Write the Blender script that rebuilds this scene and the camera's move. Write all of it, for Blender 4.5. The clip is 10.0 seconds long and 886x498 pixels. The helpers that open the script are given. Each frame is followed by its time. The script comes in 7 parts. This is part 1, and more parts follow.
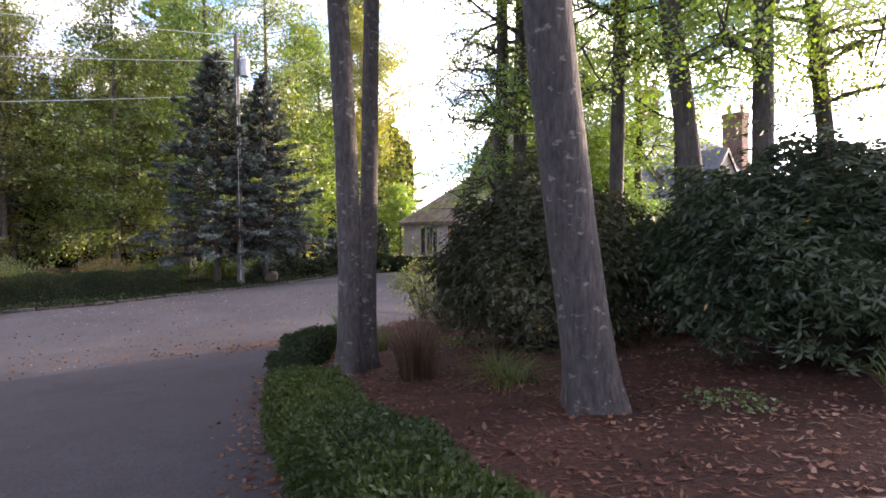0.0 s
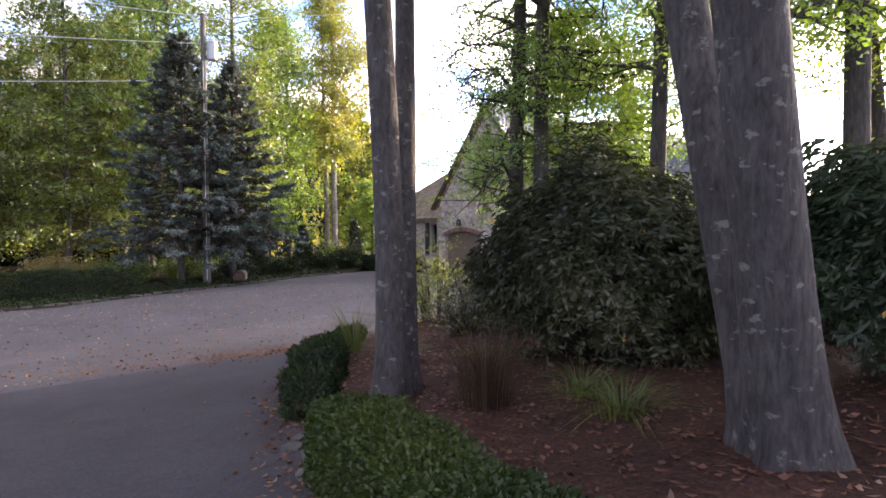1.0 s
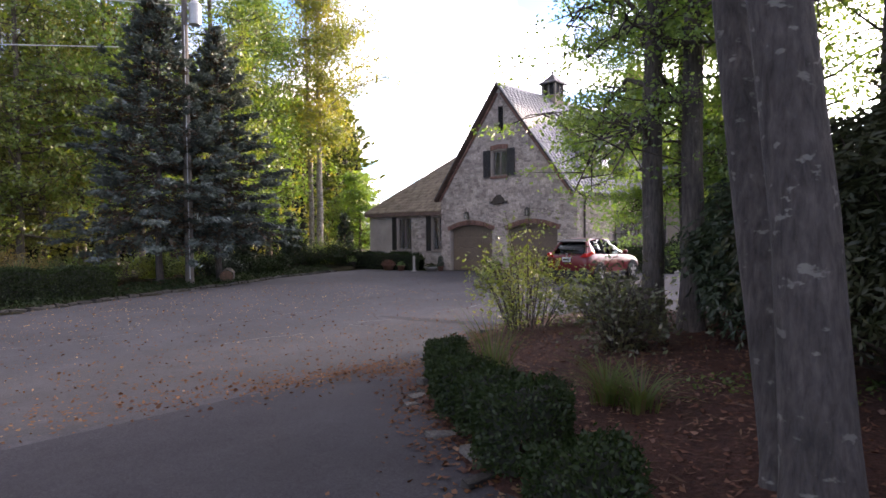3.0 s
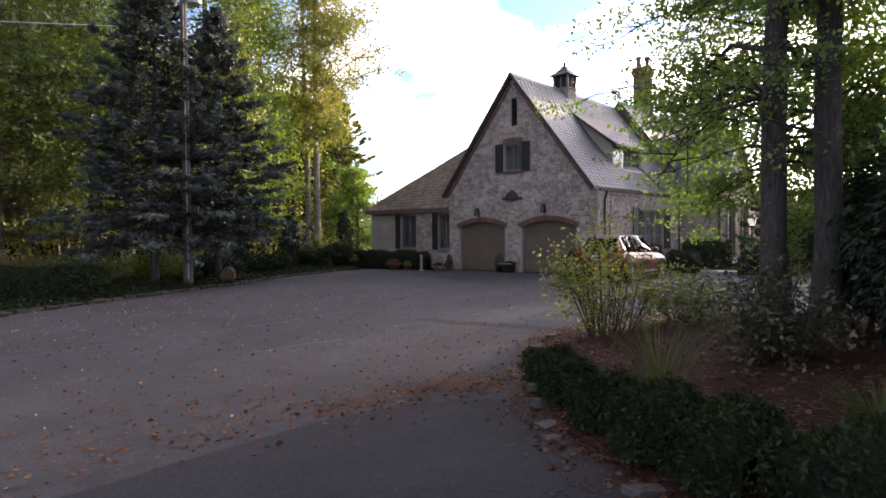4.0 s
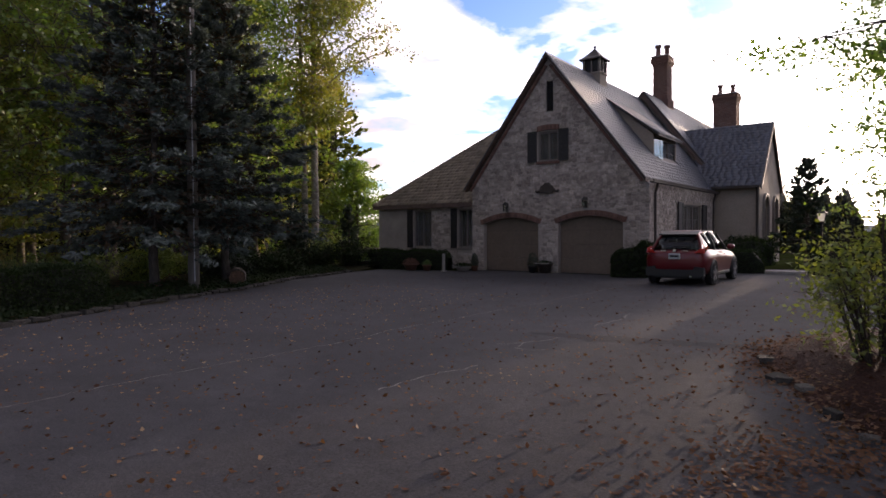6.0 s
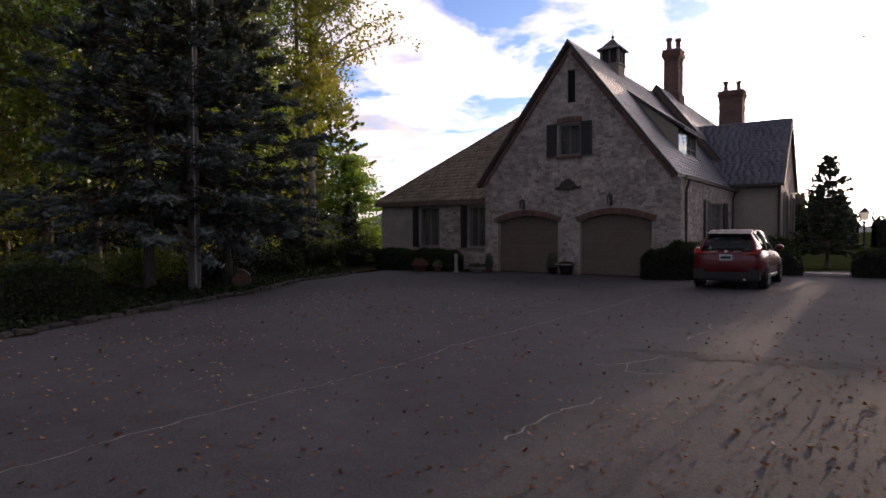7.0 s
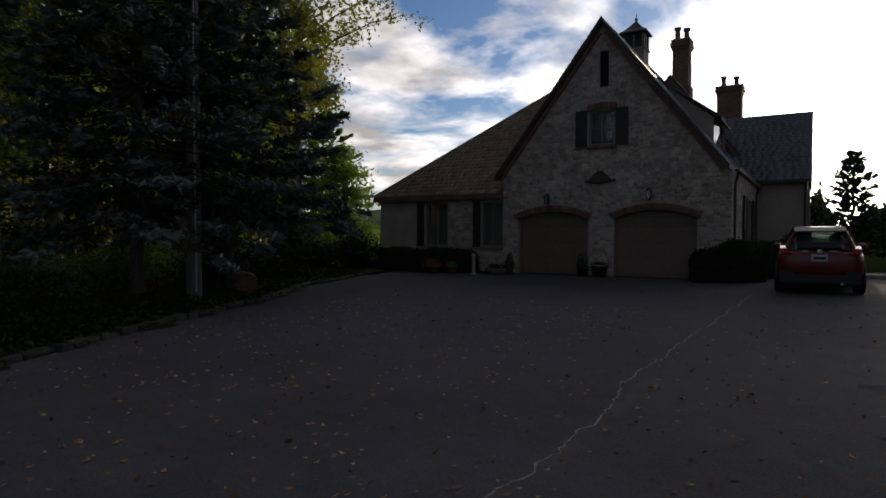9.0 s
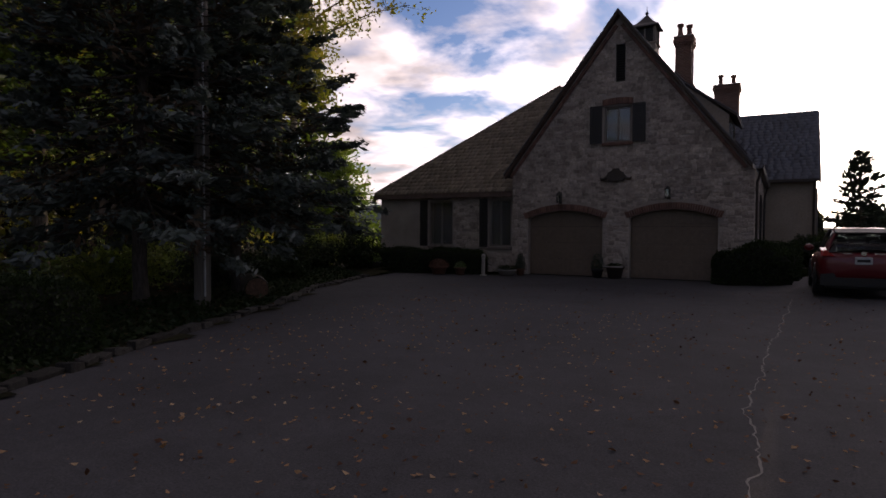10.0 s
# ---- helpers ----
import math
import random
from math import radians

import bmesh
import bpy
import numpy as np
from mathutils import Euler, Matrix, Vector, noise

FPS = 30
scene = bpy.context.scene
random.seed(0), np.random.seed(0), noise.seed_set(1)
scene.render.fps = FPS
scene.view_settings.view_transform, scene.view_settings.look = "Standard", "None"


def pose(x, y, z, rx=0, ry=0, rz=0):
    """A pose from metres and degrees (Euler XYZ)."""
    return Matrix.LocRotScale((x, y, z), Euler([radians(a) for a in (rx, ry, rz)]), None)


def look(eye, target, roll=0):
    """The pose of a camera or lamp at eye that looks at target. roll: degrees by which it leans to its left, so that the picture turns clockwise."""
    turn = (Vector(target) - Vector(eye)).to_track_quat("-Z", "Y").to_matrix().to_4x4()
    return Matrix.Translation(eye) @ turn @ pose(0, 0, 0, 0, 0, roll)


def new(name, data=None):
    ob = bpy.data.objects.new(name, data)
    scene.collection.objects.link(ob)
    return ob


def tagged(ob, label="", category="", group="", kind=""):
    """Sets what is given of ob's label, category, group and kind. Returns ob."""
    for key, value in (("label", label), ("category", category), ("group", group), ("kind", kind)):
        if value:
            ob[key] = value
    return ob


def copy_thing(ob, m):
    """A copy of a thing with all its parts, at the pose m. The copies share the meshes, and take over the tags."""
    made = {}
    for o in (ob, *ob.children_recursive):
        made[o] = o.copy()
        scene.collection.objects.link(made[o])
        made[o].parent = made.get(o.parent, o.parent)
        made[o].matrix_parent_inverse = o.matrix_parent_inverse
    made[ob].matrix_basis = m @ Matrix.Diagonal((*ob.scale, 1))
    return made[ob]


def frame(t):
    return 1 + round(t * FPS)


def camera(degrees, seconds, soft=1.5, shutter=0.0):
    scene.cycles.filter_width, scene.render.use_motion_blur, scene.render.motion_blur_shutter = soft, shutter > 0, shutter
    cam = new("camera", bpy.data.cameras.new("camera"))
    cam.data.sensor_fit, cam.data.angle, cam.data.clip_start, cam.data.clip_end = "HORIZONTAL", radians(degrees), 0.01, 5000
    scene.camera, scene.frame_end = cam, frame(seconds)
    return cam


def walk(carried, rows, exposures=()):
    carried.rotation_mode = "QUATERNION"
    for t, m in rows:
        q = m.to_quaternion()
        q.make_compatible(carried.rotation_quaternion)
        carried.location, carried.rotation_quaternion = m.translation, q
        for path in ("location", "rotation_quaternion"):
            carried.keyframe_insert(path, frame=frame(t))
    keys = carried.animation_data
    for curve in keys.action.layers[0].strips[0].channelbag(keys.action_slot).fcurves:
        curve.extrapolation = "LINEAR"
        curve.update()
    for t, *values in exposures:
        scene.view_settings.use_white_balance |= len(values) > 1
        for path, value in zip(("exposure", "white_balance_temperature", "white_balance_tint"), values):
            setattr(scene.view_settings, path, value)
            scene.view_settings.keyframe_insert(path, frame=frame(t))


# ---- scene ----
cam = camera(72.8, 10.0, soft=1.6)
PATH = [
    (0, (-0.238, 0.709, 2.346), (-1.771, 1.992, 2.295), -0.8),
    (0.5, (-1.037, 0.798, 2.296), (-2.516, 2.143, 2.245), -0.5),
    (1, (-1.935, 0.875, 2.251), (-3.381, 2.256, 2.197), -0.5),
    (1.5, (-2.927, 0.974, 2.209), (-4.347, 2.382, 2.155), -0.2),
    (2, (-3.883, 1.134, 2.124), (-5.282, 2.562, 2.067), -0.4),
    (2.5, (-4.766, 1.27, 2.045), (-6.144, 2.719, 1.988), -0.6),
    (4, (-7.606, 1.553, 1.826), (-8.917, 3.063, 1.772), -0.5),
    (4.5, (-8.581, 1.673, 1.77), (-9.872, 3.199, 1.717), -0.4),
    (5, (-9.498, 1.804, 1.746), (-10.772, 3.345, 1.692), -0.3),
    (5.5, (-10.425, 1.914, 1.72), (-11.673, 3.476, 1.667), -0.5),
    (6, (-11.431, 1.981, 1.675), (-12.651, 3.565, 1.622), -0.4),
    (7.5, (-14.44, 2.78, 1.653), (-15.575, 4.426, 1.594), -0.1),
    (8, (-15.223, 3.039, 1.642), (-16.326, 4.705, 1.58), -0.0),
    (8.5, (-15.99, 3.229, 1.576), (-17.065, 4.915, 1.518), 0.0),
    (9, (-16.822, 3.349, 1.572), (-17.867, 5.053, 1.515), 0.0),
    (9.5, (-17.604, 3.437, 1.593), (-18.62, 5.159, 1.532), 0.1),
    (10, (-18.206, 3.612, 1.622), (-19.191, 5.352, 1.558), 0.2),
]
EXPOSURES = [(0.0, 1.6, 6520, 24), (1.0, 1.6, 6500, 23), (2.5, 1.4, 6480, 22), (4.0, 0.66, 6500, 22), (5.0, 0.04, 6500, 22), (6.0, -0.36, 6600, 24), (7.5, -0.82, 6780, 28), (8.0, -1.14, 6740, 26), (8.5, -1.48, 6560, 21), (9.0, -1.8, 6350, 10), (9.5, -1.66, 6560, 18), (10.0, -1.46, 6780, 26)]
walk(cam, [(t, look(eye, target, roll)) for t, eye, target, roll in PATH], EXPOSURES)

# ---- world and sun ----
SUN_AZ, SUN_EL = 3.0, 4.0          # degrees from +y towards +x, and above the horizon
TO_SUN = Vector((math.sin(radians(SUN_AZ)) * math.cos(radians(SUN_EL)), math.cos(radians(SUN_AZ)) * math.cos(radians(SUN_EL)), math.sin(radians(SUN_EL))))


def build_world():
    w = bpy.data.worlds.new("sky")
    scene.world = w
    w.use_nodes = True
    nt = w.node_tree
    nt.nodes.clear()
    out = nt.nodes.new("ShaderNodeOutputWorld")
    bg = nt.nodes.new("ShaderNodeBackground")
    sky = nt.nodes.new("ShaderNodeTexSky")
    sky.sky_type = "NISHITA"
    sky.sun_disc = False
    sky.sun_elevation, sky.sun_rotation = radians(SUN_EL + 6), radians(SUN_AZ)
    sky.air_density, sky.dust_density, sky.ozone_density = 1.0, 0.6, 1.5
    tc = nt.nodes.new("ShaderNodeTexCoord")
    # clouds: stretched flat towards the horizon by dividing by the height
    sep = nt.nodes.new("ShaderNodeSeparateXYZ")
    nt.links.new(tc.outputs["Generated"], sep.inputs[0])
    up = nt.nodes.new("ShaderNodeMath")
    up.operation = "ADD"
    up.inputs[1].default_value = 0.16
    nt.links.new(sep.outputs["Z"], up.inputs[0])
    mx = nt.nodes.new("ShaderNodeMath")
    mx.operation = "MAXIMUM"
    mx.inputs[1].default_value = 0.05
    nt.links.new(up.outputs[0], mx.inputs[0])
    flat = nt.nodes.new("ShaderNodeVectorMath")
    flat.operation = "DIVIDE"
    comb = nt.nodes.new("ShaderNodeCombineXYZ")
    for k in range(3):
        nt.links.new(mx.outputs[0], comb.inputs[k])
    nt.links.new(tc.outputs["Generated"], flat.inputs[0])
    nt.links.new(comb.outputs[0], flat.inputs[1])
    nz = nt.nodes.new("ShaderNodeTexNoise")
    nz.inputs["Scale"].default_value = 2.3
    nz.inputs["Detail"].default_value = 9
    nz.inputs["Roughness"].default_value = 0.55
    nz.inputs["Distortion"].default_value = 0.25
    nt.links.new(flat.outputs[0], nz.inputs["Vector"])
    ramp = nt.nodes.new("ShaderNodeValToRGB")
    ramp.color_ramp.elements[0].position, ramp.color_ramp.elements[1].position = 0.37, 0.57
    nt.links.new(nz.outputs["Fac"], ramp.inputs[0])
    # thin cloud glows towards the sun
    dot = nt.nodes.new("ShaderNodeVectorMath")
    dot.operation = "DOT_PRODUCT"
    nrm = nt.nodes.new("ShaderNodeVectorMath")
    nrm.operation = "NORMALIZE"
    nt.links.new(tc.outputs["Generated"], nrm.inputs[0])
    nt.links.new(nrm.outputs[0], dot.inputs[0])
    dot.inputs[1].default_value = TO_SUN
    mr = nt.nodes.new("ShaderNodeMapRange")
    mr.inputs["From Min"].default_value, mr.inputs["From Max"].default_value = 0.25, 1.0
    nt.links.new(dot.outputs["Value"], mr.inputs["Value"])
    pw = nt.nodes.new("ShaderNodeMath")
    pw.operation = "POWER"
    pw.inputs[1].default_value = 2.2
    nt.links.new(mr.outputs[0], pw.inputs[0])
    gl = nt.nodes.new("ShaderNodeMath")
    gl.operation = "MULTIPLY_ADD"
    gl.inputs[1].default_value, gl.inputs[2].default_value = CLOUD_GLOW, CLOUD_BASE
    nt.links.new(pw.outputs[0], gl.inputs[0])
    # the shaded bellies of the clouds
    nz2 = nt.nodes.new("ShaderNodeTexNoise")
    nz2.inputs["Scale"].default_value, nz2.inputs["Detail"].default_value = 3.1, 6
    off = nt.nodes.new("ShaderNodeVectorMath")
    off.operation = "ADD"
    off.inputs[1].default_value = (3.1, 1.7, 0.35)
    nt.links.new(flat.outputs[0], off.inputs[0])
    nt.links.new(off.outputs[0], nz2.inputs["Vector"])
    belly = nt.nodes.new("ShaderNodeMapRange")
    belly.inputs["From Min"].default_value, belly.inputs["From Max"].default_value = 0.35, 0.62
    belly.inputs["To Min"].default_value, belly.inputs["To Max"].default_value = 0.45, 1.15
    nt.links.new(nz2.outputs["Fac"], belly.inputs["Value"])
    glb = nt.nodes.new("ShaderNodeMath")
    glb.operation = "MULTIPLY"
    nt.links.new(gl.outputs[0], glb.inputs[0])
    nt.links.new(belly.outputs[0], glb.inputs[1])
    cl = nt.nodes.new("ShaderNodeVectorMath")
    cl.operation = "SCALE"
    cl.inputs[0].default_value = (1.08, 1.0, 0.96)
    nt.links.new(glb.outputs[0], cl.inputs["Scale"])
    mix = nt.nodes.new("ShaderNodeMix")
    mix.data_type = "RGBA"
    nt.links.new(ramp.outputs[0], mix.inputs["Factor"])
    clear = nt.nodes.new("ShaderNodeVectorMath")
    clear.operation = "MULTIPLY"
    clear.inputs[1].default_value = (1.75, 2.3, 3.3)
    nt.links.new(sky.outputs[0], clear.inputs[0])
    nt.links.new(clear.outputs[0], mix.inputs[6])
    nt.links.new(cl.outputs[0], mix.inputs[7])
    # the bright haze close round the sun
    hz = nt.nodes.new("ShaderNodeMapRange")
    hz.inputs["From Min"].default_value, hz.inputs["From Max"].default_value = 0.90, 1.0
    nt.links.new(dot.outputs["Value"], hz.inputs["Value"])
    hp = nt.nodes.new("ShaderNodeMath")
    hp.operation = "POWER"
    hp.inputs[1].default_value = 5.0
    nt.links.new(hz.outputs[0], hp.inputs[0])
    hs = nt.nodes.new("ShaderNodeVectorMath")
    hs.operation = "SCALE"
    hs.inputs[0].default_value = (HAZE, HAZE * 0.9, HAZE * 0.72)
    nt.links.new(hp.outputs[0], hs.inputs["Scale"])
    add = nt.nodes.new("ShaderNodeVectorMath")
    add.operation = "ADD"
    nt.links.new(mix.outputs[2], add.inputs[0])
    nt.links.new(hs.outputs[0], add.inputs[1])
    nt.links.new(add.outputs[0], bg.inputs[0])
    bg.inputs[1].default_value = SKY_STRENGTH
    nt.links.new(bg.outputs[0], out.inputs[0])
    sun = new("sun", bpy.data.lights.new("sun", "SUN"))
    sun.data.energy, sun.data.angle, sun.data.color = SUN_STRENGTH, radians(0.6), (1.0, 0.80, 0.56)
    sun.matrix_world = look(TO_SUN * 300, (0, 0, 0))


CLOUD_GLOW, CLOUD_BASE, HAZE, SKY_STRENGTH, SUN_STRENGTH = 64.0, 7.5, 120.0, 0.10, 5.0
build_world()


# ---- materials ----
def nodes_of(name):
    m = bpy.data.materials.new(name)
    m.use_nodes = True
    nt = m.node_tree
    return m, nt, nt.nodes["Principled BSDF"]


def link(nt, a, b):
    nt.links.new(a, b)


def noise_node(nt, vec, scale, detail=5.0, rough=0.6, distort=0.0):
    n = nt.nodes.new("ShaderNodeTexNoise")
    n.inputs["Scale"].default_value, n.inputs["Detail"].default_value = scale, detail
    n.inputs["Roughness"].default_value, n.inputs["Distortion"].default_value = rough, distort
    if vec is not None:
        link(nt, vec, n.inputs["Vector"])
    return n.outputs["Fac"]


def range_node(nt, val, a, b, lo, hi):
    r = nt.nodes.new("ShaderNodeMapRange")
    for k, v in (("From Min", a), ("From Max", b), ("To Min", lo), ("To Max", hi)):
        r.inputs[k].default_value = v
    link(nt, val, r.inputs["Value"])
    return r.outputs[0]


def mix_node(nt, fac, a, b, mode="MIX"):
    m = nt.nodes.new("ShaderNodeMix")
    m.data_type, m.blend_type = "RGBA", mode
    for sock, v in ((m.inputs["Factor"], fac), (m.inputs[6], a), (m.inputs[7], b)):
        if isinstance(v, (int, float)):
            sock.default_value = v
        elif isinstance(v, (tuple, list)):
            sock.default_value = (*v[:3], 1)
        else:
            link(nt, v, sock)
    return m.outputs[2]


def surface(name, c1, c2, scale=6.0, rough=0.85, bump=0.3, bump_scale=40.0, stain=0.25, stain_scale=0.6, metal=0.0,
            vary=0.0, island=0.0, stretch=None, coat=0.0, bump_distance=0.02, spec=0.5):
    """Two colours mixed by grain, larger stains, fine relief; vary: by object, island: by loose piece."""
    m, nt, bs = nodes_of(name)
    tc = nt.nodes.new("ShaderNodeTexCoord")
    vec = tc.outputs["Object"]
    if stretch:
        mp = nt.nodes.new("ShaderNodeMapping")
        mp.inputs["Scale"].default_value = stretch
        link(nt, vec, mp.inputs["Vector"])
        vec = mp.outputs[0]
    f = range_node(nt, noise_node(nt, vec, scale), 0.3, 0.7, 0, 1)
    col = mix_node(nt, f, c1, c2)
    s = range_node(nt, noise_node(nt, vec, stain_scale, 3), 0.3, 0.7, 1 - stain, 1 + stain)
    cs = nt.nodes.new("ShaderNodeVectorMath")
    cs.operation = "SCALE"
    link(nt, col, cs.inputs[0])
    link(nt, s, cs.inputs["Scale"])
    res = cs.outputs[0]
    for amount, node, sock in ((vary, "ShaderNodeObjectInfo", "Random"), (island, "ShaderNodeNewGeometry", "Random Per Island")):
        if amount:
            o = nt.nodes.new(node)
            k = range_node(nt, o.outputs[sock], 0, 1, 1 - amount, 1 + amount)
            c2s = nt.nodes.new("ShaderNodeVectorMath")
            c2s.operation = "SCALE"
            link(nt, res, c2s.inputs[0])
            link(nt, k, c2s.inputs["Scale"])
            res = c2s.outputs[0]
    link(nt, res, bs.inputs["Base Color"])
    bs.inputs["Roughness"].default_value, bs.inputs["Metallic"].default_value = rough, metal
    bs.inputs["Coat Weight"].default_value = coat
    bs.inputs["Specular IOR Level"].default_value = spec
    if bump:
        b = nt.nodes.new("ShaderNodeBump")
        b.inputs["Strength"].default_value, b.inputs["Distance"].default_value = bump, bump_distance
        link(nt, noise_node(nt, vec, bump_scale, 6), b.inputs["Height"])
        link(nt, b.outputs[0], bs.inputs["Normal"])
    return m


def leafy(name, colours, through_share=0.45, gloss=0.08, rough=0.5, island=True):
    """Leaves: some light passes through them; the colour differs from leaf to leaf."""
    m, nt, bs = nodes_of(name)
    nt.nodes.remove(bs)
    out = nt.nodes["Material Output"]
    g = nt.nodes.new("ShaderNodeNewGeometry")
    ramp = nt.nodes.new("ShaderNodeValToRGB")
    el = ramp.color_ramp.elements
    while len(el) < len(colours):
        el.new(0.5)
    for i, c in enumerate(colours):
        el[i].position = i / max(1, len(colours) - 1)
        el[i].color = (*c, 1)
    # leaves of one bough share a hue, with a little difference from leaf to leaf
    tc = nt.nodes.new("ShaderNodeTexCoord")
    big = noise_node(nt, tc.outputs["Object"], 0.55, 3)
    ad = nt.nodes.new("ShaderNodeMath")
    ad.operation = "MULTIPLY_ADD"
    ad.inputs[1].default_value = 0.32
    link(nt, g.outputs["Random Per Island"], ad.inputs[0])
    link(nt, range_node(nt, big, 0.3, 0.7, 0.0, 0.66), ad.inputs[2])
    link(nt, ad.outputs[0], ramp.inputs[0])
    d = nt.nodes.new("ShaderNodeBsdfDiffuse")
    t = nt.nodes.new("ShaderNodeBsdfTranslucent")
    gl = nt.nodes.new("ShaderNodeBsdfGlossy")
    gl.inputs["Roughness"].default_value = rough
    gl.inputs["Color"].default_value = (1, 1, 1, 1)
    link(nt, ramp.outputs[0], d.inputs[0])
    bright = mix_node(nt, 1.0, ramp.outputs[0], (1.5, 1.45, 0.8), "MULTIPLY")
    link(nt, bright, t.inputs[0])
    m1, m2 = nt.nodes.new("ShaderNodeMixShader"), nt.nodes.new("ShaderNodeMixShader")
    m1.inputs[0].default_value, m2.inputs[0].default_value = through_share, gloss
    link(nt, d.outputs[0], m1.inputs[1])
    link(nt, t.outputs[0], m1.inputs[2])
    link(nt, m1.outputs[0], m2.inputs[1])
    link(nt, gl.outputs[0], m2.inputs[2])
    link(nt, m2.outputs[0], out.inputs[0])
    return m


def bark(name, dark, light, patch=(0.30, 0.31, 0.27), patch_share=0.62, stretch=0.16, fleck=1.9, fleck_scale=8.5, soft=0.15, grain_scale=34):
    """Upright furrows, with pale lichen patches."""
    m, nt, bs = nodes_of(name)
    tc = nt.nodes.new("ShaderNodeTexCoord")
    mp = nt.nodes.new("ShaderNodeMapping")
    mp.inputs["Scale"].default_value = (1, 1, stretch)
    link(nt, tc.outputs["Object"], mp.inputs["Vector"])
    grain = noise_node(nt, mp.outputs[0], grain_scale, 7, 0.65, 0.3)
    col = mix_node(nt, range_node(nt, grain, 0.5 - soft, 0.5 + soft, 0, 1), dark, light)
    mp2 = nt.nodes.new("ShaderNodeMapping")
    mp2.inputs["Scale"].default_value = (1, 1, fleck)
    link(nt, tc.outputs["Object"], mp2.inputs["Vector"])
    lich = range_node(nt, noise_node(nt, mp2.outputs[0], fleck_scale, 4, 0.55), patch_share, patch_share + 0.05, 0, 0.75)
    col = mix_node(nt, lich, col, patch)
    big = range_node(nt, noise_node(nt, tc.outputs["Object"], 3.6, 5), 0.32, 0.68, 0.62, 1.28)
    sc = nt.nodes.new("ShaderNodeVectorMath")
    sc.operation = "SCALE"
    link(nt, col, sc.inputs[0])
    link(nt, big, sc.inputs["Scale"])
    link(nt, sc.outputs[0], bs.inputs["Base Color"])
    bs.inputs["Roughness"].default_value = 0.9
    b = nt.nodes.new("ShaderNodeBump")
    b.inputs["Strength"].default_value, b.inputs["Distance"].default_value = 0.8, 0.02
    link(nt, grain, b.inputs["Height"])
    link(nt, b.outputs[0], bs.inputs["Normal"])
    return m


def glass(name, tint=(0.9, 0.95, 0.95)):
    m, nt, bs = nodes_of(name)
    bs.inputs["Specular IOR Level"].default_value = 0.5
    bs.inputs["Base Color"].default_value = (*tint, 1)
    bs.inputs["Roughness"].default_value = 0.02
    bs.inputs["Transmission Weight"].default_value = 0.95
    bs.inputs["IOR"].default_value = 1.55
    return m


def plain(name, c, rough=0.5, metal=0.0, coat=0.0, spec=0.5):
    m, nt, bs = nodes_of(name)
    bs.inputs["Base Color"].default_value = (*c, 1)
    bs.inputs["Roughness"].default_value, bs.inputs["Metallic"].default_value = rough, metal
    bs.inputs["Coat Weight"].default_value = coat
    bs.inputs["Specular IOR Level"].default_value = spec
    return m




def asphalt(name, dark, light, stone, stain, worn):
    """Binder with visible aggregate, tiny pale chips, broad stains and faint tracks."""
    m, nt, bs = nodes_of(name)
    tc = nt.nodes.new("ShaderNodeTexCoord")
    vec = tc.outputs["Object"]
    col = mix_node(nt, range_node(nt, noise_node(nt, vec, 48, 6, 0.75), 0.33, 0.67, 0, 1), dark, light)
    vo = nt.nodes.new("ShaderNodeTexVoronoi")
    vo.inputs["Scale"].default_value = 75
    link(nt, vec, vo.inputs["Vector"])
    chips = range_node(nt, vo.outputs["Distance"], 0.10, 0.2, worn, 0)
    patchy = range_node(nt, noise_node(nt, vec, 2.2, 4), 0.4, 0.65, 0.15, 1)
    mul = nt.nodes.new("ShaderNodeMath")
    mul.operation = "MULTIPLY"
    link(nt, chips, mul.inputs[0])
    link(nt, patchy, mul.inputs[1])
    col = mix_node(nt, mul.outputs[0], col, stone)
    for scale, amount, det in ((0.28, stain, 4), (1.7, stain * 0.7, 5), (9.0, stain * 0.5, 3)):
        sc = nt.nodes.new("ShaderNodeVectorMath")
        sc.operation = "SCALE"
        link(nt, col, sc.inputs[0])
        link(nt, range_node(nt, noise_node(nt, vec, scale, det, 0.6, 0.4), 0.3, 0.7, 1 - amount, 1 + amount), sc.inputs["Scale"])
        col = sc.outputs[0]
    link(nt, col, bs.inputs["Base Color"])
    bs.inputs["Roughness"].default_value = 0.9
    bs.inputs["Specular IOR Level"].default_value = 0.1
    b = nt.nodes.new("ShaderNodeBump")
    b.inputs["Strength"].default_value, b.inputs["Distance"].default_value = 0.6, 0.006
    link(nt, noise_node(nt, vec, 130, 5, 0.7), b.inputs["Height"])
    link(nt, b.outputs[0], bs.inputs["Normal"])
    return m


OLD_ASPHALT = asphalt("old_asphalt", (0.046, 0.045, 0.049), (0.097, 0.095, 0.1), (0.225, 0.218, 0.216), 0.16, 0.5)
NEW_ASPHALT = asphalt("new_asphalt", (0.034, 0.032, 0.036), (0.068, 0.065, 0.07), (0.13, 0.125, 0.125), 0.12, 0.25)
MULCH = surface("bark_mulch", (0.03, 0.0145, 0.0105), (0.082, 0.038, 0.028), 28, 0.95, 1.0, 45, 0.3, 1.2, bump_distance=0.05, spec=0.2)
FOREST_FLOOR = surface("forest_floor", (0.018, 0.022, 0.009), (0.045, 0.037, 0.02), 9, 0.95, 1.0, 25, 0.35, 0.4, bump_distance=0.06, spec=0.1)
FIELD = surface("meadow", (0.022, 0.032, 0.01), (0.04, 0.047, 0.018), 0.8, 0.98, 0.0, 6, 0.3, 0.03, spec=0.0)
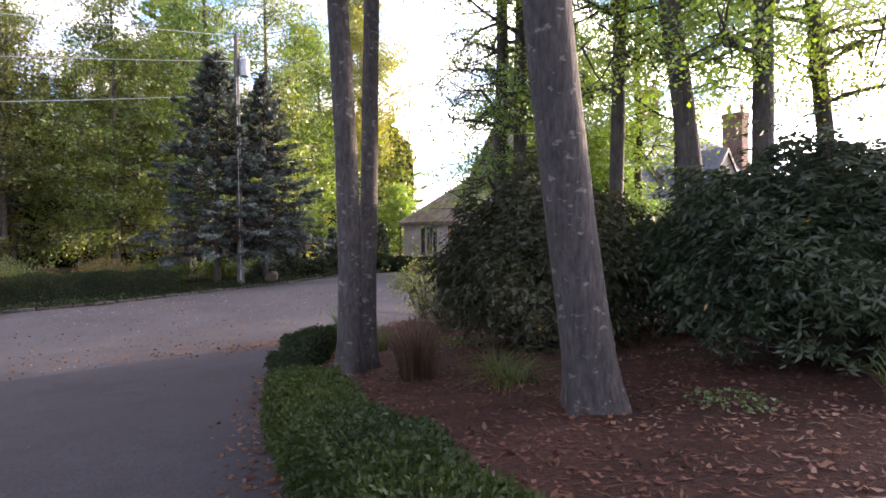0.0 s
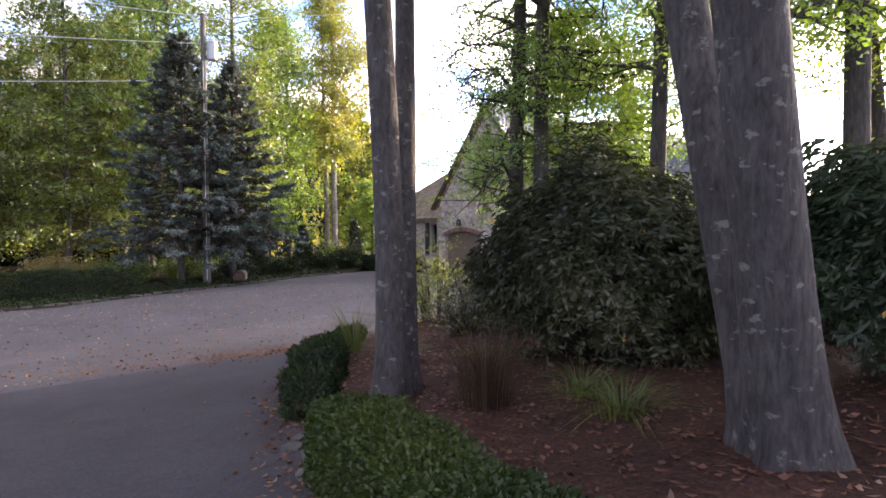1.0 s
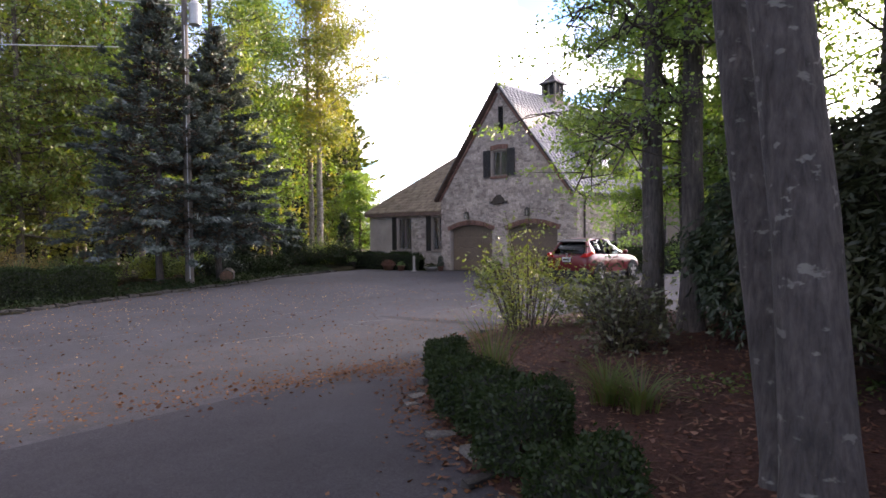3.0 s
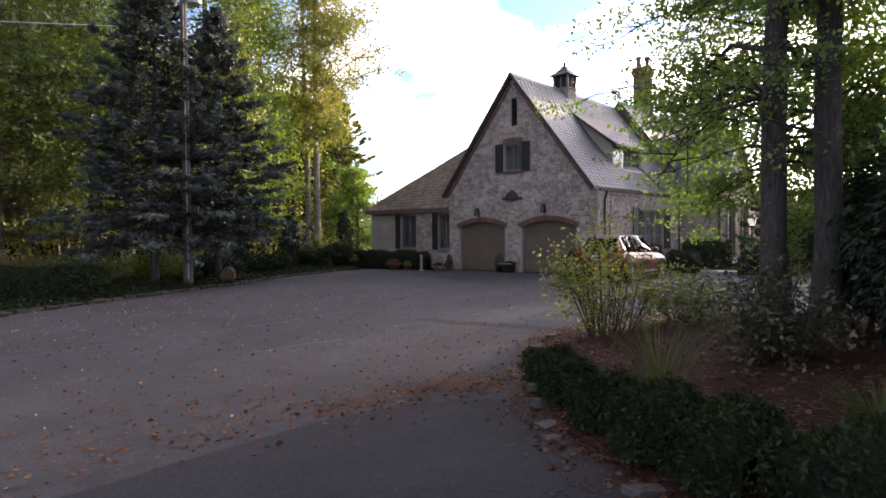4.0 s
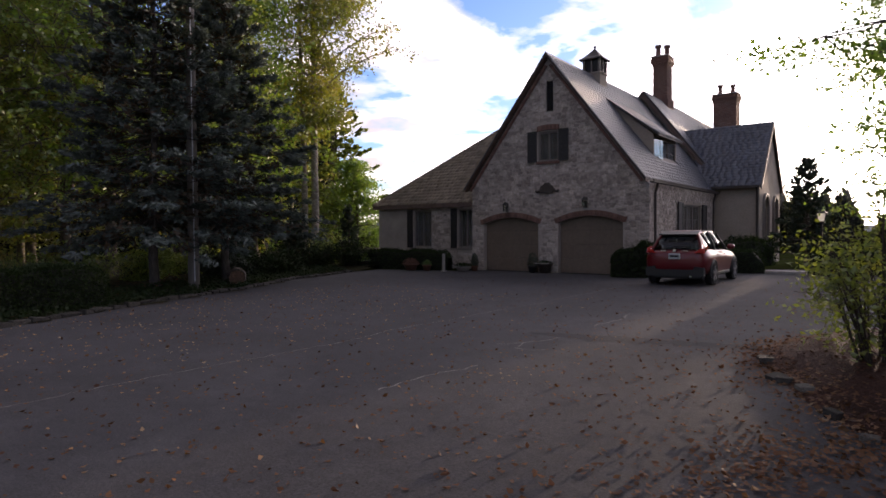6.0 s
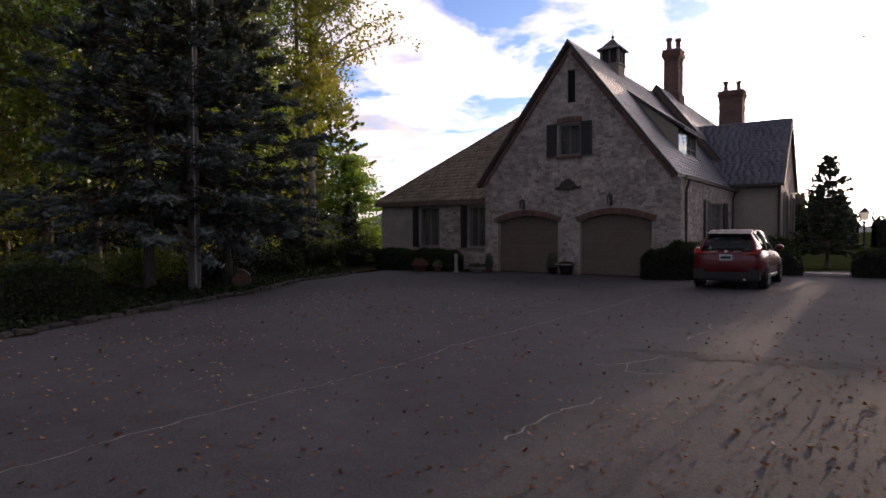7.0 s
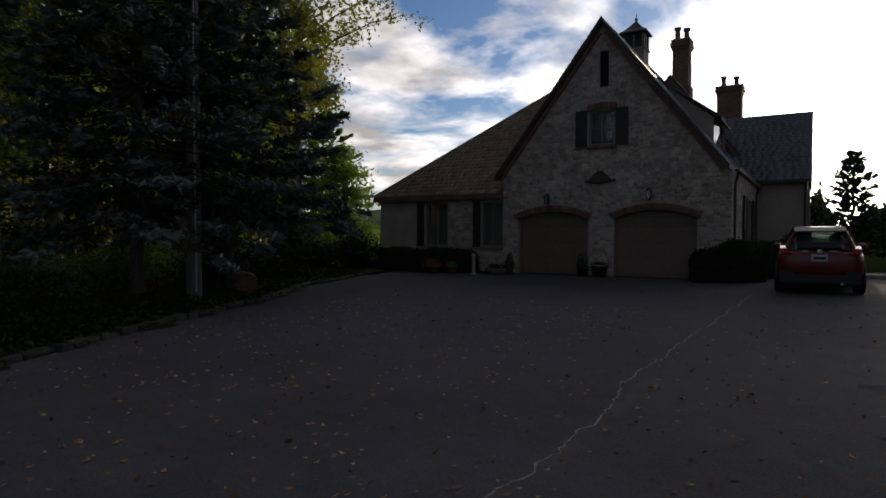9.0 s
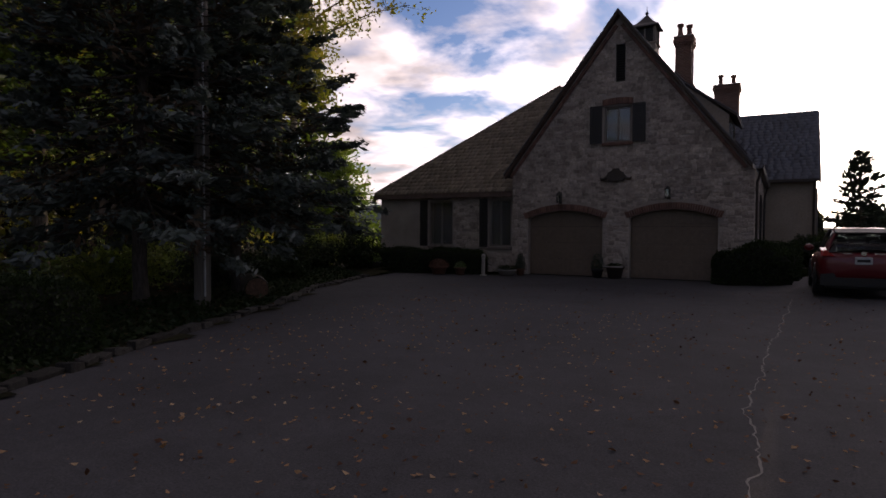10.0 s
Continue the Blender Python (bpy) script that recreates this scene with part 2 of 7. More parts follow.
HILLS = surface("far_hill_woods", (0.05, 0.075, 0.075), (0.075, 0.10, 0.10), 0.05, 1.0, 0.0, 1, 0.2, 0.01)
STONE = surface("field_stone", (0.245, 0.205, 0.178), (0.42, 0.362, 0.322), 14, 0.9, 0.6, 45, 0.25, 2.0, vary=0.32, bump_distance=0.012)
STONE_ISLE = surface("field_stone_small", (0.245, 0.205, 0.178), (0.42, 0.362, 0.322), 14, 0.9, 0.6, 45, 0.25, 2.0, island=0.32, bump_distance=0.012)
MORTAR = surface("mortar", (0.30, 0.262, 0.235), (0.37, 0.33, 0.30), 30, 0.95, 0.5, 90, 0.2, 1.0, bump_distance=0.008)
STUCCO = surface("tan_stucco", (0.25, 0.208, 0.168), (0.33, 0.278, 0.228), 16, 0.92, 0.4, 120, 0.12, 0.7, bump_distance=0.006)
BRICK = surface("red_brick", (0.12, 0.065, 0.052), (0.20, 0.11, 0.085), 18, 0.88, 0.4, 90, 0.2, 3.0, vary=0.28, bump_distance=0.006)
BRICK_ISLE = surface("red_brick_small", (0.12, 0.065, 0.052), (0.20, 0.11, 0.085), 18, 0.88, 0.4, 90, 0.2, 3.0, island=0.28, bump_distance=0.006)
SLATE = surface("grey_slate", (0.085, 0.088, 0.104), (0.15, 0.155, 0.176), 11, 0.42, 0.15, 60, 0.2, 1.2, island=0.08, bump_distance=0.006)
SHAKE = surface("wood_shake", (0.19, 0.15, 0.11), (0.3, 0.245, 0.185), 14, 0.85, 0.5, 60, 0.2, 1.4, island=0.25, bump_distance=0.008)
DARK_TRIM = surface("dark_trim", (0.035, 0.026, 0.022), (0.055, 0.042, 0.034), 20, 0.6, 0.2, 80, 0.15, 2.0)
SHUTTER = surface("shutter_paint", (0.016, 0.015, 0.016), (0.026, 0.024, 0.024), 20, 0.55, 0.2, 80, 0.15, 2.0)
RAKE_BROWN = surface("brown_rake_paint", (0.085, 0.056, 0.046), (0.15, 0.10, 0.08), 16, 0.75, 0.3, 60, 0.25, 3.0)
DOOR_PAINT = surface("taupe_door_paint", (0.115, 0.085, 0.062), (0.145, 0.108, 0.08), 8, 0.6, 0.15, 60, 0.12, 0.8)
FRAME_PAINT = surface("stone_trim_paint", (0.15, 0.128, 0.112), (0.21, 0.18, 0.16), 12, 0.7, 0.2, 70, 0.15, 1.5)
PANE = glass("window_glass")
REFLECTION_WHITE = plain("reflection_white", (0.8, 0.8, 0.8), 0.9)
# dark brown: the lack of light indoors is put into this colour
ROOM_SHADE = plain("room_shade", (0.07, 0.055, 0.048), 0.95)
COPPER = surface("weathered_copper", (0.05, 0.045, 0.045), (0.10, 0.09, 0.085), 10, 0.5, 0.2, 50, 0.2, 2.0, metal=0.6)
BARK_GREY = bark("grey_bark", (0.022, 0.018, 0.017), (0.068, 0.058, 0.054), (0.15, 0.146, 0.128), 0.61, stretch=0.24, fleck=1.7, fleck_scale=9, soft=0.16, grain_scale=30)
BARK_DARK = bark("dark_bark", (0.035, 0.028, 0.024), (0.095, 0.08, 0.068), (0.2, 0.2, 0.17), 0.68)
BARK_FAR = bark("brown_bark", (0.06, 0.048, 0.036), (0.16, 0.135, 0.105), (0.22, 0.21, 0.17), 0.68)
BARK_PALE = bark("bark_pale", (0.16, 0.13, 0.10), (0.36, 0.32, 0.26), (0.45, 0.43, 0.38), 0.55)
POLE_WOOD = surface("weathered_pole_wood", (0.085, 0.074, 0.064), (0.16, 0.143, 0.125), 30, 0.9, 0.5, 60, 0.2, 1.0, stretch=(1, 1, 0.06))
LEAF_GREEN = leafy("leaf_green", [(0.07, 0.135, 0.016), (0.13, 0.225, 0.026), (0.23, 0.32, 0.036)], 0.58)
LEAF_YELLOW = leafy("leaf_yellowing", [(0.065, 0.125, 0.016), (0.145, 0.21, 0.024), (0.29, 0.3, 0.034)], 0.55)
LEAF_OLIVE = leafy("leaf_olive", [(0.09, 0.12, 0.02), (0.19, 0.2, 0.028), (0.31, 0.25, 0.036)], 0.55)
LEAF_BUSH = leafy("leaf_bush", [(0.055, 0.095, 0.013), (0.125, 0.165, 0.02), (0.27, 0.27, 0.032)], 0.55)
LEAF_SHADE = leafy("leaf_shade", [(0.03, 0.04, 0.012), (0.06, 0.07, 0.018), (0.12, 0.09, 0.03)], 0.35)
LEAF_GOLD = leafy("leaf_gold", [(0.09, 0.14, 0.018), (0.20, 0.225, 0.024), (0.36, 0.28, 0.03)], 0.52)
NEEDLE_SOFT = leafy("needles_soft", [(0.06, 0.095, 0.024), (0.13, 0.17, 0.034), (0.24, 0.26, 0.05)], 0.5, 0.03)
LEAF_OCHRE = leafy("leaf_ochre", [(0.11, 0.09, 0.015), (0.20, 0.15, 0.02), (0.27, 0.15, 0.03)], 0.5)
LEAF_MAPLE = leafy("leaf_maple", [(0.055, 0.11, 0.016), (0.115, 0.2, 0.026), (0.22, 0.32, 0.04)], 0.58)
NEEDLE_BLUE = leafy("needles_blue", [(0.022, 0.032, 0.028), (0.05, 0.068, 0.062), (0.115, 0.145, 0.138)], 0.12, 0.03)
NEEDLE_TIP = leafy("needle_tips", [(0.05, 0.066, 0.061), (0.09, 0.114, 0.108), (0.15, 0.18, 0.172)], 0.15, 0.03)
NEEDLE_BROWN = leafy("needles_brown", [(0.05, 0.035, 0.022), (0.09, 0.06, 0.035)], 0.12, 0.03)
NEEDLE_DARK = leafy("needles_dark", [(0.015, 0.028, 0.018), (0.035, 0.055, 0.03)], 0.15, 0.05)
RHODO = leafy("rhododendron_leaf", [(0.013, 0.023, 0.011), (0.027, 0.044, 0.02), (0.058, 0.078, 0.036)], 0.14, 0.03, 0.45)
RHODO_BRONZE = leafy("rhododendron_leaf_bronze", [(0.017, 0.022, 0.01), (0.036, 0.043, 0.018), (0.085, 0.078, 0.034)], 0.14, 0.03, 0.45)
BOX_LEAF = leafy("hedge_leaf", [(0.011, 0.025, 0.006), (0.026, 0.047, 0.01), (0.062, 0.08, 0.016)], 0.3, 0.02)
SHRUB_LEAF = leafy("clipped_leaf", [(0.010, 0.021, 0.006), (0.021, 0.037, 0.009), (0.045, 0.061, 0.015)], 0.2, 0.02)
HEDGE_DARK = leafy("dark_hedge_leaf", [(0.012, 0.024, 0.008), (0.027, 0.043, 0.014)], 0.2, 0.015)
TWIG = plain("twig", (0.045, 0.034, 0.026), 0.9)
# near-black: the shade deep between leaves is put into this colour
INNER_SHADE = plain("inner_shade", (0.012, 0.014, 0.008), 1.0)
FALLEN = leafy("fallen_leaf", [(0.055, 0.026, 0.016), (0.1, 0.045, 0.025), (0.16, 0.082, 0.042), (0.32, 0.24, 0.155)], 0.15, 0.02)
FALLEN_BED = leafy("fallen_leaf_dark", [(0.034, 0.015, 0.011), (0.075, 0.032, 0.021), (0.14, 0.064, 0.04), (0.3, 0.2, 0.145)], 0.1, 0.03)
FALLEN_PALE = leafy("fallen_leaf_pale", [(0.2, 0.09, 0.04), (0.34, 0.2, 0.1), (0.46, 0.38, 0.27)], 0.15, 0.02)
DRY_BLADE = leafy("dry_blade", [(0.08, 0.055, 0.03), (0.17, 0.125, 0.068)], 0.3, 0.03)
STRAW = leafy("dry_grass", [(0.036, 0.021, 0.016), (0.075, 0.045, 0.032)], 0.35, 0.01)
BLADE = leafy("grass_blade", [(0.035, 0.065, 0.016), (0.08, 0.115, 0.028), (0.16, 0.17, 0.05)], 0.4, 0.03)
RUST_GRASS = leafy("rust_grass", [(0.12, 0.06, 0.035), (0.2, 0.12, 0.06)], 0.3, 0.03)
FERN = leafy("fern_leaf", [(0.05, 0.10, 0.02), (0.09, 0.16, 0.035)], 0.4, 0.06)
EDGE_STONE = surface("bed_edge_stone", (0.05, 0.046, 0.042), (0.125, 0.118, 0.108), 12, 0.92, 0.6, 60, 0.25, 2.0, vary=0.45, bump_distance=0.01, spec=0.15)
KERB = surface("kerb_stone", (0.03, 0.028, 0.025), (0.075, 0.07, 0.062), 12, 0.92, 0.6, 60, 0.25, 2.0, vary=0.3, bump_distance=0.01, spec=0.15)
WIRE = plain("wire", (0.5, 0.5, 0.46), 0.5)
STEEL = surface("grey_steel", (0.34, 0.35, 0.36), (0.45, 0.46, 0.47), 9, 0.5, 0.1, 40, 0.1, 2.0, metal=0.3)


# ---- mesh helpers ----
def part(name, bm, material, parent=None, label="", smooth=False):
    """One mesh object from a bmesh, under its thing."""
    me = bpy.data.meshes.new(name)
    bm.to_mesh(me)
    bm.free()
    return dress(name, me, material, parent, label, smooth)


def dress(name, me, material, parent=None, label="", smooth=False):
    for m in material if isinstance(material, (list, tuple)) else (material,):
        me.materials.append(m)
    if smooth:
        me.polygons.foreach_set("use_smooth", [True] * len(me.polygons))
    ob = new(name, me)
    if parent is not None:
        ob.parent = parent
    if label:
        ob["label"] = label
    return ob


def raw(name, verts, faces, material, parent=None, label="", smooth=False):
    me = bpy.data.meshes.new(name)
    if isinstance(faces, np.ndarray):
        n, k = faces.shape
        me.vertices.add(len(verts))
        me.vertices.foreach_set("co", np.asarray(verts, dtype=np.float32).ravel())
        me.loops.add(n * k)
        me.loops.foreach_set("vertex_index", faces.astype(np.int32).ravel())
        me.polygons.add(n)
        me.polygons.foreach_set("loop_start", np.arange(0, n * k, k, dtype=np.int32))
        me.update(calc_edges=True)
    else:
        me.from_pydata([tuple(v) for v in verts], [], faces)
        me.update()
    return dress(name, me, material, parent, label, smooth)


def box(bm, x0, x1, y0, y1, z0, z1, bevel=0.0):
    vs = [bm.verts.new((x, y, z)) for x in (x0, x1) for y in (y0, y1) for z in (z0, z1)]
    fs = [bm.faces.new([vs[i] for i in q]) for q in ((0, 1, 3, 2), (4, 6, 7, 5), (0, 4, 5, 1), (2, 3, 7, 6), (0, 2, 6, 4), (1, 5, 7, 3))]
    if bevel:
        es = list({e for f in fs for e in f.edges})
        bmesh.ops.bevel(bm, geom=es, offset=bevel, segments=1, affect="EDGES")
    return bm


def boxed(*a, **k):
    return box(bmesh.new(), *a, **k)


def prism(bm, pts, axis, a, b):
    """A solid from a flat outline; axis 1: the outline is (x, z), drawn out from y=a to y=b; axis 0: (y, z), from x=a to x=b; axis 2: (x, y)."""
    def at(p, d):
        return {0: (d, p[0], p[1]), 1: (p[0], d, p[1]), 2: (p[0], p[1], d)}[axis]
    lo, hi = [bm.verts.new(at(p, a)) for p in pts], [bm.verts.new(at(p, b)) for p in pts]
    bm.faces.new(lo), bm.faces.new(hi[::-1])
    n = len(pts)
    for i in range(n):
        bm.faces.new((lo[i], hi[i], hi[(i + 1) % n], lo[(i + 1) % n]))
    bmesh.ops.recalc_face_normals(bm, faces=bm.faces)
    return bm


def tube(pts, radii, sides=8, cap=True):
    """Verts and quad faces of a tapered tube along points."""
    pts, V, F = [np.array(p, float) for p in pts], [], []
    for i, p in enumerate(pts):
        d = pts[min(i + 1, len(pts) - 1)] - pts[max(i - 1, 0)]
        d /= np.linalg.norm(d) + 1e-9
        a = np.cross(d, (0.31, 0.95, 0.05) if abs(d[1]) < 0.9 else (1, 0, 0))
        a /= np.linalg.norm(a)
        b = np.cross(d, a)
        for k in range(sides):
            w = 2 * math.pi * k / sides
            V.append(p + radii[i] * (math.cos(w) * a + math.sin(w) * b))
        if i:
            o = (i - 1) * sides
            F += [(o + k, o + (k + 1) % sides, o + sides + (k + 1) % sides, o + sides + k) for k in range(sides)]
    return V, F


class Soup:
    """Collects quads for one mesh."""
    def __init__(self):
        self.V, self.F, self.n = [], [], 0

    def add(self, V, F):
        self.V.append(np.asarray(V, float).reshape(-1, 3))
        self.F.append(np.asarray(F, int).reshape(-1, 4) + self.n)
        self.n += len(self.V[-1])

    def tube(self, pts, radii, sides=8):
        self.add(*tube(pts, radii, sides))

    def make(self, name, material, parent=None, label="", smooth=False):
        return raw(name, np.vstack(self.V), np.vstack(self.F), material, parent, label, smooth)


def leaf_quads(rng, centres, length, width, flat=0.0, droop=0.0, spread=0.35, dirs=None):
    """Diamond leaves at the centres, turned at random; flat=1 lies level."""
    n = len(centres)
    if dirs is None:
        d = rng.normal(size=(n, 3))
        d[:, 2] = d[:, 2] * (1 - flat) - droop
    else:
        d = dirs + rng.normal(size=(n, 3)) * spread
    d /= np.linalg.norm(d, axis=1)[:, None] + 1e-9
    u = rng.normal(size=(n, 3))
    u[:, :2] *= 1 - flat * 0.8
    u[:, 2] += flat * 1.5
    s = np.cross(d, u)
    s /= np.linalg.norm(s, axis=1)[:, None] + 1e-9
    k = (0.65 + 0.7 * rng.random(n))[:, None]
    L, W = d * length * k * 0.5, s * width * k * 0.5
    fold = np.cross(d, s) * width * 0.22 * k
    V = np.empty((n, 4, 3))
    V[:, 0], V[:, 1], V[:, 2], V[:, 3] = centres - L, centres + W - 0.1 * L + fold, centres + L, centres - W - 0.1 * L + fold
    return V.reshape(-1, 3), np.arange(4 * n).reshape(-1, 4)


def ground_z(x, y=0.0):
    """The drive falls gently to the level court, which rises a little towards the parked car."""
    rise = 0.14 / ((1 + np.exp(-(np.asarray(x, float) + 18.2) * 1.6)) * (1 + np.exp(-(np.asarray(y, float) - 16.5) * 0.9)))
    return rise + 0.083 * np.log1p(np.exp(np.minimum((np.asarray(x, float) + 12.5) * 1.2, 60))) / 1.2


def court_level(x, y):
    return ground_z(np.minimum(np.asarray(x, float), -13), y)


def inside(poly, x, y):
    x, y = np.asarray(x, float), np.asarray(y, float)
    r = np.zeros(x.shape, bool)
    for (x0, y0), (x1, y1) in zip(poly, poly[1:] + poly[:1]):
        c = (y0 > y) != (y1 > y)
        with np.errstate(divide="ignore", invalid="ignore"):
            r ^= c & (x < (x1 - x0) * (y - y0) / (y1 - y0 + 1e-12) + x0)
    return r


def edge_distance(poly, x, y, closed=True):
    x, y = np.asarray(x, float), np.asarray(y, float)
    best = np.full(x.shape, 1e9)
    for (x0, y0), (x1, y1) in zip(poly, poly[1:] + (poly[:1] if closed else [])):
        dx, dy = x1 - x0, y1 - y0
        t = np.clip(((x - x0) * dx + (y - y0) * dy) / (dx * dx + dy * dy + 1e-12), 0, 1)
        best = np.minimum(best, np.hypot(x - x0 - t * dx, y - y0 - t * dy))
    return best


def wavy(x, y, s):
    """A smooth uneven field of about -1 to 1."""
    return (np.sin(x * s + 1.3) * np.cos(y * s * 0.83 + 0.4) + 0.5 * np.sin(x * s * 2.7 + y * s * 1.9) + 0.3 * np.cos(y * s * 5.1 - x * s * 4.3)) / 1.6


# ---- the ground ----
BED = [(9, -2.2), (4, -0.55), (2, 0.2), (0, 0.95), (-2, 1.6), (-3.75, 2.2), (-6.2, 3.15), (-8.4, 4.3), (-9.85, 5.4), (-10.9, 6.4), (-11.9, 7.6), (-12.6, 9.2),
       (-13.0, 10.2), (-13.2, 11.5), (-12.6, 12.8), (-11, 13.6), (-8, 14.3), (-3, 15), (4, 16), (14, 17), (22, 12), (22, -6)]
LEFT_EDGE = [(-21.5, -14), (-23.2, -4), (-23.7, 2.2), (-24.4, 5.6), (-26.1, 9.4), (-27.5, 13.0), (-29.3, 16.2), (-30.0, 18.6), (-30.6, 20.2)]


def bed_z(x, y):
    x, y = np.asarray(x, float), np.asarray(y, float)
    d = edge_distance(BED, x, y) * np.where(inside(BED, x, y), 1, -1)
    s = np.clip((d + 0.3) / 1.4, 0, 1)
    return ground_z(x, y) - 0.08 + 0.30 * s * s * (3 - 2 * s) + 0.02 * wavy(x, y, 2.6)


def verge_z(x, y):
    x, y = np.asarray(x, float), np.asarray(y, float)
    d = edge_distance(LEFT_EDGE, x, y, closed=False)
    s = np.clip((d - 0.1) / 2.0, 0, 1)
    return 0.02 + 0.16 * s * s * (3 - 2 * s) + 0.03 * wavy(x, y, 0.9) * s


def sheet(name, xs, ys, zf, material, keep=None, label="", kind="structure", category=""):
    X, Y = np.meshgrid(xs, ys, indexing="ij")
    Z = zf(X, Y)
    n, m = X.shape
    idx = np.arange(n * m).reshape(n, m)
    F = np.stack([idx[:-1, :-1], idx[1:, :-1], idx[1:, 1:], idx[:-1, 1:]], -1).reshape(-1, 4)
    if keep is not None:
        cx, cy = (X[:-1, :-1] + X[1:, 1:]) / 2, (Y[:-1, :-1] + Y[1:, 1:]) / 2
        F = F[keep(cx, cy).ravel()]
    used, inv = np.unique(F, return_inverse=True)
    V = np.stack([X.ravel(), Y.ravel(), Z.ravel()], -1)[used]
    ob = raw(name, V, inv.reshape(F.shape), material, smooth=True)
    return tagged(ob, label, category or name, kind=kind)


def paved(name, poly, lift, material, label, category):
    bm = bmesh.new()
    f = bm.faces.new([bm.verts.new((x, y, 0)) for x, y in poly])
    if f.normal.z < 0:
        f.normal_flip()
    bmesh.ops.triangulate(bm, faces=[f])
    for x in np.arange(-21, 24, 0.75):
        bmesh.ops.bisect_plane(bm, geom=bm.verts[:] + bm.edges[:] + bm.faces[:], plane_co=(x, 0, 0), plane_no=(1, 0, 0))
    for y in np.arange(11, 24, 1.0):
        bmesh.ops.bisect_plane(bm, geom=bm.verts[:] + bm.edges[:] + bm.faces[:], plane_co=(0, y, 0), plane_no=(0, 1, 0))
    for v in bm.verts:
        v.co.z = float(ground_z(v.co.x, v.co.y)) + lift
    bmesh.ops.recalc_face_normals(bm, faces=bm.faces)
    if sum(f.normal.z for f in bm.faces) < 0:
        bmesh.ops.reverse_faces(bm, faces=bm.faces)
    ob = part(name, bm, material)
    return tagged(ob, label, category, kind="structure")


COURT = LEFT_EDGE + [(-30.9, 22.4), (-27.2, 23.4), (-27.2, 24.38), (-18.9, 24.38), (-18.2, 26), (-16.4, 28.6), (-14, 29.4), (-8, 29.6), (0, 29), (20, 27), (30, 20), (30, 8), (20, 8), (-8, 9), (-9.0, 5.0), (-11.9, 3.5), (-11.9, -14)]
DRIVE = [(-12.2, -14), (-12.15, 5.0), (-11.95, 5.7), (-11.5, 6.25), (-10.8, 6.75), (-9.5, 7.6), (20, 3), (30, 0), (30, -14)]
far = np.concatenate([[-1600, -900, -500, -300, -180, -120], np.arange(-80, 81, 4.0), [120, 180, 300, 500, 900, 1600]])
sheet("ground", far, far, lambda x, y: np.where(np.abs(x) + np.abs(y) < 130, ground_z(np.clip(x, -40, 30)) - 0.12, ground_z(np.clip(x, -40, 30)) - 0.5), FIELD, label="rough meadow grass reaching to the horizon", category="ground")
paved("road", COURT, 0.0, OLD_ASPHALT, "old weathered grey asphalt court with fine grit", "asphalt court")
paved("pavement", DRIVE, 0.012, NEW_ASPHALT, "smooth newer dark asphalt of the drive", "asphalt drive")
sheet("mulch_bed", np.arange(-13.7, 22.2, 0.2), np.arange(-6.2, 17.4, 0.2), bed_z, MULCH, lambda x, y: inside(BED, x, y) | (edge_distance(BED, x, y) < 0.4),
      "reddish brown bark mulch bed under the trees", category="planting bed")
LEFT_SIDE = LEFT_EDGE + [(-31.4, 23.2), (-33, 26), (-60, 60), (-90, 60), (-90, -40), (-24, -40)]
sheet("verge", np.arange(-75, -20, 0.6), np.arange(-30, 50, 0.6), verge_z, FOREST_FLOOR, lambda x, y: inside(LEFT_SIDE, x, y), "leaf-strewn woodland floor beside the court", category="woodland floor")


def hill_ring():
    a = np.linspace(radians(60), radians(215), 120)
    V, F = [], []
    for i, w in enumerate(a):
        r = 1400
        low = 0.25 + 0.75 * min(1, max(0, (w - 1.75) / 0.25))
        h = low * (26 + 22 * math.sin(w * 9) + 12 * math.sin(w * 23 + 1) + 5 * math.sin(w * 61))
        for k, (rr, hh) in enumerate(((r - 250, -6), (r - 60, max(4, h * 0.7)), (r, max(8, h)), (r + 200, -6))):
            V.append((rr * math.cos(w), rr * math.sin(w), hh))
        if i:
            o = (i - 1) * 4
            F += [(o + k, o + k + 1, o + k + 5, o + k + 4) for k in range(3)]
    tagged(raw("backdrop", V, F, HILLS, smooth=True), "distant blue-green wooded hills on the horizon", "hills", kind="structure")


hill_ring()


# ---- the house ----
HOUSE = tagged(new("house"), "stone house with steep slate gable, two garage doors and brick trim", "house")
HOUSE.location = (-23.0, 24.4, 0.0)


def hp(name, bm, material, parent=HOUSE, label="", smooth=False):
    """A part of the house, built where it stands."""
    ob = part(name, bm, material, parent, label, smooth)
    if parent is HOUSE:
        ob.location = -HOUSE.location
    return ob


def hsoup(soup, name, material, parent=HOUSE, label=""):
    ob = soup.make(name, material, parent, label)
    if parent is HOUSE:
        ob.location = -HOUSE.location
    return ob


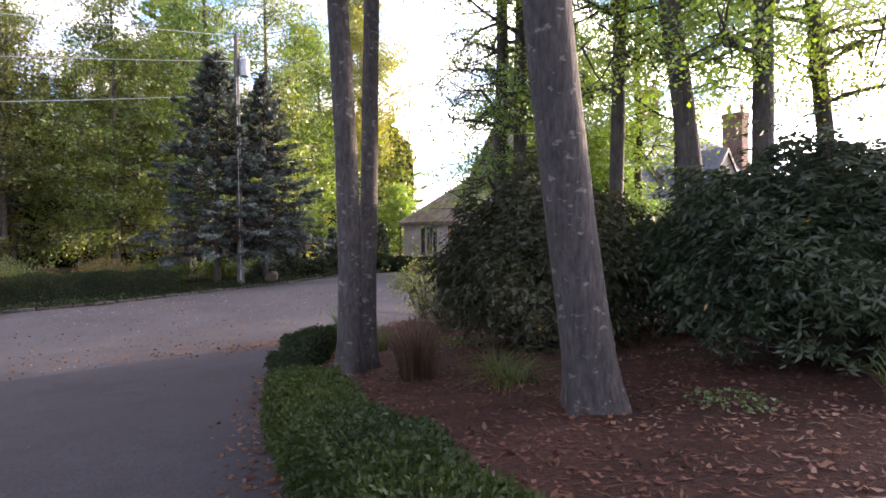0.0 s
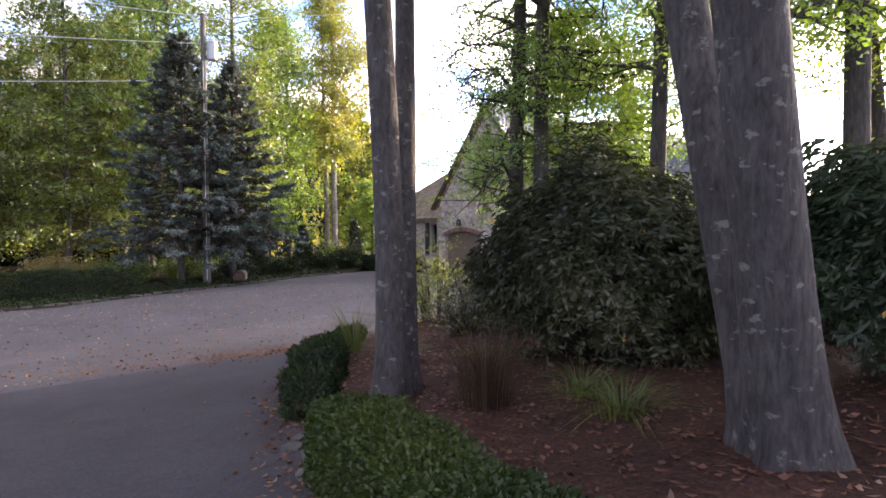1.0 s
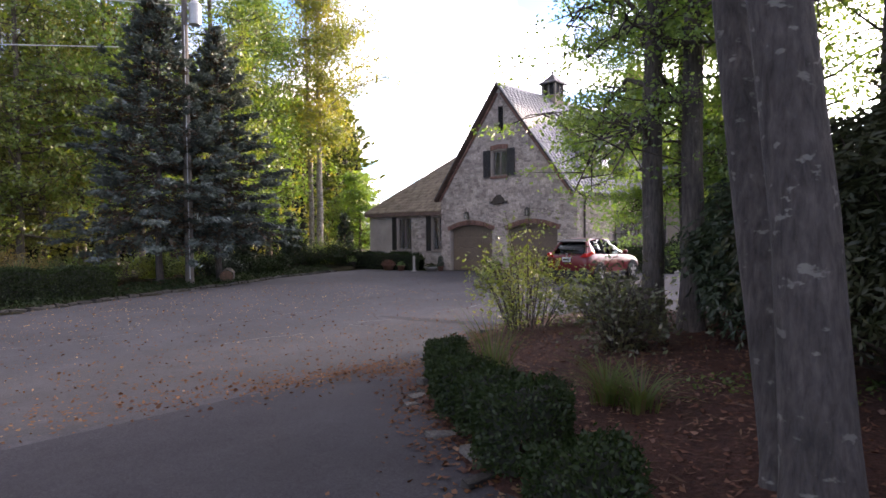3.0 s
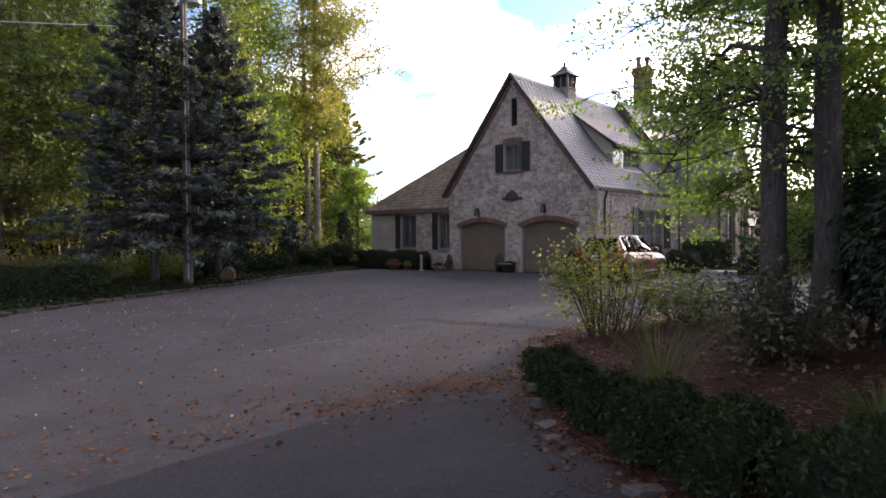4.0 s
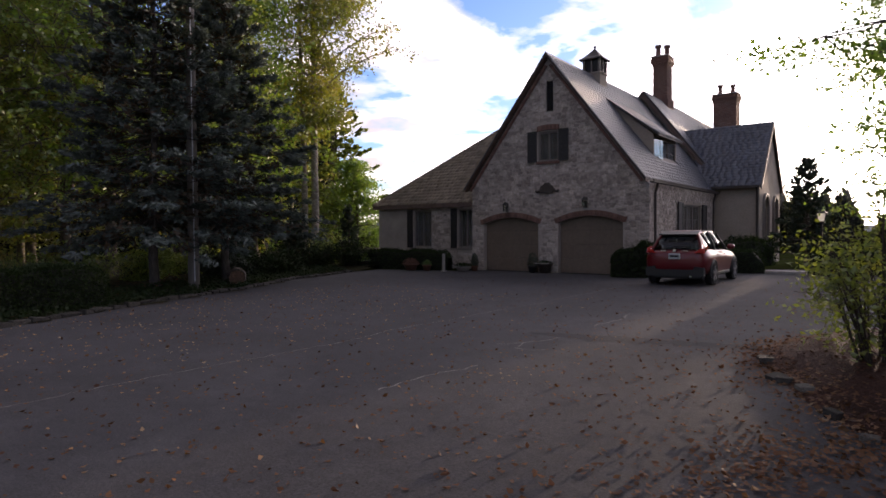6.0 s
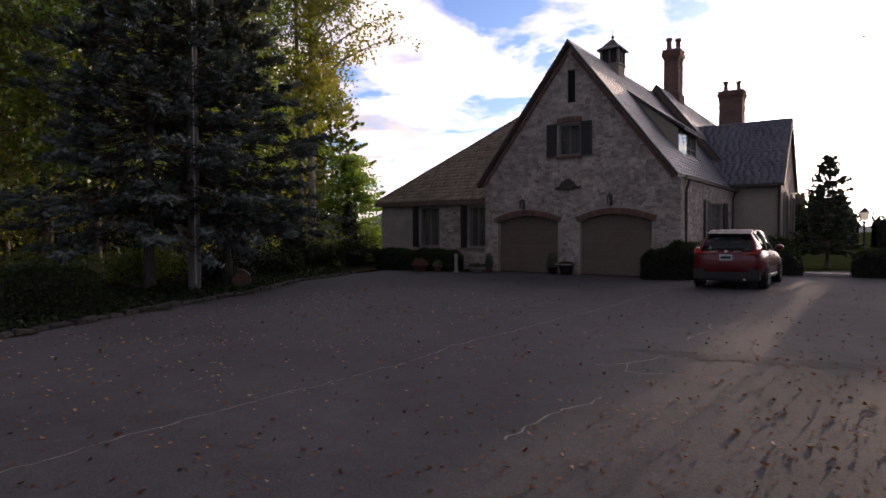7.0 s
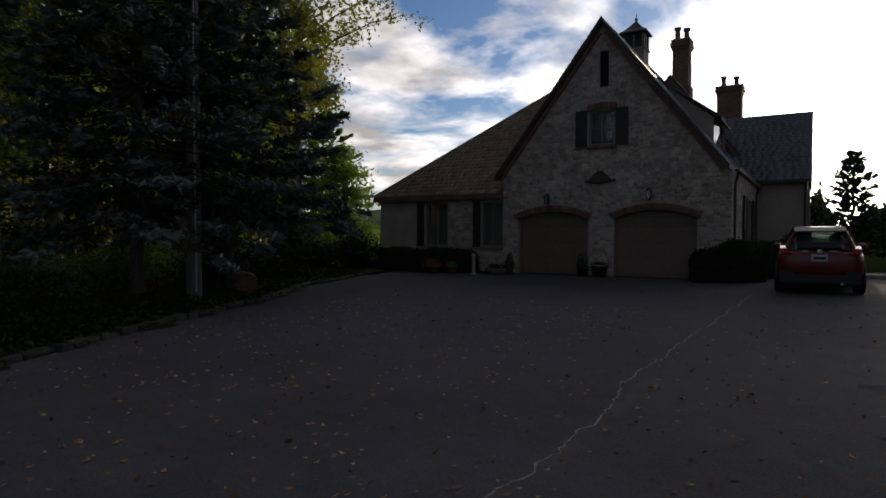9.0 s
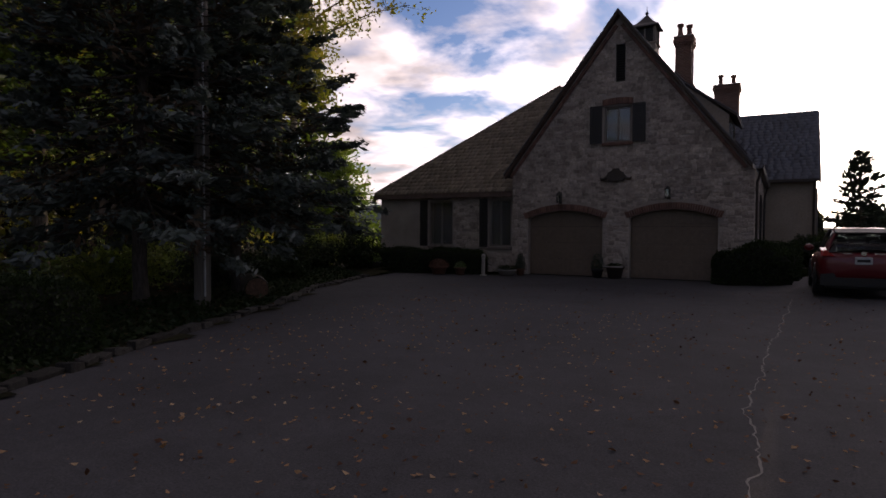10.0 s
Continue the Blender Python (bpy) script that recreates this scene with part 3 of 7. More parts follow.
def wall_bm(us, top, holes, axis, a, b, foot=0.0):
    """A wall of upright strips; top(u) is its height; holes are (u0, u1, low, high) with high a number or a function."""
    bm = bmesh.new()
    us = sorted(set(round(u, 4) for u in us))
    for u0, u1 in zip(us, us[1:]):
        mid = (u0 + u1) / 2
        hs = sorted([h for h in holes if h[0] < mid < h[1]], key=lambda h: h[2])
        lo = (foot, foot)
        spans = []
        for h in hs:
            hi = h[3] if callable(h[3]) else (lambda u, v=h[3]: v)
            if h[2] > lo[0] + 1e-3:
                spans.append((lo, (h[2], h[2])))
            lo = (hi(u0), hi(u1))
        spans.append((lo, (top(u0), top(u1))))
        for (l0, l1), (h0, h1) in spans:
            prism(bm, [(u0, l0), (u1, l1), (u1, h1), (u0, h0)], axis, a, b)
    bmesh.ops.remove_doubles(bm, verts=bm.verts[:], dist=0.0005)
    return bm


RIDGE_X, RIDGE_Z = -23.15, 9.0
FRONT = 24.4
DOORS = ((-26.38, -23.65), (-22.73, -20.0))


def arch(c, half, spring, rise):
    return lambda u: spring + rise * (1 - min(1, ((u - c) / half) ** 2))


ARCHES = [arch((a + b) / 2, (b - a) / 2, 2.04, 0.28) for a, b in DOORS]


def gable_top(x):
    return 8.86 - 1.3 * abs(x - RIDGE_X)


WIN = (-23.64, -22.71, 4.62, 5.85)
SLIT = (-23.26, -22.94, 6.66, 7.92)
holes = [(a, b, 0.0, f) for (a, b), f in zip(DOORS, ARCHES)] + [WIN, SLIT]
us = [-27.0, -19.0, RIDGE_X, -26.5, -19.7] + [u for h in holes for u in (h[0], h[1])] + [a + (b - a) * k / 12 for a, b in DOORS for k in range(13)]
wall_front = hp("wall", wall_bm(us, gable_top, holes, 1, FRONT, FRONT + 0.35), MORTAR, label="gable wall of grey field stone in pale mortar")

# the side wall to the car park, with its window
side_window = (28.5, 31.4, 0.95, 2.85)
side_wall = hp("wall", wall_bm([24.75, 35.2, 28.5, 31.4], lambda u: 3.55, [side_window], 0, -19.35, -19.0), STUCCO, label="tan rendered side wall")
hp("wall", boxed(-27.0, -26.65, 24.75, 35.2, 0, 3.55), STUCCO)
hp("floor", boxed(-26.6, -19.4, 24.8, 35.0, 3.0, 3.1), ROOM_SHADE, label="unseen upper floor inside, in the dark unlit-room colour")


def window_unit(axis, at, inward, u0, u1, z0, z1, panes=2, frame_mat=FRAME_PAINT, bars=1, name="window", pad=0.35, ajar=None):
    """A framed window set in an opening; at: the wall's face, inward: +1 or -1 into the house along the axis."""
    def bx(bm, ua, ub, za, zb, d0, d1):
        p, q = sorted((at + inward * d0, at + inward * d1))
        return box(bm, *((ua, ub, p, q, za, zb) if axis == 1 else (p, q, ua, ub, za, zb)))
    w = 0.07
    bm = bmesh.new()
    bx(bm, u0, u0 + w, z0, z1, 0.06, 0.18), bx(bm, u1 - w, u1, z0, z1, 0.06, 0.18)
    bx(bm, u0 + w, u1 - w, z1 - w, z1, 0.06, 0.18), bx(bm, u0 + w, u1 - w, z0, z0 + w, 0.06, 0.18)
    fr = hp(name, bm, frame_mat)
    iu0, iu1 = u0 + w, u1 - w
    step = (iu1 - iu0) / panes
    for k in range(1, panes):
        u = iu0 + k * step
        hp("mullion", bx(bmesh.new(), u - 0.025, u + 0.025, z0 + w, z1 - w, 0.075, 0.165), frame_mat, fr)
    for k in range(panes):
        a, b = iu0 + k * step + (0.025 if k else 0), iu0 + (k + 1) * step - (0.025 if k < panes - 1 else 0)
        bm = bx(bmesh.new(), a, b, z0 + w, z1 - w, 0.115, 0.123)
        # the tilt is added so that this pane mirrors bright sky
        if k == ajar:
            bmesh.ops.rotate(bm, verts=bm.verts[:], cent=(at + inward * 0.12, a, 0), matrix=Matrix.Rotation(radians(-8), 3, "Z"))
        hp("pane", bm, PANE, fr, "casement turned ajar to mirror the bright sky" if k == ajar else "")
        if k == ajar:
            continue
        for j in range(1, bars + 1):
            z = z0 + w + (z1 - z0 - 2 * w) * j / (bars + 1)
            hp("glazing_bar", bx(bmesh.new(), a, b, z - 0.012, z + 0.012, 0.095, 0.114), frame_mat, fr)
    # dark panel behind the panes, in place of an unlit room
    hp("blackout_lining", bx(bmesh.new(), u0 + 0.004 - pad, u1 - 0.004 + pad, z0 + 0.004 - pad, z1 - 0.004 + pad * 0.8, 0.5, 0.52), ROOM_SHADE, fr, "dark panel standing in for the unlit room behind the glass")
    return fr


def shutter(axis, at, out, u0, u1, z0, z1):
    """A louvred shutter proud of the wall."""
    def bx(bm, ua, ub, za, zb, d0, d1):
        p, q = sorted((at + out * d0, at + out * d1))
        return box(bm, *((ua, ub, p, q, za, zb) if axis == 1 else (p, q, ua, ub, za, zb)))
    w = 0.06
    sh = hp("shutter", bx(bmesh.new(), u0 + w, u1 - w, z0 + w, z1 - w, 0.055, 0.066), SHUTTER, label="dark louvred wooden shutter")
    for a, b in ((u0, u0 + w), (u1 - w, u1)):
        hp("stile", bx(bmesh.new(), a, b, z0, z1, 0.055, 0.10), SHUTTER, sh)
    for z in (z0, (z0 + z1) / 2 - w / 2, z1 - w):
        hp("rail", bx(bmesh.new(), u0 + w, u1 - w, z, z + w, 0.055, 0.098), SHUTTER, sh)
    n = int((z1 - z0) / 0.09)
    for k in range(n):
        z = z0 + (z1 - z0) * (k + 0.3) / n
        hp("slat", bx(bmesh.new(), u0 + w, u1 - w, z, z + 0.05, 0.067, 0.085), SHUTTER, sh)
    return sh


window_unit(1, FRONT, 1, *WIN, panes=2, bars=1)
shutter(1, FRONT, -1, -24.10, -23.68, 4.60, 5.88)
shutter(1, FRONT, -1, -22.67, -22.24, 4.60, 5.88)
bm = bmesh.new()
for k in range(15):
    z = SLIT[2] + 0.04 + k * 0.082
    prism(bm, [(FRONT + 0.08, z), (FRONT + 0.2, z + 0.06), (FRONT + 0.2, z + 0.078), (FRONT + 0.08, z + 0.018)], 0, SLIT[0] + 0.03, SLIT[1] - 0.03)
box(bm, SLIT[0], SLIT[0] + 0.03, FRONT + 0.05, FRONT + 0.2, SLIT[2], SLIT[3])
box(bm, SLIT[1] - 0.03, SLIT[1], FRONT + 0.05, FRONT + 0.2, SLIT[2], SLIT[3])
box(bm, SLIT[0], SLIT[1], FRONT + 0.26, FRONT + 0.28, SLIT[2], SLIT[3])
hp("attic_vent", bm, SHUTTER, label="tall narrow dark louvred vent")

window_unit(0, -19.0, -1, *side_window, panes=3, bars=2)
shutter(0, -19.0, 1, 27.75, 28.42, 0.95, 2.9)
shutter(0, -19.0, 1, 31.48, 32.2, 0.95, 2.9)


def garage_door(a, b, f):
    """Four panelled sections behind the arch."""
    y = FRONT + 0.22
    dr = None
    secs = 4
    for k in range(secs):
        z0, z1 = 0.02 + k * 0.58, 0.02 + (k + 1) * 0.58 - 0.008
        bm = boxed(a + 0.01, b - 0.01, y, y + 0.05, z0, z1)
        if dr is None:
            dr = hp("garage_door", bm, DOOR_PAINT, label="closed taupe panelled sectional garage door")
        else:
            hp("door_section", bm, DOOR_PAINT, dr)
    for k in range(secs):
        for j in range(4):
            pw = (b - a - 0.02) / 4
            u0, z0 = a + 0.01 + j * pw, 0.02 + k * 0.58
            hp("door_panel", boxed(u0 + 0.09, u0 + pw - 0.09, y - 0.014, y - 0.001, z0 + 0.09, z0 + 0.49, bevel=0.006), DOOR_PAINT, dr)
    hp("door_seal", boxed(a + 0.01, b - 0.01, y - 0.01, y + 0.04, 0.003, 0.018), SHUTTER, dr)
    # dark panel behind the door, in place of the unlit garage
    hp("blackout_lining", boxed(a - 0.1, b + 0.1, y + 0.3, y + 0.32, 0.0, 2.6), ROOM_SHADE, dr)


for (a, b), f in zip(DOORS, ARCHES):
    garage_door(a, b, f)

# roof of the garage block
DEPTH0, DEPTH1 = 24.12, 35.2


def slope_pts(side):
    s = 1 if side > 0 else -1
    return [(RIDGE_X, RIDGE_Z), (RIDGE_X + s * 2.2, RIDGE_Z - 1.3 * 2.2), (RIDGE_X + s * 4.1, RIDGE_Z - 1.3 * 4.1)]


def roof_slab(pts, y0, y1, thick=0.09, mat=DARK_TRIM, name="roof"):
    bm = bmesh.new()
    for (x0, z0), (x1, z1) in zip(pts, pts[1:]):
        prism(bm, [(x0, z0), (x1, z1), (x1, z1 - thick), (x0, z0 - thick)], 1, y0, y1)
    return hp(name, bm, mat)


def tiles(name, origin, along, up, width, course, mat, parent, rng, ok=None, thick=0.022):
    """Overlapping slates on a slope: origin at the eave, along the eave, up the slope."""
    O, A, U = (np.array(v, float) for v in (origin, along, up))
    la, lu = np.linalg.norm(A), np.linalg.norm(U)
    a, u = A / la, U / lu
    n = np.cross(a, u)
    if n[2] < 0:
        n = -n
    sp = Soup()
    rows = max(1, int(round(lu / course)))
    h = lu / rows
    for r in range(rows):
        x = -rng.random() * width
        while x < la:
            w = width * rng.uniform(0.75, 1.35)
            x0, x1 = max(0, x), min(la, x + w - 0.003)
            x += w
            if x1 - x0 < 0.04 or (ok and not ok((x0 + x1) / 2, (r + 0.5) * h)):
                continue
            b = r * h - 0.004 * rng.random()
            t = min(lu, (r + 1) * h + 0.05)
            e = thick * rng.uniform(0.9, 1.1)
            P = [O + a * xx + u * yy + n * zz for xx, yy, zz in ((x0, b, e + 0.012), (x1, b, e + 0.012), (x1, t, 0.010), (x0, t, 0.010), (x0, b, 0.0), (x1, b, 0.0), (x1, t, 0), (x0, t, 0))]
            sp.add(P, [(0, 1, 2, 3), (4, 5, 1, 0), (5, 6, 2, 1), (7, 4, 0, 3)])
    ob = hsoup(sp, name, mat, parent)
    ob["kind"] = "stuff"
    return ob


rng = np.random.default_rng(11)
for side in (1, -1):
    pts = slope_pts(side)
    slab = roof_slab(pts, DEPTH0, DEPTH1, name="roof")
    slab["label"] = "steep roof of grey slates"
    for (x1, z1), (x0, z0) in zip(pts, pts[1:]):
        if side > 0:
            keep = (lambda a_, u_, zz=z0, hh=(z1 - z0), ll=math.hypot(x1 - x0, z1 - z0): not (27.9 < DEPTH0 + a_ < 31.0 and zz + hh * u_ / ll < 7.5 and zz + hh * u_ / ll > 4.75))
        else:
            keep = None
        tiles("slate_covering", (x0, DEPTH0, z0), (0, DEPTH1 - DEPTH0, 0), (x1 - x0, 0, z1 - z0), 0.27, 0.19, SLATE, slab, rng, keep)
k = DEPTH0
while k < DEPTH1 - 0.3:
    hp("ridge_cap", prism(bmesh.new(), [(RIDGE_X - 0.13, RIDGE_Z - 0.12), (RIDGE_X, RIDGE_Z + 0.055), (RIDGE_X + 0.13, RIDGE_Z - 0.12), (RIDGE_X, RIDGE_Z + 0.02)], 1, k, k + 0.38), SLATE)
    k += 0.4
# rake boards under the slates at the gable
for side in (1, -1):
    bm = bmesh.new()
    pts = [(x, z - 0.095) for x, z in slope_pts(side)]
    for (x0, z0), (x1, z1) in zip(pts, pts[1:]):
        prism(bm, [(x0, z0), (x1, z1), (x1, z1 - 0.06), (x0, z0 - 0.06)], 1, FRONT - 0.12, FRONT - 0.04)
        prism(bm, [(x0, z0), (x1, z1), (x1, z1 - 0.03), (x0, z0 - 0.03)], 1, FRONT - 0.26, FRONT - 0.12)
    hp("rake_board", bm, RAKE_BROWN, label="brown rake board")
# gutter and downspouts on the side
bm = bmesh.new()
prism(bm, [(-18.93, 3.5), (-18.78, 3.5), (-18.75, 3.62), (-18.78, 3.62), (-18.8, 3.53), (-18.92, 3.53)], 0 + 1, DEPTH0 + 0.1, 34.0)
hp("gutter", bm, DARK_TRIM, label="dark metal gutter")
for y in (24.95, 33.6):
    sp = Soup()
    sp.tube([(-18.86, y, 3.5), (-18.9, y, 3.3), (-18.95, y, 3.15), (-18.95, y, 0.15), (-18.85, y, 0.05)], [0.045] * 5, 8)
    hsoup(sp, "downspout", DARK_TRIM, label="dark round downspout")

# shed dormer on the slope
DX, DY0, DY1, DZ0, DZ1 = -20.0, 27.86, 31.05, 4.6, 5.86
bm = bmesh.new()
for y in (DY0, DY1 - 0.08):
    prism(bm, [(DX, DZ0 - 0.25), (DX, DZ1), (-22.0, 7.5), (-21.7, 7.0)], 1, y, y + 0.08)
box(bm, DX - 0.12, DX, DY0 + 0.08, DY1 - 0.08, DZ0 - 0.3, DZ0 + 0.06)
box(bm, DX - 0.12, DX, DY0 + 0.08, DY1 - 0.08, DZ1 - 0.1, DZ1)
dormer = hp("dormer", bm, STUCCO, label="shed dormer with tan cheeks and slate roof")
window_unit(0, DX + 0.05, -1, DY0 + 0.08, DY1 - 0.08, DZ0 + 0.06, DZ1 - 0.1, panes=3, bars=1, pad=0.0, ajar=0)
# white panel behind the pane stands in for reflected sky
hp("curtain", boxed(DX - 0.16, DX - 0.14, DY0 + 0.16, DY0 + 1.25, DZ0 + 0.14, DZ1 - 0.18), REFLECTION_WHITE, dormer, "white panel standing in for the sky reflection in the dormer glass")
bm = bmesh.new()
prism(bm, [(DX + 0.28, DZ1 - 0.12), (DX + 0.28, DZ1 - 0.02), (-22.25, 7.78), (-22.25, 7.66)], 1, DY0 - 0.12, DY1 + 0.12)
hp("dormer_roof", bm, DARK_TRIM, dormer)
tiles("slate_covering", (DX + 0.3, DY0 - 0.13, DZ1 - 0.03), (0, DY1 - DY0 + 0.26, 0), (-2.55, 0, 1.84), 0.27, 0.19, SLATE, dormer, rng)

# cupola astride the ridge
cx, cy, h = -23.18, 29.12, 0.42
bm = bmesh.new()
prism(bm, [(cx - h, 8.35), (cx + h, 8.35), (cx + h, 9.28), (cx - h, 9.28)], 1, cy - h, cy + h)
box(bm, cx - h - 0.05, cx + h + 0.05, cy - h - 0.05, cy + h + 0.05, 9.28, 9.34)
cupola = hp("cupola", bm, STUCCO, label="square louvred roof cupola with a flared metal cap")
for sx in (-1, 1):
    for sy in (-1, 1):
        hp("corner_post", boxed(cx + sx * (h - 0.04) - 0.05, cx + sx * (h - 0.04) + 0.05, cy + sy * (h - 0.04) - 0.05, cy + sy * (h - 0.04) + 0.05, 9.34, 9.96), FRAME_PAINT, cupola)
for sg in (-1, 1):
    p = h - 0.04
    hp("mullion", boxed(cx - 0.03, cx + 0.03, cy + sg * p - 0.04, cy + sg * p + 0.04, 9.34, 9.96), FRAME_PAINT, cupola)
    hp("mullion", boxed(cx + sg * p - 0.04, cx + sg * p + 0.04, cy - 0.03, cy + 0.03, 9.34, 9.96), FRAME_PAINT, cupola)
bm = bmesh.new()
for j in range(9):
    z = 9.36 + j * 0.066
    box(bm, cx - h + 0.06, cx + h - 0.06, cy - h + 0.06, cy + h - 0.06, z, z + 0.035)
box(bm, cx - h + 0.1, cx + h - 0.1, cy - h + 0.1, cy + h - 0.1, 9.35, 9.95)
hp("louvre", bm, SHUTTER, cupola)
bm = bmesh.new()
prof = [(0.56, 9.95), (0.55, 10.0), (0.36, 10.14), (0.22, 10.3), (0.1, 10.45), (0.035, 10.52)]
rings = [[bm.verts.new((cx + sx * r, cy + sy * r, z)) for sx, sy in ((-1, -1), (1, -1), (1, 1), (-1, 1))] for r, z in prof]
for r0, r1 in zip(rings, rings[1:]):
    for k in range(4):
        bm.faces.new((r0[k], r0[(k + 1) % 4], r1[(k + 1) % 4], r1[k]))
bm.faces.new(rings[0][::-1]), bm.faces.new(rings[-1])
hp("cap", bm, COPPER, cupola)
bm = bmesh.new()
bmesh.ops.create_uvsphere(bm, u_segments=12, v_segments=8, radius=0.07, matrix=Matrix.Translation((cx, cy, 10.6)))
bmesh.ops.create_cone(bm, segments=8, radius1=0.025, radius2=0.008, depth=0.3, matrix=Matrix.Translation((cx, cy, 10.72)))
hp("finial", bm, COPPER, cupola)
cupola.location.z -= 0.2

# left wing with a hipped shake roof
WING_Y = 25.0
WE = (-33.62, 24.8, 3.1)          # eave corner
HIP_P, HIP_RUN = 0.845, 6.2
wing_windows = [(-30.98, -29.86, 0.98, 2.8), (-28.24, -27.3, 0.98, 2.8)]
wing_wall = hp("wall", wall_bm([-33.4, -27.0] + [u for h in wing_windows for u in h[:2]], lambda u: 3.0, wing_windows, 1, WING_Y, WING_Y + 0.35), MORTAR, label="low wing wall of grey field stone")
hp("wall", boxed(-33.4, -33.05, WING_Y + 0.35, 24.8 + 2 * HIP_RUN, 0, 3.0), STUCCO)
for a, b, z0, z1 in wing_windows:
    window_unit(1, WING_Y, 1, a, b, z0, z1, panes=2, bars=0)
    shutter(1, WING_Y, -1, a - 0.38, a - 0.04, z0 - 0.02, z1 + 0.04)
    hp("sill", boxed(a - 0.03, b + 0.03, WING_Y - 0.08, WING_Y + 0.1, z0 - 0.11, z0 - 0.005, bevel=0.012), FRAME_PAINT, label="pale stone sill")
bm = bmesh.new()
x0, y0, z0 = WE
top = z0 + HIP_P * HIP_RUN
e = [(x0, y0, z0), (-23.2, y0, z0), (-23.2, y0 + 2 * HIP_RUN, z0), (x0, y0 + 2 * HIP_RUN, z0)]
v = [bm.verts.new(p) for p in e] + [bm.verts.new((x0 + HIP_RUN, y0 + HIP_RUN, top)), bm.verts.new((-23.2, y0 + HIP_RUN, top))]
lowv = [bm.verts.new((p[0], p[1], p[2] - 0.14)) for p in e]
for q in ((v[0], v[1], v[5], v[4]), (v[0], v[4], v[3]), (v[3], v[4], v[5], v[2]), (v[1], v[2], v[5]), tuple(lowv[::-1])):
    bm.faces.new(q)
for k in range(4):
    bm.faces.new((v[k], lowv[k], lowv[(k + 1) % 4], v[(k + 1) % 4]))
bmesh.ops.recalc_face_normals(bm, faces=bm.faces)
wing_roof = hp("roof", bm, SHAKE, label="low hipped roof of brown-grey wood shakes")
ll = math.hypot(HIP_RUN, HIP_RUN * HIP_P)
tiles("shake_covering", (x0, y0 - 0.02, z0), (-23.2 - x0, 0, 0), (0, HIP_RUN, HIP_RUN * HIP_P), 0.22, 0.26, SHAKE, wing_roof, rng,
      lambda a_, u_: a_ > u_ / ll * HIP_RUN + 0.02 and x0 + a_ < RIDGE_X - (RIDGE_Z - (z0 + u_ / ll * HIP_RUN * HIP_P)) / 1.3 + 0.5, 0.03)
sp = Soup()
sp.tube([(x0, y0, z0 + 0.03), (x0 + HIP_RUN, y0 + HIP_RUN, top + 0.03)], [0.07, 0.07], 6)
hsoup(sp, "hip_cap", SHAKE, wing_roof).location = (0, 0, 0)
hp("fascia", boxed(x0 + 0.02, -27.2, y0 - 0.03, y0 + 0.03, z0 - 0.2, z0 - 0.01), RAKE_BROWN)
hp("gutter", boxed(x0 - 0.04, x0 + 0.02, y0, y0 + 8, z0 - 0.16, z0 - 0.01), DARK_TRIM)

# main block behind the garage
bm = bmesh.new()
MX, MZ = -22.95, 9.42
prism(bm, [(-27, 0), (-18.98, 0), (-18.98, 4.0), (MX, MZ - 0.1), (-27, 4.0)], 1, 35.22, 35.6)
hp("wall", bm, STUCCO, label="tan rendered gable of the main block")
hp("wall", boxed(-19.33, -18.98, 35.6, 51.0, 0, 4.0), STUCCO)
hp("wall", boxed(-27, -26.65, 35.6, 51.0, 0, 4.0), STUCCO)
bm = bmesh.new()
prism(bm, [(-27, 0), (-18.98, 0), (-18.98, 4.0), (MX, MZ - 0.1), (-27, 4.0)], 1, 50.6, 51.0)
hp("wall", bm, STUCCO)
for s in (1, -1):
    bm = bmesh.new()
    ex, ez = MX + s * 4.25, 3.86
    prism(bm, [(MX, MZ), (ex, ez), (ex, ez - 0.13), (MX, MZ - 0.16)], 1, 35.0, 51.2)
    r_ = hp("roof", bm, DARK_TRIM, label="slate roof of the main block")
    tiles("slate_covering", (ex, 35.0, ez), (0, 16.2, 0), (MX - ex, 0, MZ - ez), 0.3, 0.2, SLATE, r_, rng, None if s > 0 else (lambda a_, u_: False if u_ < 2 else True))
    bm = bmesh.new()
    prism(bm, [(MX, MZ - 0.17), (ex, ez - 0.14), (ex, ez - 0.34), (MX, MZ - 0.4)], 1, 34.94, 35.0)
    hp("rake_board", bm, RAKE_BROWN)

# right wing with its gable end
WY, WZ, WX0, WX1 = 36.95, 7.28, -22.3, -16.9
hp("wall", wall_bm([-19.0, -17.352], lambda u: 3.92, [], 1, 34.05, 34.4), STUCCO)
arched = [(35.0, 36.2, 0.5, arch(35.6, 0.6, 2.9, 0.5)), (37.7, 38.9, 0.5, arch(38.3, 0.6, 2.9, 0.5))]
us = [34.05, 39.85, WY] + [a[0] + (a[1] - a[0]) * k / 8 for a in arched for k in range(9)]
hp("wall", wall_bm(us, lambda u: 7.12 - 1.1 * abs(u - WY), arched, 0, -17.35, -17.0), STUCCO, label="tan gable end with tall arched windows")
hp("wall", boxed(-19.0, -17.35, 39.5, 39.85, 0, 3.7), STUCCO)
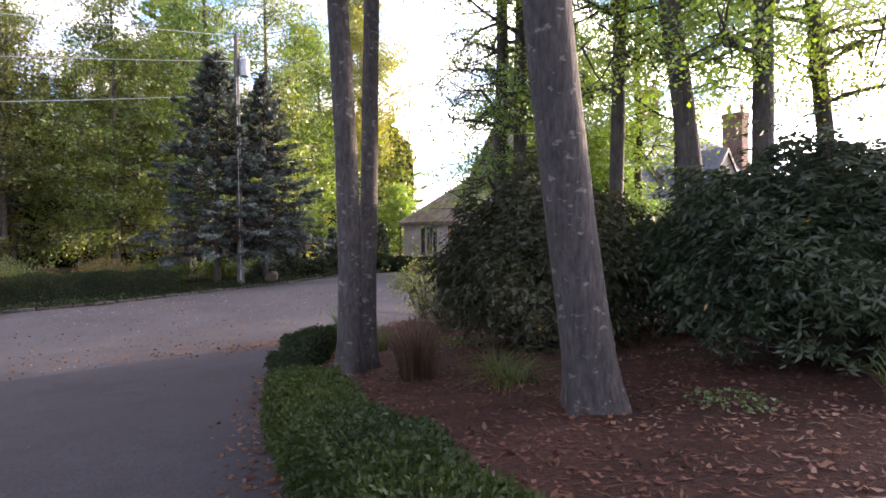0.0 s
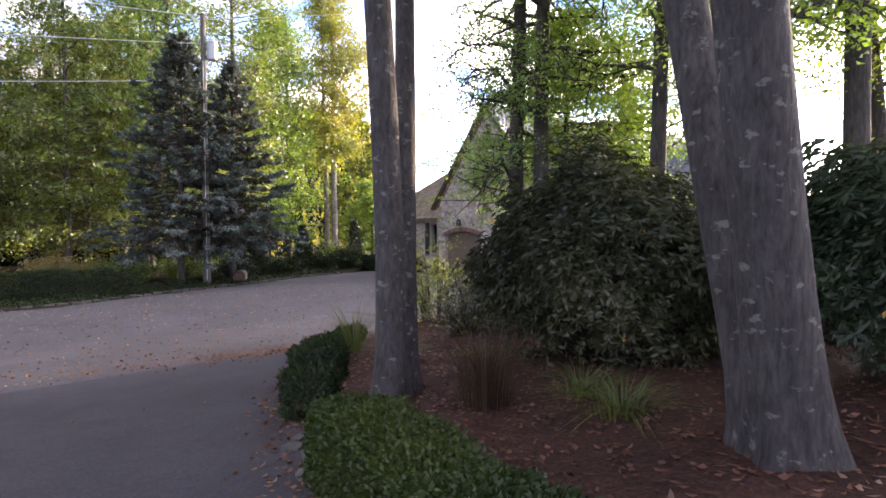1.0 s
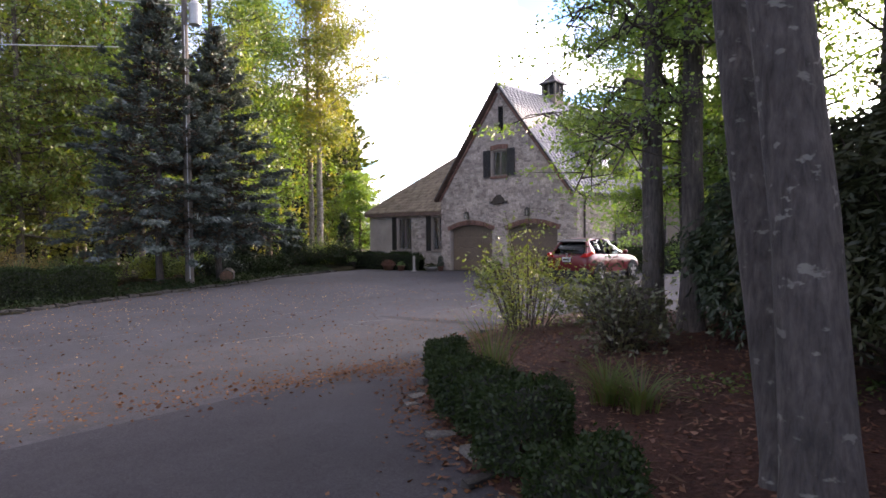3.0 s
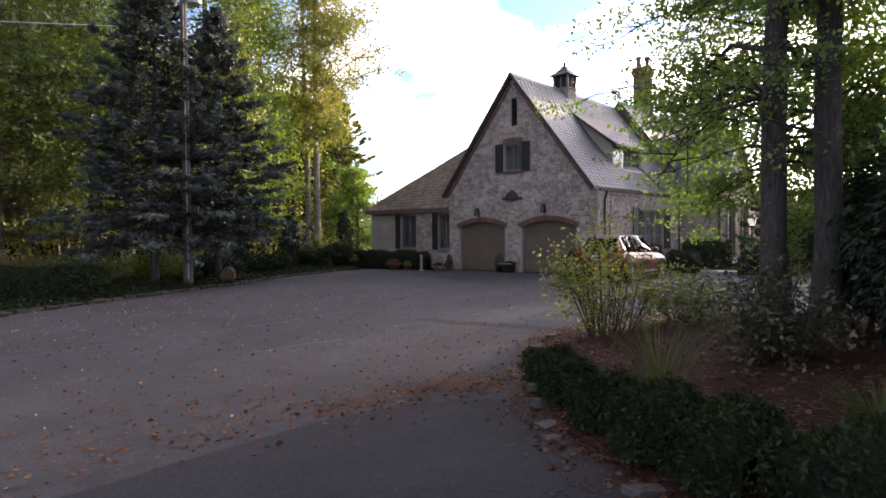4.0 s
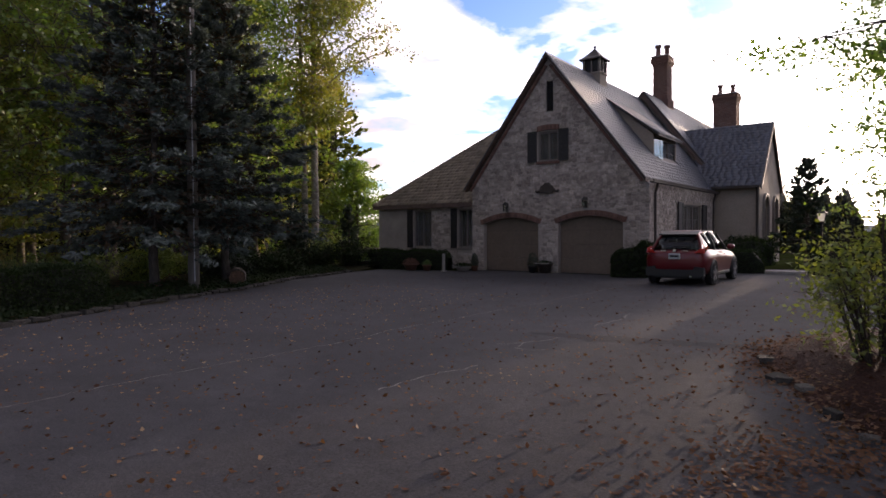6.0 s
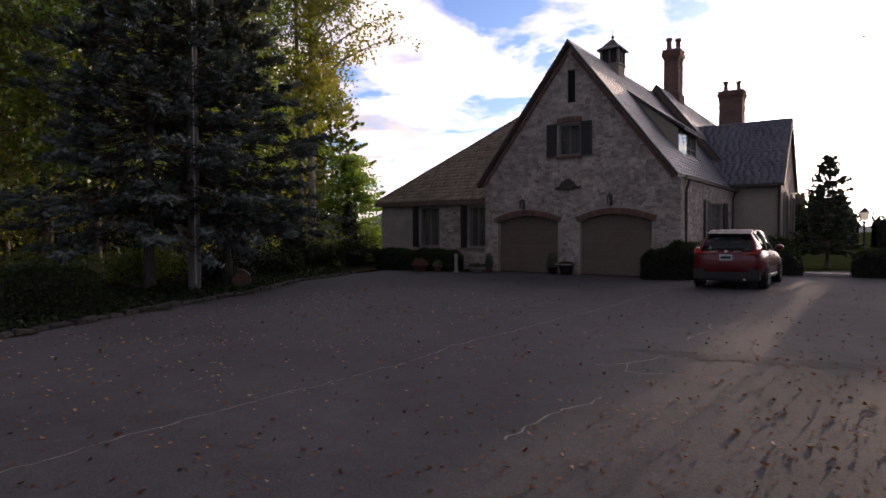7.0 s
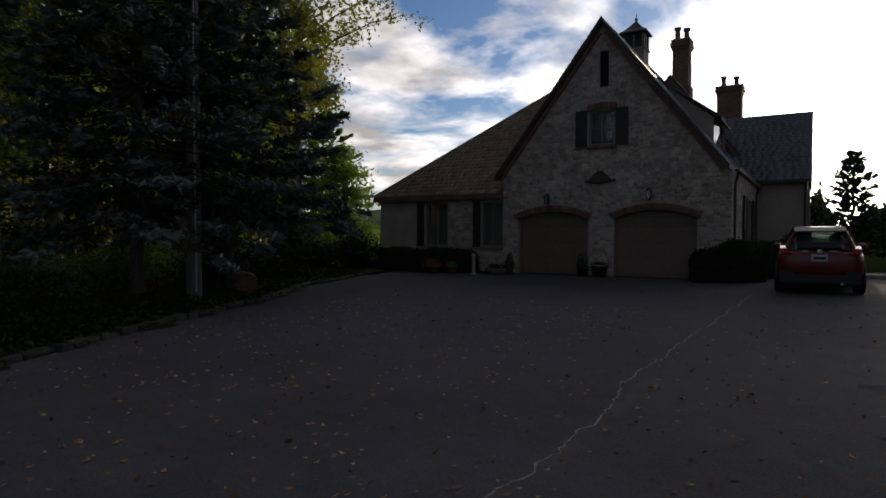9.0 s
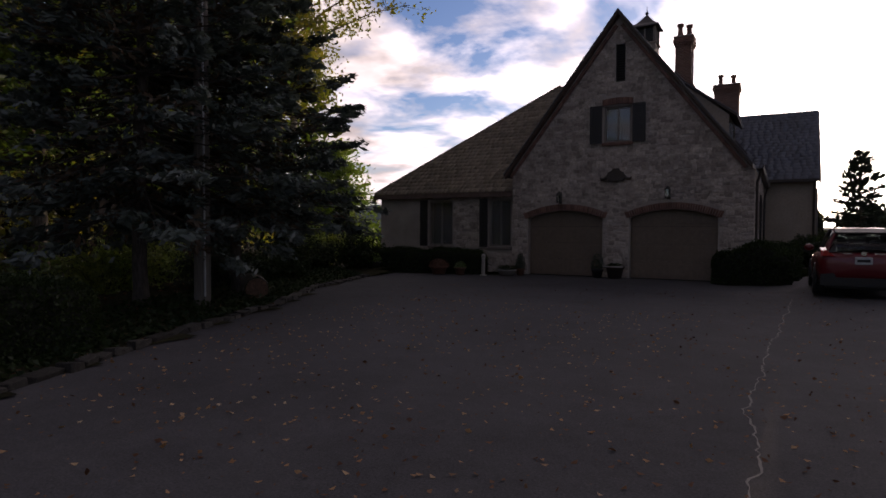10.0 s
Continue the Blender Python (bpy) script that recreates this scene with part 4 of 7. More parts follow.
for a in arched:
    window_unit(0, -17.0, -1, a[0] + 0.02, a[1] - 0.02, 0.52, 2.9, panes=2, bars=3)
    sp = Soup()
    n = 14
    c, hw = (a[0] + a[1]) / 2, (a[1] - a[0]) / 2 + 0.06
    path = [(-16.97, c - hw, 0.5), (-16.97, c - hw, 2.9)] + [(-16.97, c - hw * math.cos(math.pi * k / n), 2.9 + 0.6 * math.sin(math.pi * k / n)) for k in range(1, n)] + [(-16.97, c + hw, 2.9), (-16.97, c + hw, 0.5)]
    sp.tube(path, [0.08] * len(path), 6)
    hsoup(sp, "window_surround", FRAME_PAINT, label="pale arched window surround")
for s in (-1, 1):
    bm = bmesh.new()
    ey, ez = WY + s * 3.12, 3.86
    prism(bm, [(WY, WZ), (ey, ez), (ey, ez - 0.12), (WY, WZ - 0.15)], 0, WX0, WX1)
    r_ = hp("roof", bm, DARK_TRIM, label="slate roof of the side wing")
    if s < 0:
        tiles("slate_covering", (WX0, ey, ez), (WX1 - WX0, 0, 0), (0, WY - ey, WZ - ez), 0.3, 0.2, SLATE, r_, rng)
    bm = bmesh.new()
    prism(bm, [(WY, WZ - 0.01), (ey, ez - 0.01), (ey, ez - 0.22), (WY, WZ - 0.25)], 0, WX1, WX1 + 0.06)
    hp("rake_board", bm, FRAME_PAINT, label="pale painted barge board")
hp("gutter", boxed(-19.0, -16.95, WY - 3.26, WY - 3.13, 3.74, 3.86), DARK_TRIM)
sp = Soup()
sp.tube([(-17.08, 33.75, 3.74), (-17.08, 33.98, 3.54), (-17.08, 33.98, 0.1)], [0.045] * 3, 8)
hsoup(sp, "downspout", DARK_TRIM)


def chimney(x, y, hx, hy, z0, z1, pots, label):
    """Brick stack with corbelled head and clay pots."""
    sp = Soup()
    z = z0
    row = 0
    rr = np.random.default_rng(int(100 + x * -7))
    while z < z1:
        grow = 0.0
        if z > z1 - 0.5:
            grow = 0.035 * min(3, int((z - (z1 - 0.5)) / 0.08) + 1)
        if z > z1 - 0.16:
            grow = 0.06
        if z < z0 + 1.1:
            grow = 0.08
        ax, ay = hx + grow, hy + grow
        for (u0, u1, fixed, horizontal) in ((-ax, ax, -ay, 1), (-ax, ax, ay, 1), (-ay, ay, -ax, 0), (-ay, ay, ax, 0)):
            u = u0 - (0.1 if row % 2 else 0)
            while u < u1 - 0.01:
                w = 0.2
                p, q = max(u0, u), min(u1, u + w - 0.012)
                u += w
                if q - p < 0.02:
                    continue
                s = 1 if fixed > 0 else -1
                out = fixed + s * rr.uniform(0.0, 0.006)
                inn = fixed - s * 0.03
                def P(a, d, zz):
                    return (x + a, y + d, zz) if horizontal else (x + d, y + a, zz)
                V = [P(p, inn, z), P(q, inn, z), P(q, inn, z + 0.064), P(p, inn, z + 0.064), P(p, out, z), P(q, out, z), P(q, out, z + 0.064), P(p, out, z + 0.064)]
                sp.add(V, [(4, 5, 6, 7), (0, 1, 5, 4), (3, 7, 6, 2), (0, 4, 7, 3), (1, 2, 6, 5)])
        z += 0.076
        row += 1
    c = hp("chimney", boxed(x - hx + 0.008, x + hx - 0.008, y - hy + 0.008, y + hy - 0.008, z0 - 1.5, z1 - 0.01), MORTAR, label=label)
    b = hsoup(sp, "brickwork", BRICK_ISLE, c)
    b["kind"] = "stuff"
    hp("capstone", boxed(x - hx - 0.1, x + hx + 0.1, y - hy - 0.1, y + hy + 0.1, z1 - 0.005, z1 + 0.06, bevel=0.01), MORTAR, c)
    for k in range(pots):
        px, py = (x - hx * 0.5 + k * hx * 1.0, y + (hy * 0.35 if k else -hy * 0.35))
        s2 = Soup()
        zz = z1 + 0.05
        s2.tube([(px, py, zz), (px, py, zz + 0.12), (px, py, zz + 0.16), (px, py, zz + 0.55), (px, py, zz + 0.58), (px, py, zz + 0.72), (px, py, zz + 0.72), (px, py, zz + 0.5)], [0.2, 0.2, 0.14, 0.125, 0.18, 0.18, 0.12, 0.1], 14)
        hsoup(s2, "chimney_pot", BRICK_ISLE, c, "terracotta chimney pot")


chimney(-23.05, 38.7, 0.41, 0.5, 8.4, 12.0, 2, "tall red brick chimney with clay pots")
chimney(-21.7, 48.7, 0.75, 0.6, 5.0, 11.35, 2, "broad red brick chimney with two pots")


# ---- trees ----
def bend(rng, base, top, n, wob):
    P = [np.array(base, float) + (np.array(top, float) - np.array(base, float)) * k / n for k in range(n + 1)]
    off = np.zeros(3)
    for k in range(1, n):
        off = off * 0.6 + np.append(rng.normal(size=2) * wob, 0)
        P[k] = P[k] + off
    return P


def trunk_soup(sp, rng, base, top, r0, r1, n=12, sides=12, wob=0.025, flare=0.45):
    P = bend(rng, base, top, n, wob)
    P = [P[0] - (0, 0, 0.25)] + [P[0] + (P[1] - P[0]) * f for f in (0, 0.06, 0.14, 0.3, 0.6)] + P[1:]
    H = np.linalg.norm(P[-1] - P[0])
    R = []
    for p in P:
        f = np.linalg.norm(p - P[1]) / H
        R.append((r0 + (r1 - r0) * f) * (1 + flare * math.exp(-f * H / (0.9 * r0 + 0.1))))
    R[0] = R[1] * 1.1
    V, F = tube(P, R, sides)
    V = np.array(V)
    # uneven girth and root buttresses
    ang = np.tile(np.arange(sides) * 2 * math.pi / sides, len(P))
    lev = np.repeat(np.arange(len(P)), sides)
    cent = np.array(P)[lev]
    low = np.clip(1 - (V[:, 2] - P[1][2]) / (r0 * 3.5), 0, 1)
    k = 1 + 0.03 * np.sin(ang * 2 + lev * 0.5) + 0.4 * min(flare, 0.5) * low ** 2 * np.sin(ang * 4 + rng.random() * 6)
    V = cent + (V - cent) * k[:, None]
    sp.add(V, F)
    return P


def broadleaf(name, seed, height, r0, crown0, spread, boughs, leaves, leaf, mats, label, category="tree", lean=(0, 0), base=(0, 0, 0), up=0.5, crown_shape=1.0, second=None, top_r=0.05, low_leaf=None, heading=None, tier=0.55, reach=(), flare=0.45, clump=0.13):
    """A tree: trunk with limbs, crown of many leaves. heading=(angle, spread): limbs reach only that way; reach: (height, end offset) of single long boughs."""
    rng = np.random.default_rng(seed)
    root = tagged(new(name), label, category)
    root.location = base
    sp = Soup()
    P = trunk_soup(sp, rng, (0, 0, 0), (lean[0], lean[1], height), r0, top_r, sides=20, flare=flare)
    if second:
        (bx, by), (lx, ly), rr = second
        trunk_soup(sp, rng, (bx, by, 0), (bx + lx, by + ly, height * 0.95), rr, top_r, sides=20, flare=flare)
    Pz = np.array([p[2] for p in P])
    Pn = np.array(P)
    centres, dirs = [], []
    tw = Soup()
    for k in range(boughs):
        f = (k + rng.random()) / boughs
        z = crown0 + (height * 0.97 - crown0) * f
        start = np.array([np.interp(z, Pz, Pn[:, i]) for i in range(3)])
        a = rng.random() * 2 * math.pi if heading is None else heading[0] + rng.normal() * heading[1]
        prof = (math.sin(math.pi * min(1, (f * 0.85 + 0.15))) ** 0.7) if crown_shape > 0 else (1 - f) ** 0.8
        L = spread * (0.25 + 0.75 * prof) * rng.uniform(0.7, 1.15)
        rise = up * rng.uniform(0.3, 1.2)
        n = 5
        pts = [start]
        d = np.array([math.cos(a), math.sin(a), rise])
        for j in range(n):
            d = d + rng.normal(size=3) * 0.16
            d[2] -= 0.05
            d /= np.linalg.norm(d)
            pts.append(pts[-1] + d * L / n)
        rb = max(0.018, (r0 + (top_r - r0) * z / height) * 0.38)
        tw.tube(pts, [rb * (1 - 0.85 * j / n) for j in range(n + 1)], 6)
        for j in range(1, n + 1):
            for s in range(3):
                c = pts[j] + rng.normal(size=3) * L * 0.11
                if j < 2 and rng.random() < 0.6:
                    continue
                tip = c + rng.normal(size=3) * (L * 0.12, L * 0.12, L * 0.07)
                tw.tube([pts[j], (pts[j] + tip) / 2 + rng.normal(size=3) * 0.04, tip], [rb * 0.3 + 0.006, rb * 0.18 + 0.004, 0.003], 3)
                centres.append(tip)
    for z, end in reach:
        start = np.array([np.interp(z, Pz, Pn[:, i]) for i in range(3)])
        end = np.array(end)
        mid1, mid2 = start + end * 0.35 + (0, 0, 0.5), start + end * 0.7 + (0, 0, 0.45)
        tw.tube([start, mid1, mid2, start + end], [r0 * 0.3, r0 * 0.2, r0 * 0.12, 0.01], 6)
        for j in range(16):
            f = 0.35 + 0.65 * j / 15
            c = start + end * f + (0, 0, 0.45 * math.sin(math.pi * f)) + rng.normal(size=3) * (0.45, 0.45, 0.3)
            tw.tube([start + end * f + (0, 0, 0.4 * math.sin(math.pi * f)), c], [0.02, 0.004], 3)
            centres.append(c)
    trunk = sp.make("trunk", mats[0], root, smooth=True)
    tw.make("branchwork", mats[0], root, smooth=True)["kind"] = "stuff"
    C = np.array(centres)
    per = max(1, leaves // len(C))
    sig = spread * clump
    pts = np.repeat(C, per, axis=0)
    pts = pts + rng.normal(size=pts.shape) * (sig, sig, sig * tier)
    V, F = leaf_quads(rng, pts, leaf, leaf * 0.62, flat=0.3, droop=0.25)
    raw("crown", V, F, mats[1], root)
    return root


def conifer(name, seed, height, radius, base, mats, label, first=0.6, step=0.3, per=13, sprays=16, droop=0.35, thick=0.13, category="spruce", brown=0.0, ragged=0.15, spray_len=0.34):
    rng = np.random.default_rng(seed)
    root = tagged(new(name), label, category)
    root.location = base
    sp = Soup()
    P = trunk_soup(sp, rng, (0, 0, 0), (0.1, 0.05, height), height * 0.0105 + 0.03, 0.02, sides=10, wob=0.03, flare=0.3)
    C, D, inner, outer = [], [], [], []
    bs = Soup()
    z = first
    while z < height * 0.985:
        f = (z - first) / (height - first)
        R = radius * (1 - f) ** 0.84 * min(1, 0.75 + f * 3) + 0.12
        n = max(5, int(per * (0.45 + 0.55 * (1 - f))))
        a0 = rng.random() * 7
        for k in range(n):
            a = a0 + 2 * math.pi * k / n + rng.normal() * 0.15
            L = R * rng.uniform(1 - ragged * 1.6, 1 + ragged)
            zz = z + rng.normal() * 0.08
            tilt = (0.5 * f - droop * (1 - f)) + rng.normal() * 0.08
            end = np.array((math.cos(a) * L, math.sin(a) * L, zz + tilt * L))
            st = np.array((0, 0, zz))
            midp = (st + end) / 2 + (0, 0, -0.05 * L)
            end = end + (0, 0, 0.08 * L)
            bs.tube([st, midp, end], [0.02 + 0.01 * (1 - f), 0.014, 0.004], 4)
            m = max(5, int(sprays * (0.35 + 0.65 * L / radius)))
            nc = max(3, m // 7)
            pick_c = rng.integers(0, nc, m)
            ts = np.clip((0.22 + 0.78 * np.sqrt(rng.random(nc)))[pick_c] + rng.normal(size=m) * 0.035, 0.2, 1.0)
            drift_c = rng.random(nc)[pick_c] + rng.normal(size=m) * 0.07
            side_c = rng.choice([-1, 1], nc)[pick_c]
            pos = st * ((1 - ts) ** 2)[:, None] + 2 * (ts * (1 - ts))[:, None] * midp + (ts ** 2)[:, None] * end
            out = (end - st) / (np.linalg.norm(end - st) + 1e-9)
            side = np.cross(out, (0, 0, 1))
            sg = side_c[:, None]
            w = (0.45 * L * (1.08 - ts) * drift_c)[:, None] * sg * side
            pos = pos + w + rng.normal(size=(m, 3)) * (0.03, 0.03, 0.04)
            C.append(pos)
            D.append(out[None, :] * 0.8 + sg * side[None, :] * 0.7 + np.array((0, 0, -0.12)))
            inner.append(ts < 0.68)
            outer.append((ts > 0.86) | (drift_c > 0.8))
        z += step * (0.75 + 0.4 * (1 - f)) * rng.uniform(0.85, 1.15)
    C, D, inner, outer = np.vstack(C), np.vstack(D), np.concatenate(inner), np.concatenate(outer)
    sp.make("trunk", mats[0], root, smooth=True)
    bs.make("branchwork", mats[0], root)["kind"] = "stuff"
    pick = inner & (rng.random(len(C)) < brown)
    tips_ = outer & ~pick & (len(mats) > 3)
    for mask, mt, nm in ((~pick & ~tips_, mats[1], "needle_sprays"), (pick, mats[2] if len(mats) > 2 else mats[1], "dead_sprays"), (tips_, mats[-1], "tip_sprays")):
        if mask.sum() < 4:
            continue
        V1, F1 = leaf_quads(rng, C[mask], spray_len, thick, dirs=D[mask], spread=0.25)
        V2, F2 = leaf_quads(rng, C[mask] + rng.normal(size=(mask.sum(), 3)) * 0.05, spray_len * 0.8, thick, dirs=D[mask] + (0, 0, 0.25), spread=0.5)
        raw(nm, np.vstack([V1, V2]), np.vstack([F1, F2 + len(V1)]), mt, root)["kind"] = "stuff"
    return root


# trees of the planting bed
def at_bed(x, y, sink=0.0):
    return (x, y, float(bed_z(x, y)) - sink)


broadleaf("tree", 21, 15, 0.145, 6.2, 3.6, 44, 26000, 0.13, (BARK_GREY, LEAF_GREEN), "twin-stemmed tree with dark grey bark in the mulch bed", lean=(-1.2, 0.5), flare=0.3, base=at_bed(-6.2, 4.28), second=((-0.2, 0.36), (-2.3, 1.9), 0.115), up=0.7, top_r=0.075)
broadleaf("tree", 22, 16, 0.195, 6.5, 4.0, 48, 28000, 0.13, (BARK_GREY, LEAF_GREEN), "large twin-stemmed tree with lichen-flecked grey bark", lean=(-0.6, -1.6), base=at_bed(-2.97, 4.48), second=((-0.17, 0.12), (-3.35, 1.55), 0.15), flare=0.34, up=0.7, top_r=0.13)
broadleaf("tree", 23, 14, 0.165, 3.4, 1.75, 38, 17000, 0.066, (BARK_DARK, LEAF_MAPLE), "straight dark-barked tree behind the rhododendrons", lean=(0.1, 0.1), base=at_bed(-9.46, 10.07), up=0.12, top_r=0.06, clump=0.1, tier=0.4, reach=((3.1, (-1.55, 0.55, -0.8)), (3.6, (-1.9, 1.6, -0.5)), (4.4, (-1.25, -0.4, 0.3)), (2.6, (0.1, -1.15, -0.1))))
broadleaf("tree", 24, 14.5, 0.165, 4.0, 2.4, 36, 11000, 0.07, (BARK_DARK, LEAF_GREEN), "straight dark-barked tree beside its neighbour", lean=(0.15, 0.2), base=at_bed(-8.88, 10.02), up=0.15, top_r=0.06, clump=0.1, tier=0.4)
broadleaf("tree", 25, 14, 0.15, 4.0, 2.9, 32, 13000, 0.07, (BARK_DARK, LEAF_MAPLE), "slim dark-barked tree in the bed", lean=(0.1, 0), base=at_bed(-6.6, 10.2), up=0.4, top_r=0.05)
broadleaf("tree", 26, 13, 0.18, 4.4, 3.2, 40, 34000, 0.064, (BARK_DARK, LEAF_GREEN), "leaning grey-barked tree in the bed", lean=(-1.5, -0.6), base=at_bed(-4.16, 8.8), up=0.5, top_r=0.06)
broadleaf("tree", 27, 14, 0.16, 3.6, 3.0, 46, 44000, 0.064, (BARK_DARK, LEAF_GREEN), "straight grey-barked tree in the bed", lean=(0.0, 0.0), base=at_bed(-3.73, 9.25), up=0.2, top_r=0.06)
broadleaf("tree", 28, 13, 0.18, 3.6, 3.4, 44, 42000, 0.072, (BARK_DARK, LEAF_YELLOW), "slanting dark-barked tree with an upright branch", lean=(-0.9, -1.1), base=at_bed(-4.05, 13.7), up=0.3, top_r=0.05)
broadleaf("tree", 29, 12, 0.12, 3.2, 2.2, 30, 20000, 0.07, (BARK_DARK, LEAF_MAPLE), "thin young tree in the bed", lean=(-0.3, -0.2), base=at_bed(-6.5, 12.4), up=0.4, top_r=0.03)
broadleaf("tree", 32, 12, 0.1, 3.2, 2.2, 30, 18000, 0.07, (BARK_DARK, LEAF_GREEN), "thin straight young tree behind the others", lean=(0.05, 0.0), base=at_bed(-8.05, 13.2), up=0.35, top_r=0.03)
broadleaf("maple_tree", 30, 6.8, 0.10, 2.3, 2.6, 66, 48000, 0.075, (BARK_DARK, LEAF_MAPLE), "maple with tiers of bright green backlit leaves", category="maple", lean=(-0.3, 0.3), base=at_bed(-9.75, 12.2), up=0.02, top_r=0.03, tier=0.2, clump=0.1)
broadleaf("maple_tree", 31, 3.5, 0.06, 0.8, 1.6, 44, 20000, 0.07, (BARK_DARK, LEAF_MAPLE), "low understorey maple behind the stems", category="maple", lean=(0.2, 0.2), base=at_bed(-9.1, 13.2), up=0.05, top_r=0.02, tier=0.25, clump=0.11)

# the woods along the far side of the court
WOODS = "woodland trees beside the court"
protos = [
    broadleaf("tree", 41, 19, 0.21, 3.0, 4.2, 60, 15500, 0.18, (BARK_FAR, LEAF_GREEN), "tall woodland tree with yellow-green leaves", base=(-42, -3, 0.1), up=0.25, clump=0.085),
    broadleaf("tree", 42, 17, 0.18, 1.6, 3.8, 60, 15500, 0.175, (BARK_FAR, LEAF_YELLOW), "woodland tree turning yellow", base=(-38.5, 8.5, 0.1), up=0.2, clump=0.085),
    broadleaf("tree", 43, 16, 0.17, 1.2, 3.4, 54, 14500, 0.17, (BARK_FAR, LEAF_OLIVE), "woodland tree with olive-yellow autumn leaves", base=(-42, 3.5, 0.1), up=0.2, clump=0.085),
    broadleaf("tree", 44, 21, 0.24, 4.5, 4.4, 60, 15500, 0.185, (BARK_FAR, LEAF_YELLOW), "tall pale-stemmed woodland tree", base=(-44, 14, 0.1), up=0.3, clump=0.085),
]
rw = np.random.default_rng(5)
spots = [(-38, 13.5), (-36, 16.5), (-41, 10), (-45, 0), (-43, -8), (-40, -12), (-36, -12), (-44, 4), (-47, 10), (-46, 15), (-50, 14),
         (-47, -9), (-38, -17), (-41, -15), (-39, -24), (-46, -14), (-44, 7.5)]
for i, (x, y) in enumerate(spots):
    s = rw.uniform(0.85, 1.15)
    c = copy_thing(protos[(i * 7 + i // 3) % 4], pose(x, y, float(verge_z(x, y)) - 0.05, 0, 0, rw.uniform(0, 360)))
    c.scale = (s, s, s * rw.uniform(0.92, 1.1))
    tagged(c, group=WOODS)
for p in protos:
    p.location.z = float(verge_z(p.location.x, p.location.y)) - 0.05
    tagged(p, group=WOODS)
# the pair of pale stems by the wing
broadleaf("tree", 51, 21, 0.24, 7.2, 2.7, 80, 24000, 0.19, (BARK_PALE, LEAF_GOLD), "tall tree with twin pale stems and golden leaves", base=(-38.55, 25.1, 0.1), second=((-0.65, -0.17), (-0.3, -0.1), 0.2), up=0.35, reach=((9.5, (6.3, 0.4, 1.6)), (10.5, (5.2, 1.2, 2.2)), (12, (5.6, -0.6, 2.4))))
broadleaf("tree", 52, 6.2, 0.12, 0.8, 2.8, 44, 9000, 0.19, (BARK_FAR, LEAF_GREEN), "small tree with layered yellow-green leaves", base=(-38.6, 28.5, 0.1), up=0.05, crown_shape=0, tier=0.25)
broadleaf("tree", 53, 18, 0.2, 2.0, 3.6, 60, 15000, 0.2, (BARK_FAR, LEAF_GREEN), "tall woodland tree with fresh green leaves", base=(-42, 23.4, 0.1), up=0.25)
broadleaf("tree", 54, 17, 0.2, 2.4, 3.4, 60, 14000, 0.2, (BARK_FAR, LEAF_GREEN), "tall woodland tree with bright green leaves", base=(-39.0, 20.0, 0.1), up=0.25)

# spruces
conifer("spruce_tree", 61, 10.9, 3.35, (-28.95, 10.8, 0.1), (BARK_DARK, NEEDLE_BLUE, NEEDLE_BROWN, NEEDLE_TIP), "blue spruce with a browning heart beside the court", brown=0.6, first=2.1, step=0.34, per=15, sprays=100, spray_len=0.21, thick=0.065, ragged=0.27)
conifer("spruce_tree", 62, 10.1, 2.9, (-29.0, 13.2, 0.1), (BARK_DARK, NEEDLE_BLUE, NEEDLE_BROWN, NEEDLE_TIP), "slightly shorter blue spruce beside its neighbour", brown=0.55, first=2.0, step=0.34, per=15, sprays=100, spray_len=0.21, thick=0.065, ragged=0.27)
conifer("pine_tree", 65, 21, 4.6, (-47, 13.5, 0.1), (BARK_FAR, NEEDLE_SOFT), "tall soft-needled pine at the wood's edge", first=8, step=0.55, per=11, sprays=70, droop=0.02, category="pine", ragged=0.4, spray_len=0.3, thick=0.09)
conifer("pine_tree", 63, 12.4, 3.6, (-43.0, 30.7, 0.1), (BARK_FAR, NEEDLE_SOFT), "open-branched conifer beyond the wing", first=1.5, step=0.42, per=12, sprays=44, droop=0.05, category="conifer", ragged=0.35)
conifer("conifer_tree", 64, 5.2, 1.3, (-15.27, 36.15, 0.05), (BARK_FAR, NEEDLE_DARK), "dark conifer silhouetted against the sun", first=0.7, step=0.26, per=13, sprays=44, spray_len=0.2, thick=0.07, droop=0.12, category="conifer", ragged=0.35)
for k, (x, y, h, r) in enumerate(((-33.6, 19.6, 2.6, 0.5), (-35.0, 24.3, 2.9, 0.55), (-34.4, 17.2, 2.2, 0.5))):
    conifer("cypress", 70 + k, h, r, (x, y, 0.15), (BARK_FAR, NEEDLE_DARK), "small dark columnar evergreen", first=0.1, step=0.16, per=9, sprays=10, droop=-0.5, category="evergreen", spray_len=0.22, thick=0.1)


def verge_flat(x, y):
    return np.asarray(x, float) * 0 + 0.05


# ---- shrubs and hedges ----
TURNED = leafy("turned_leaf", [(0.35, 0.12, 0.02), (0.55, 0.32, 0.03)], 0.3, 0.04)


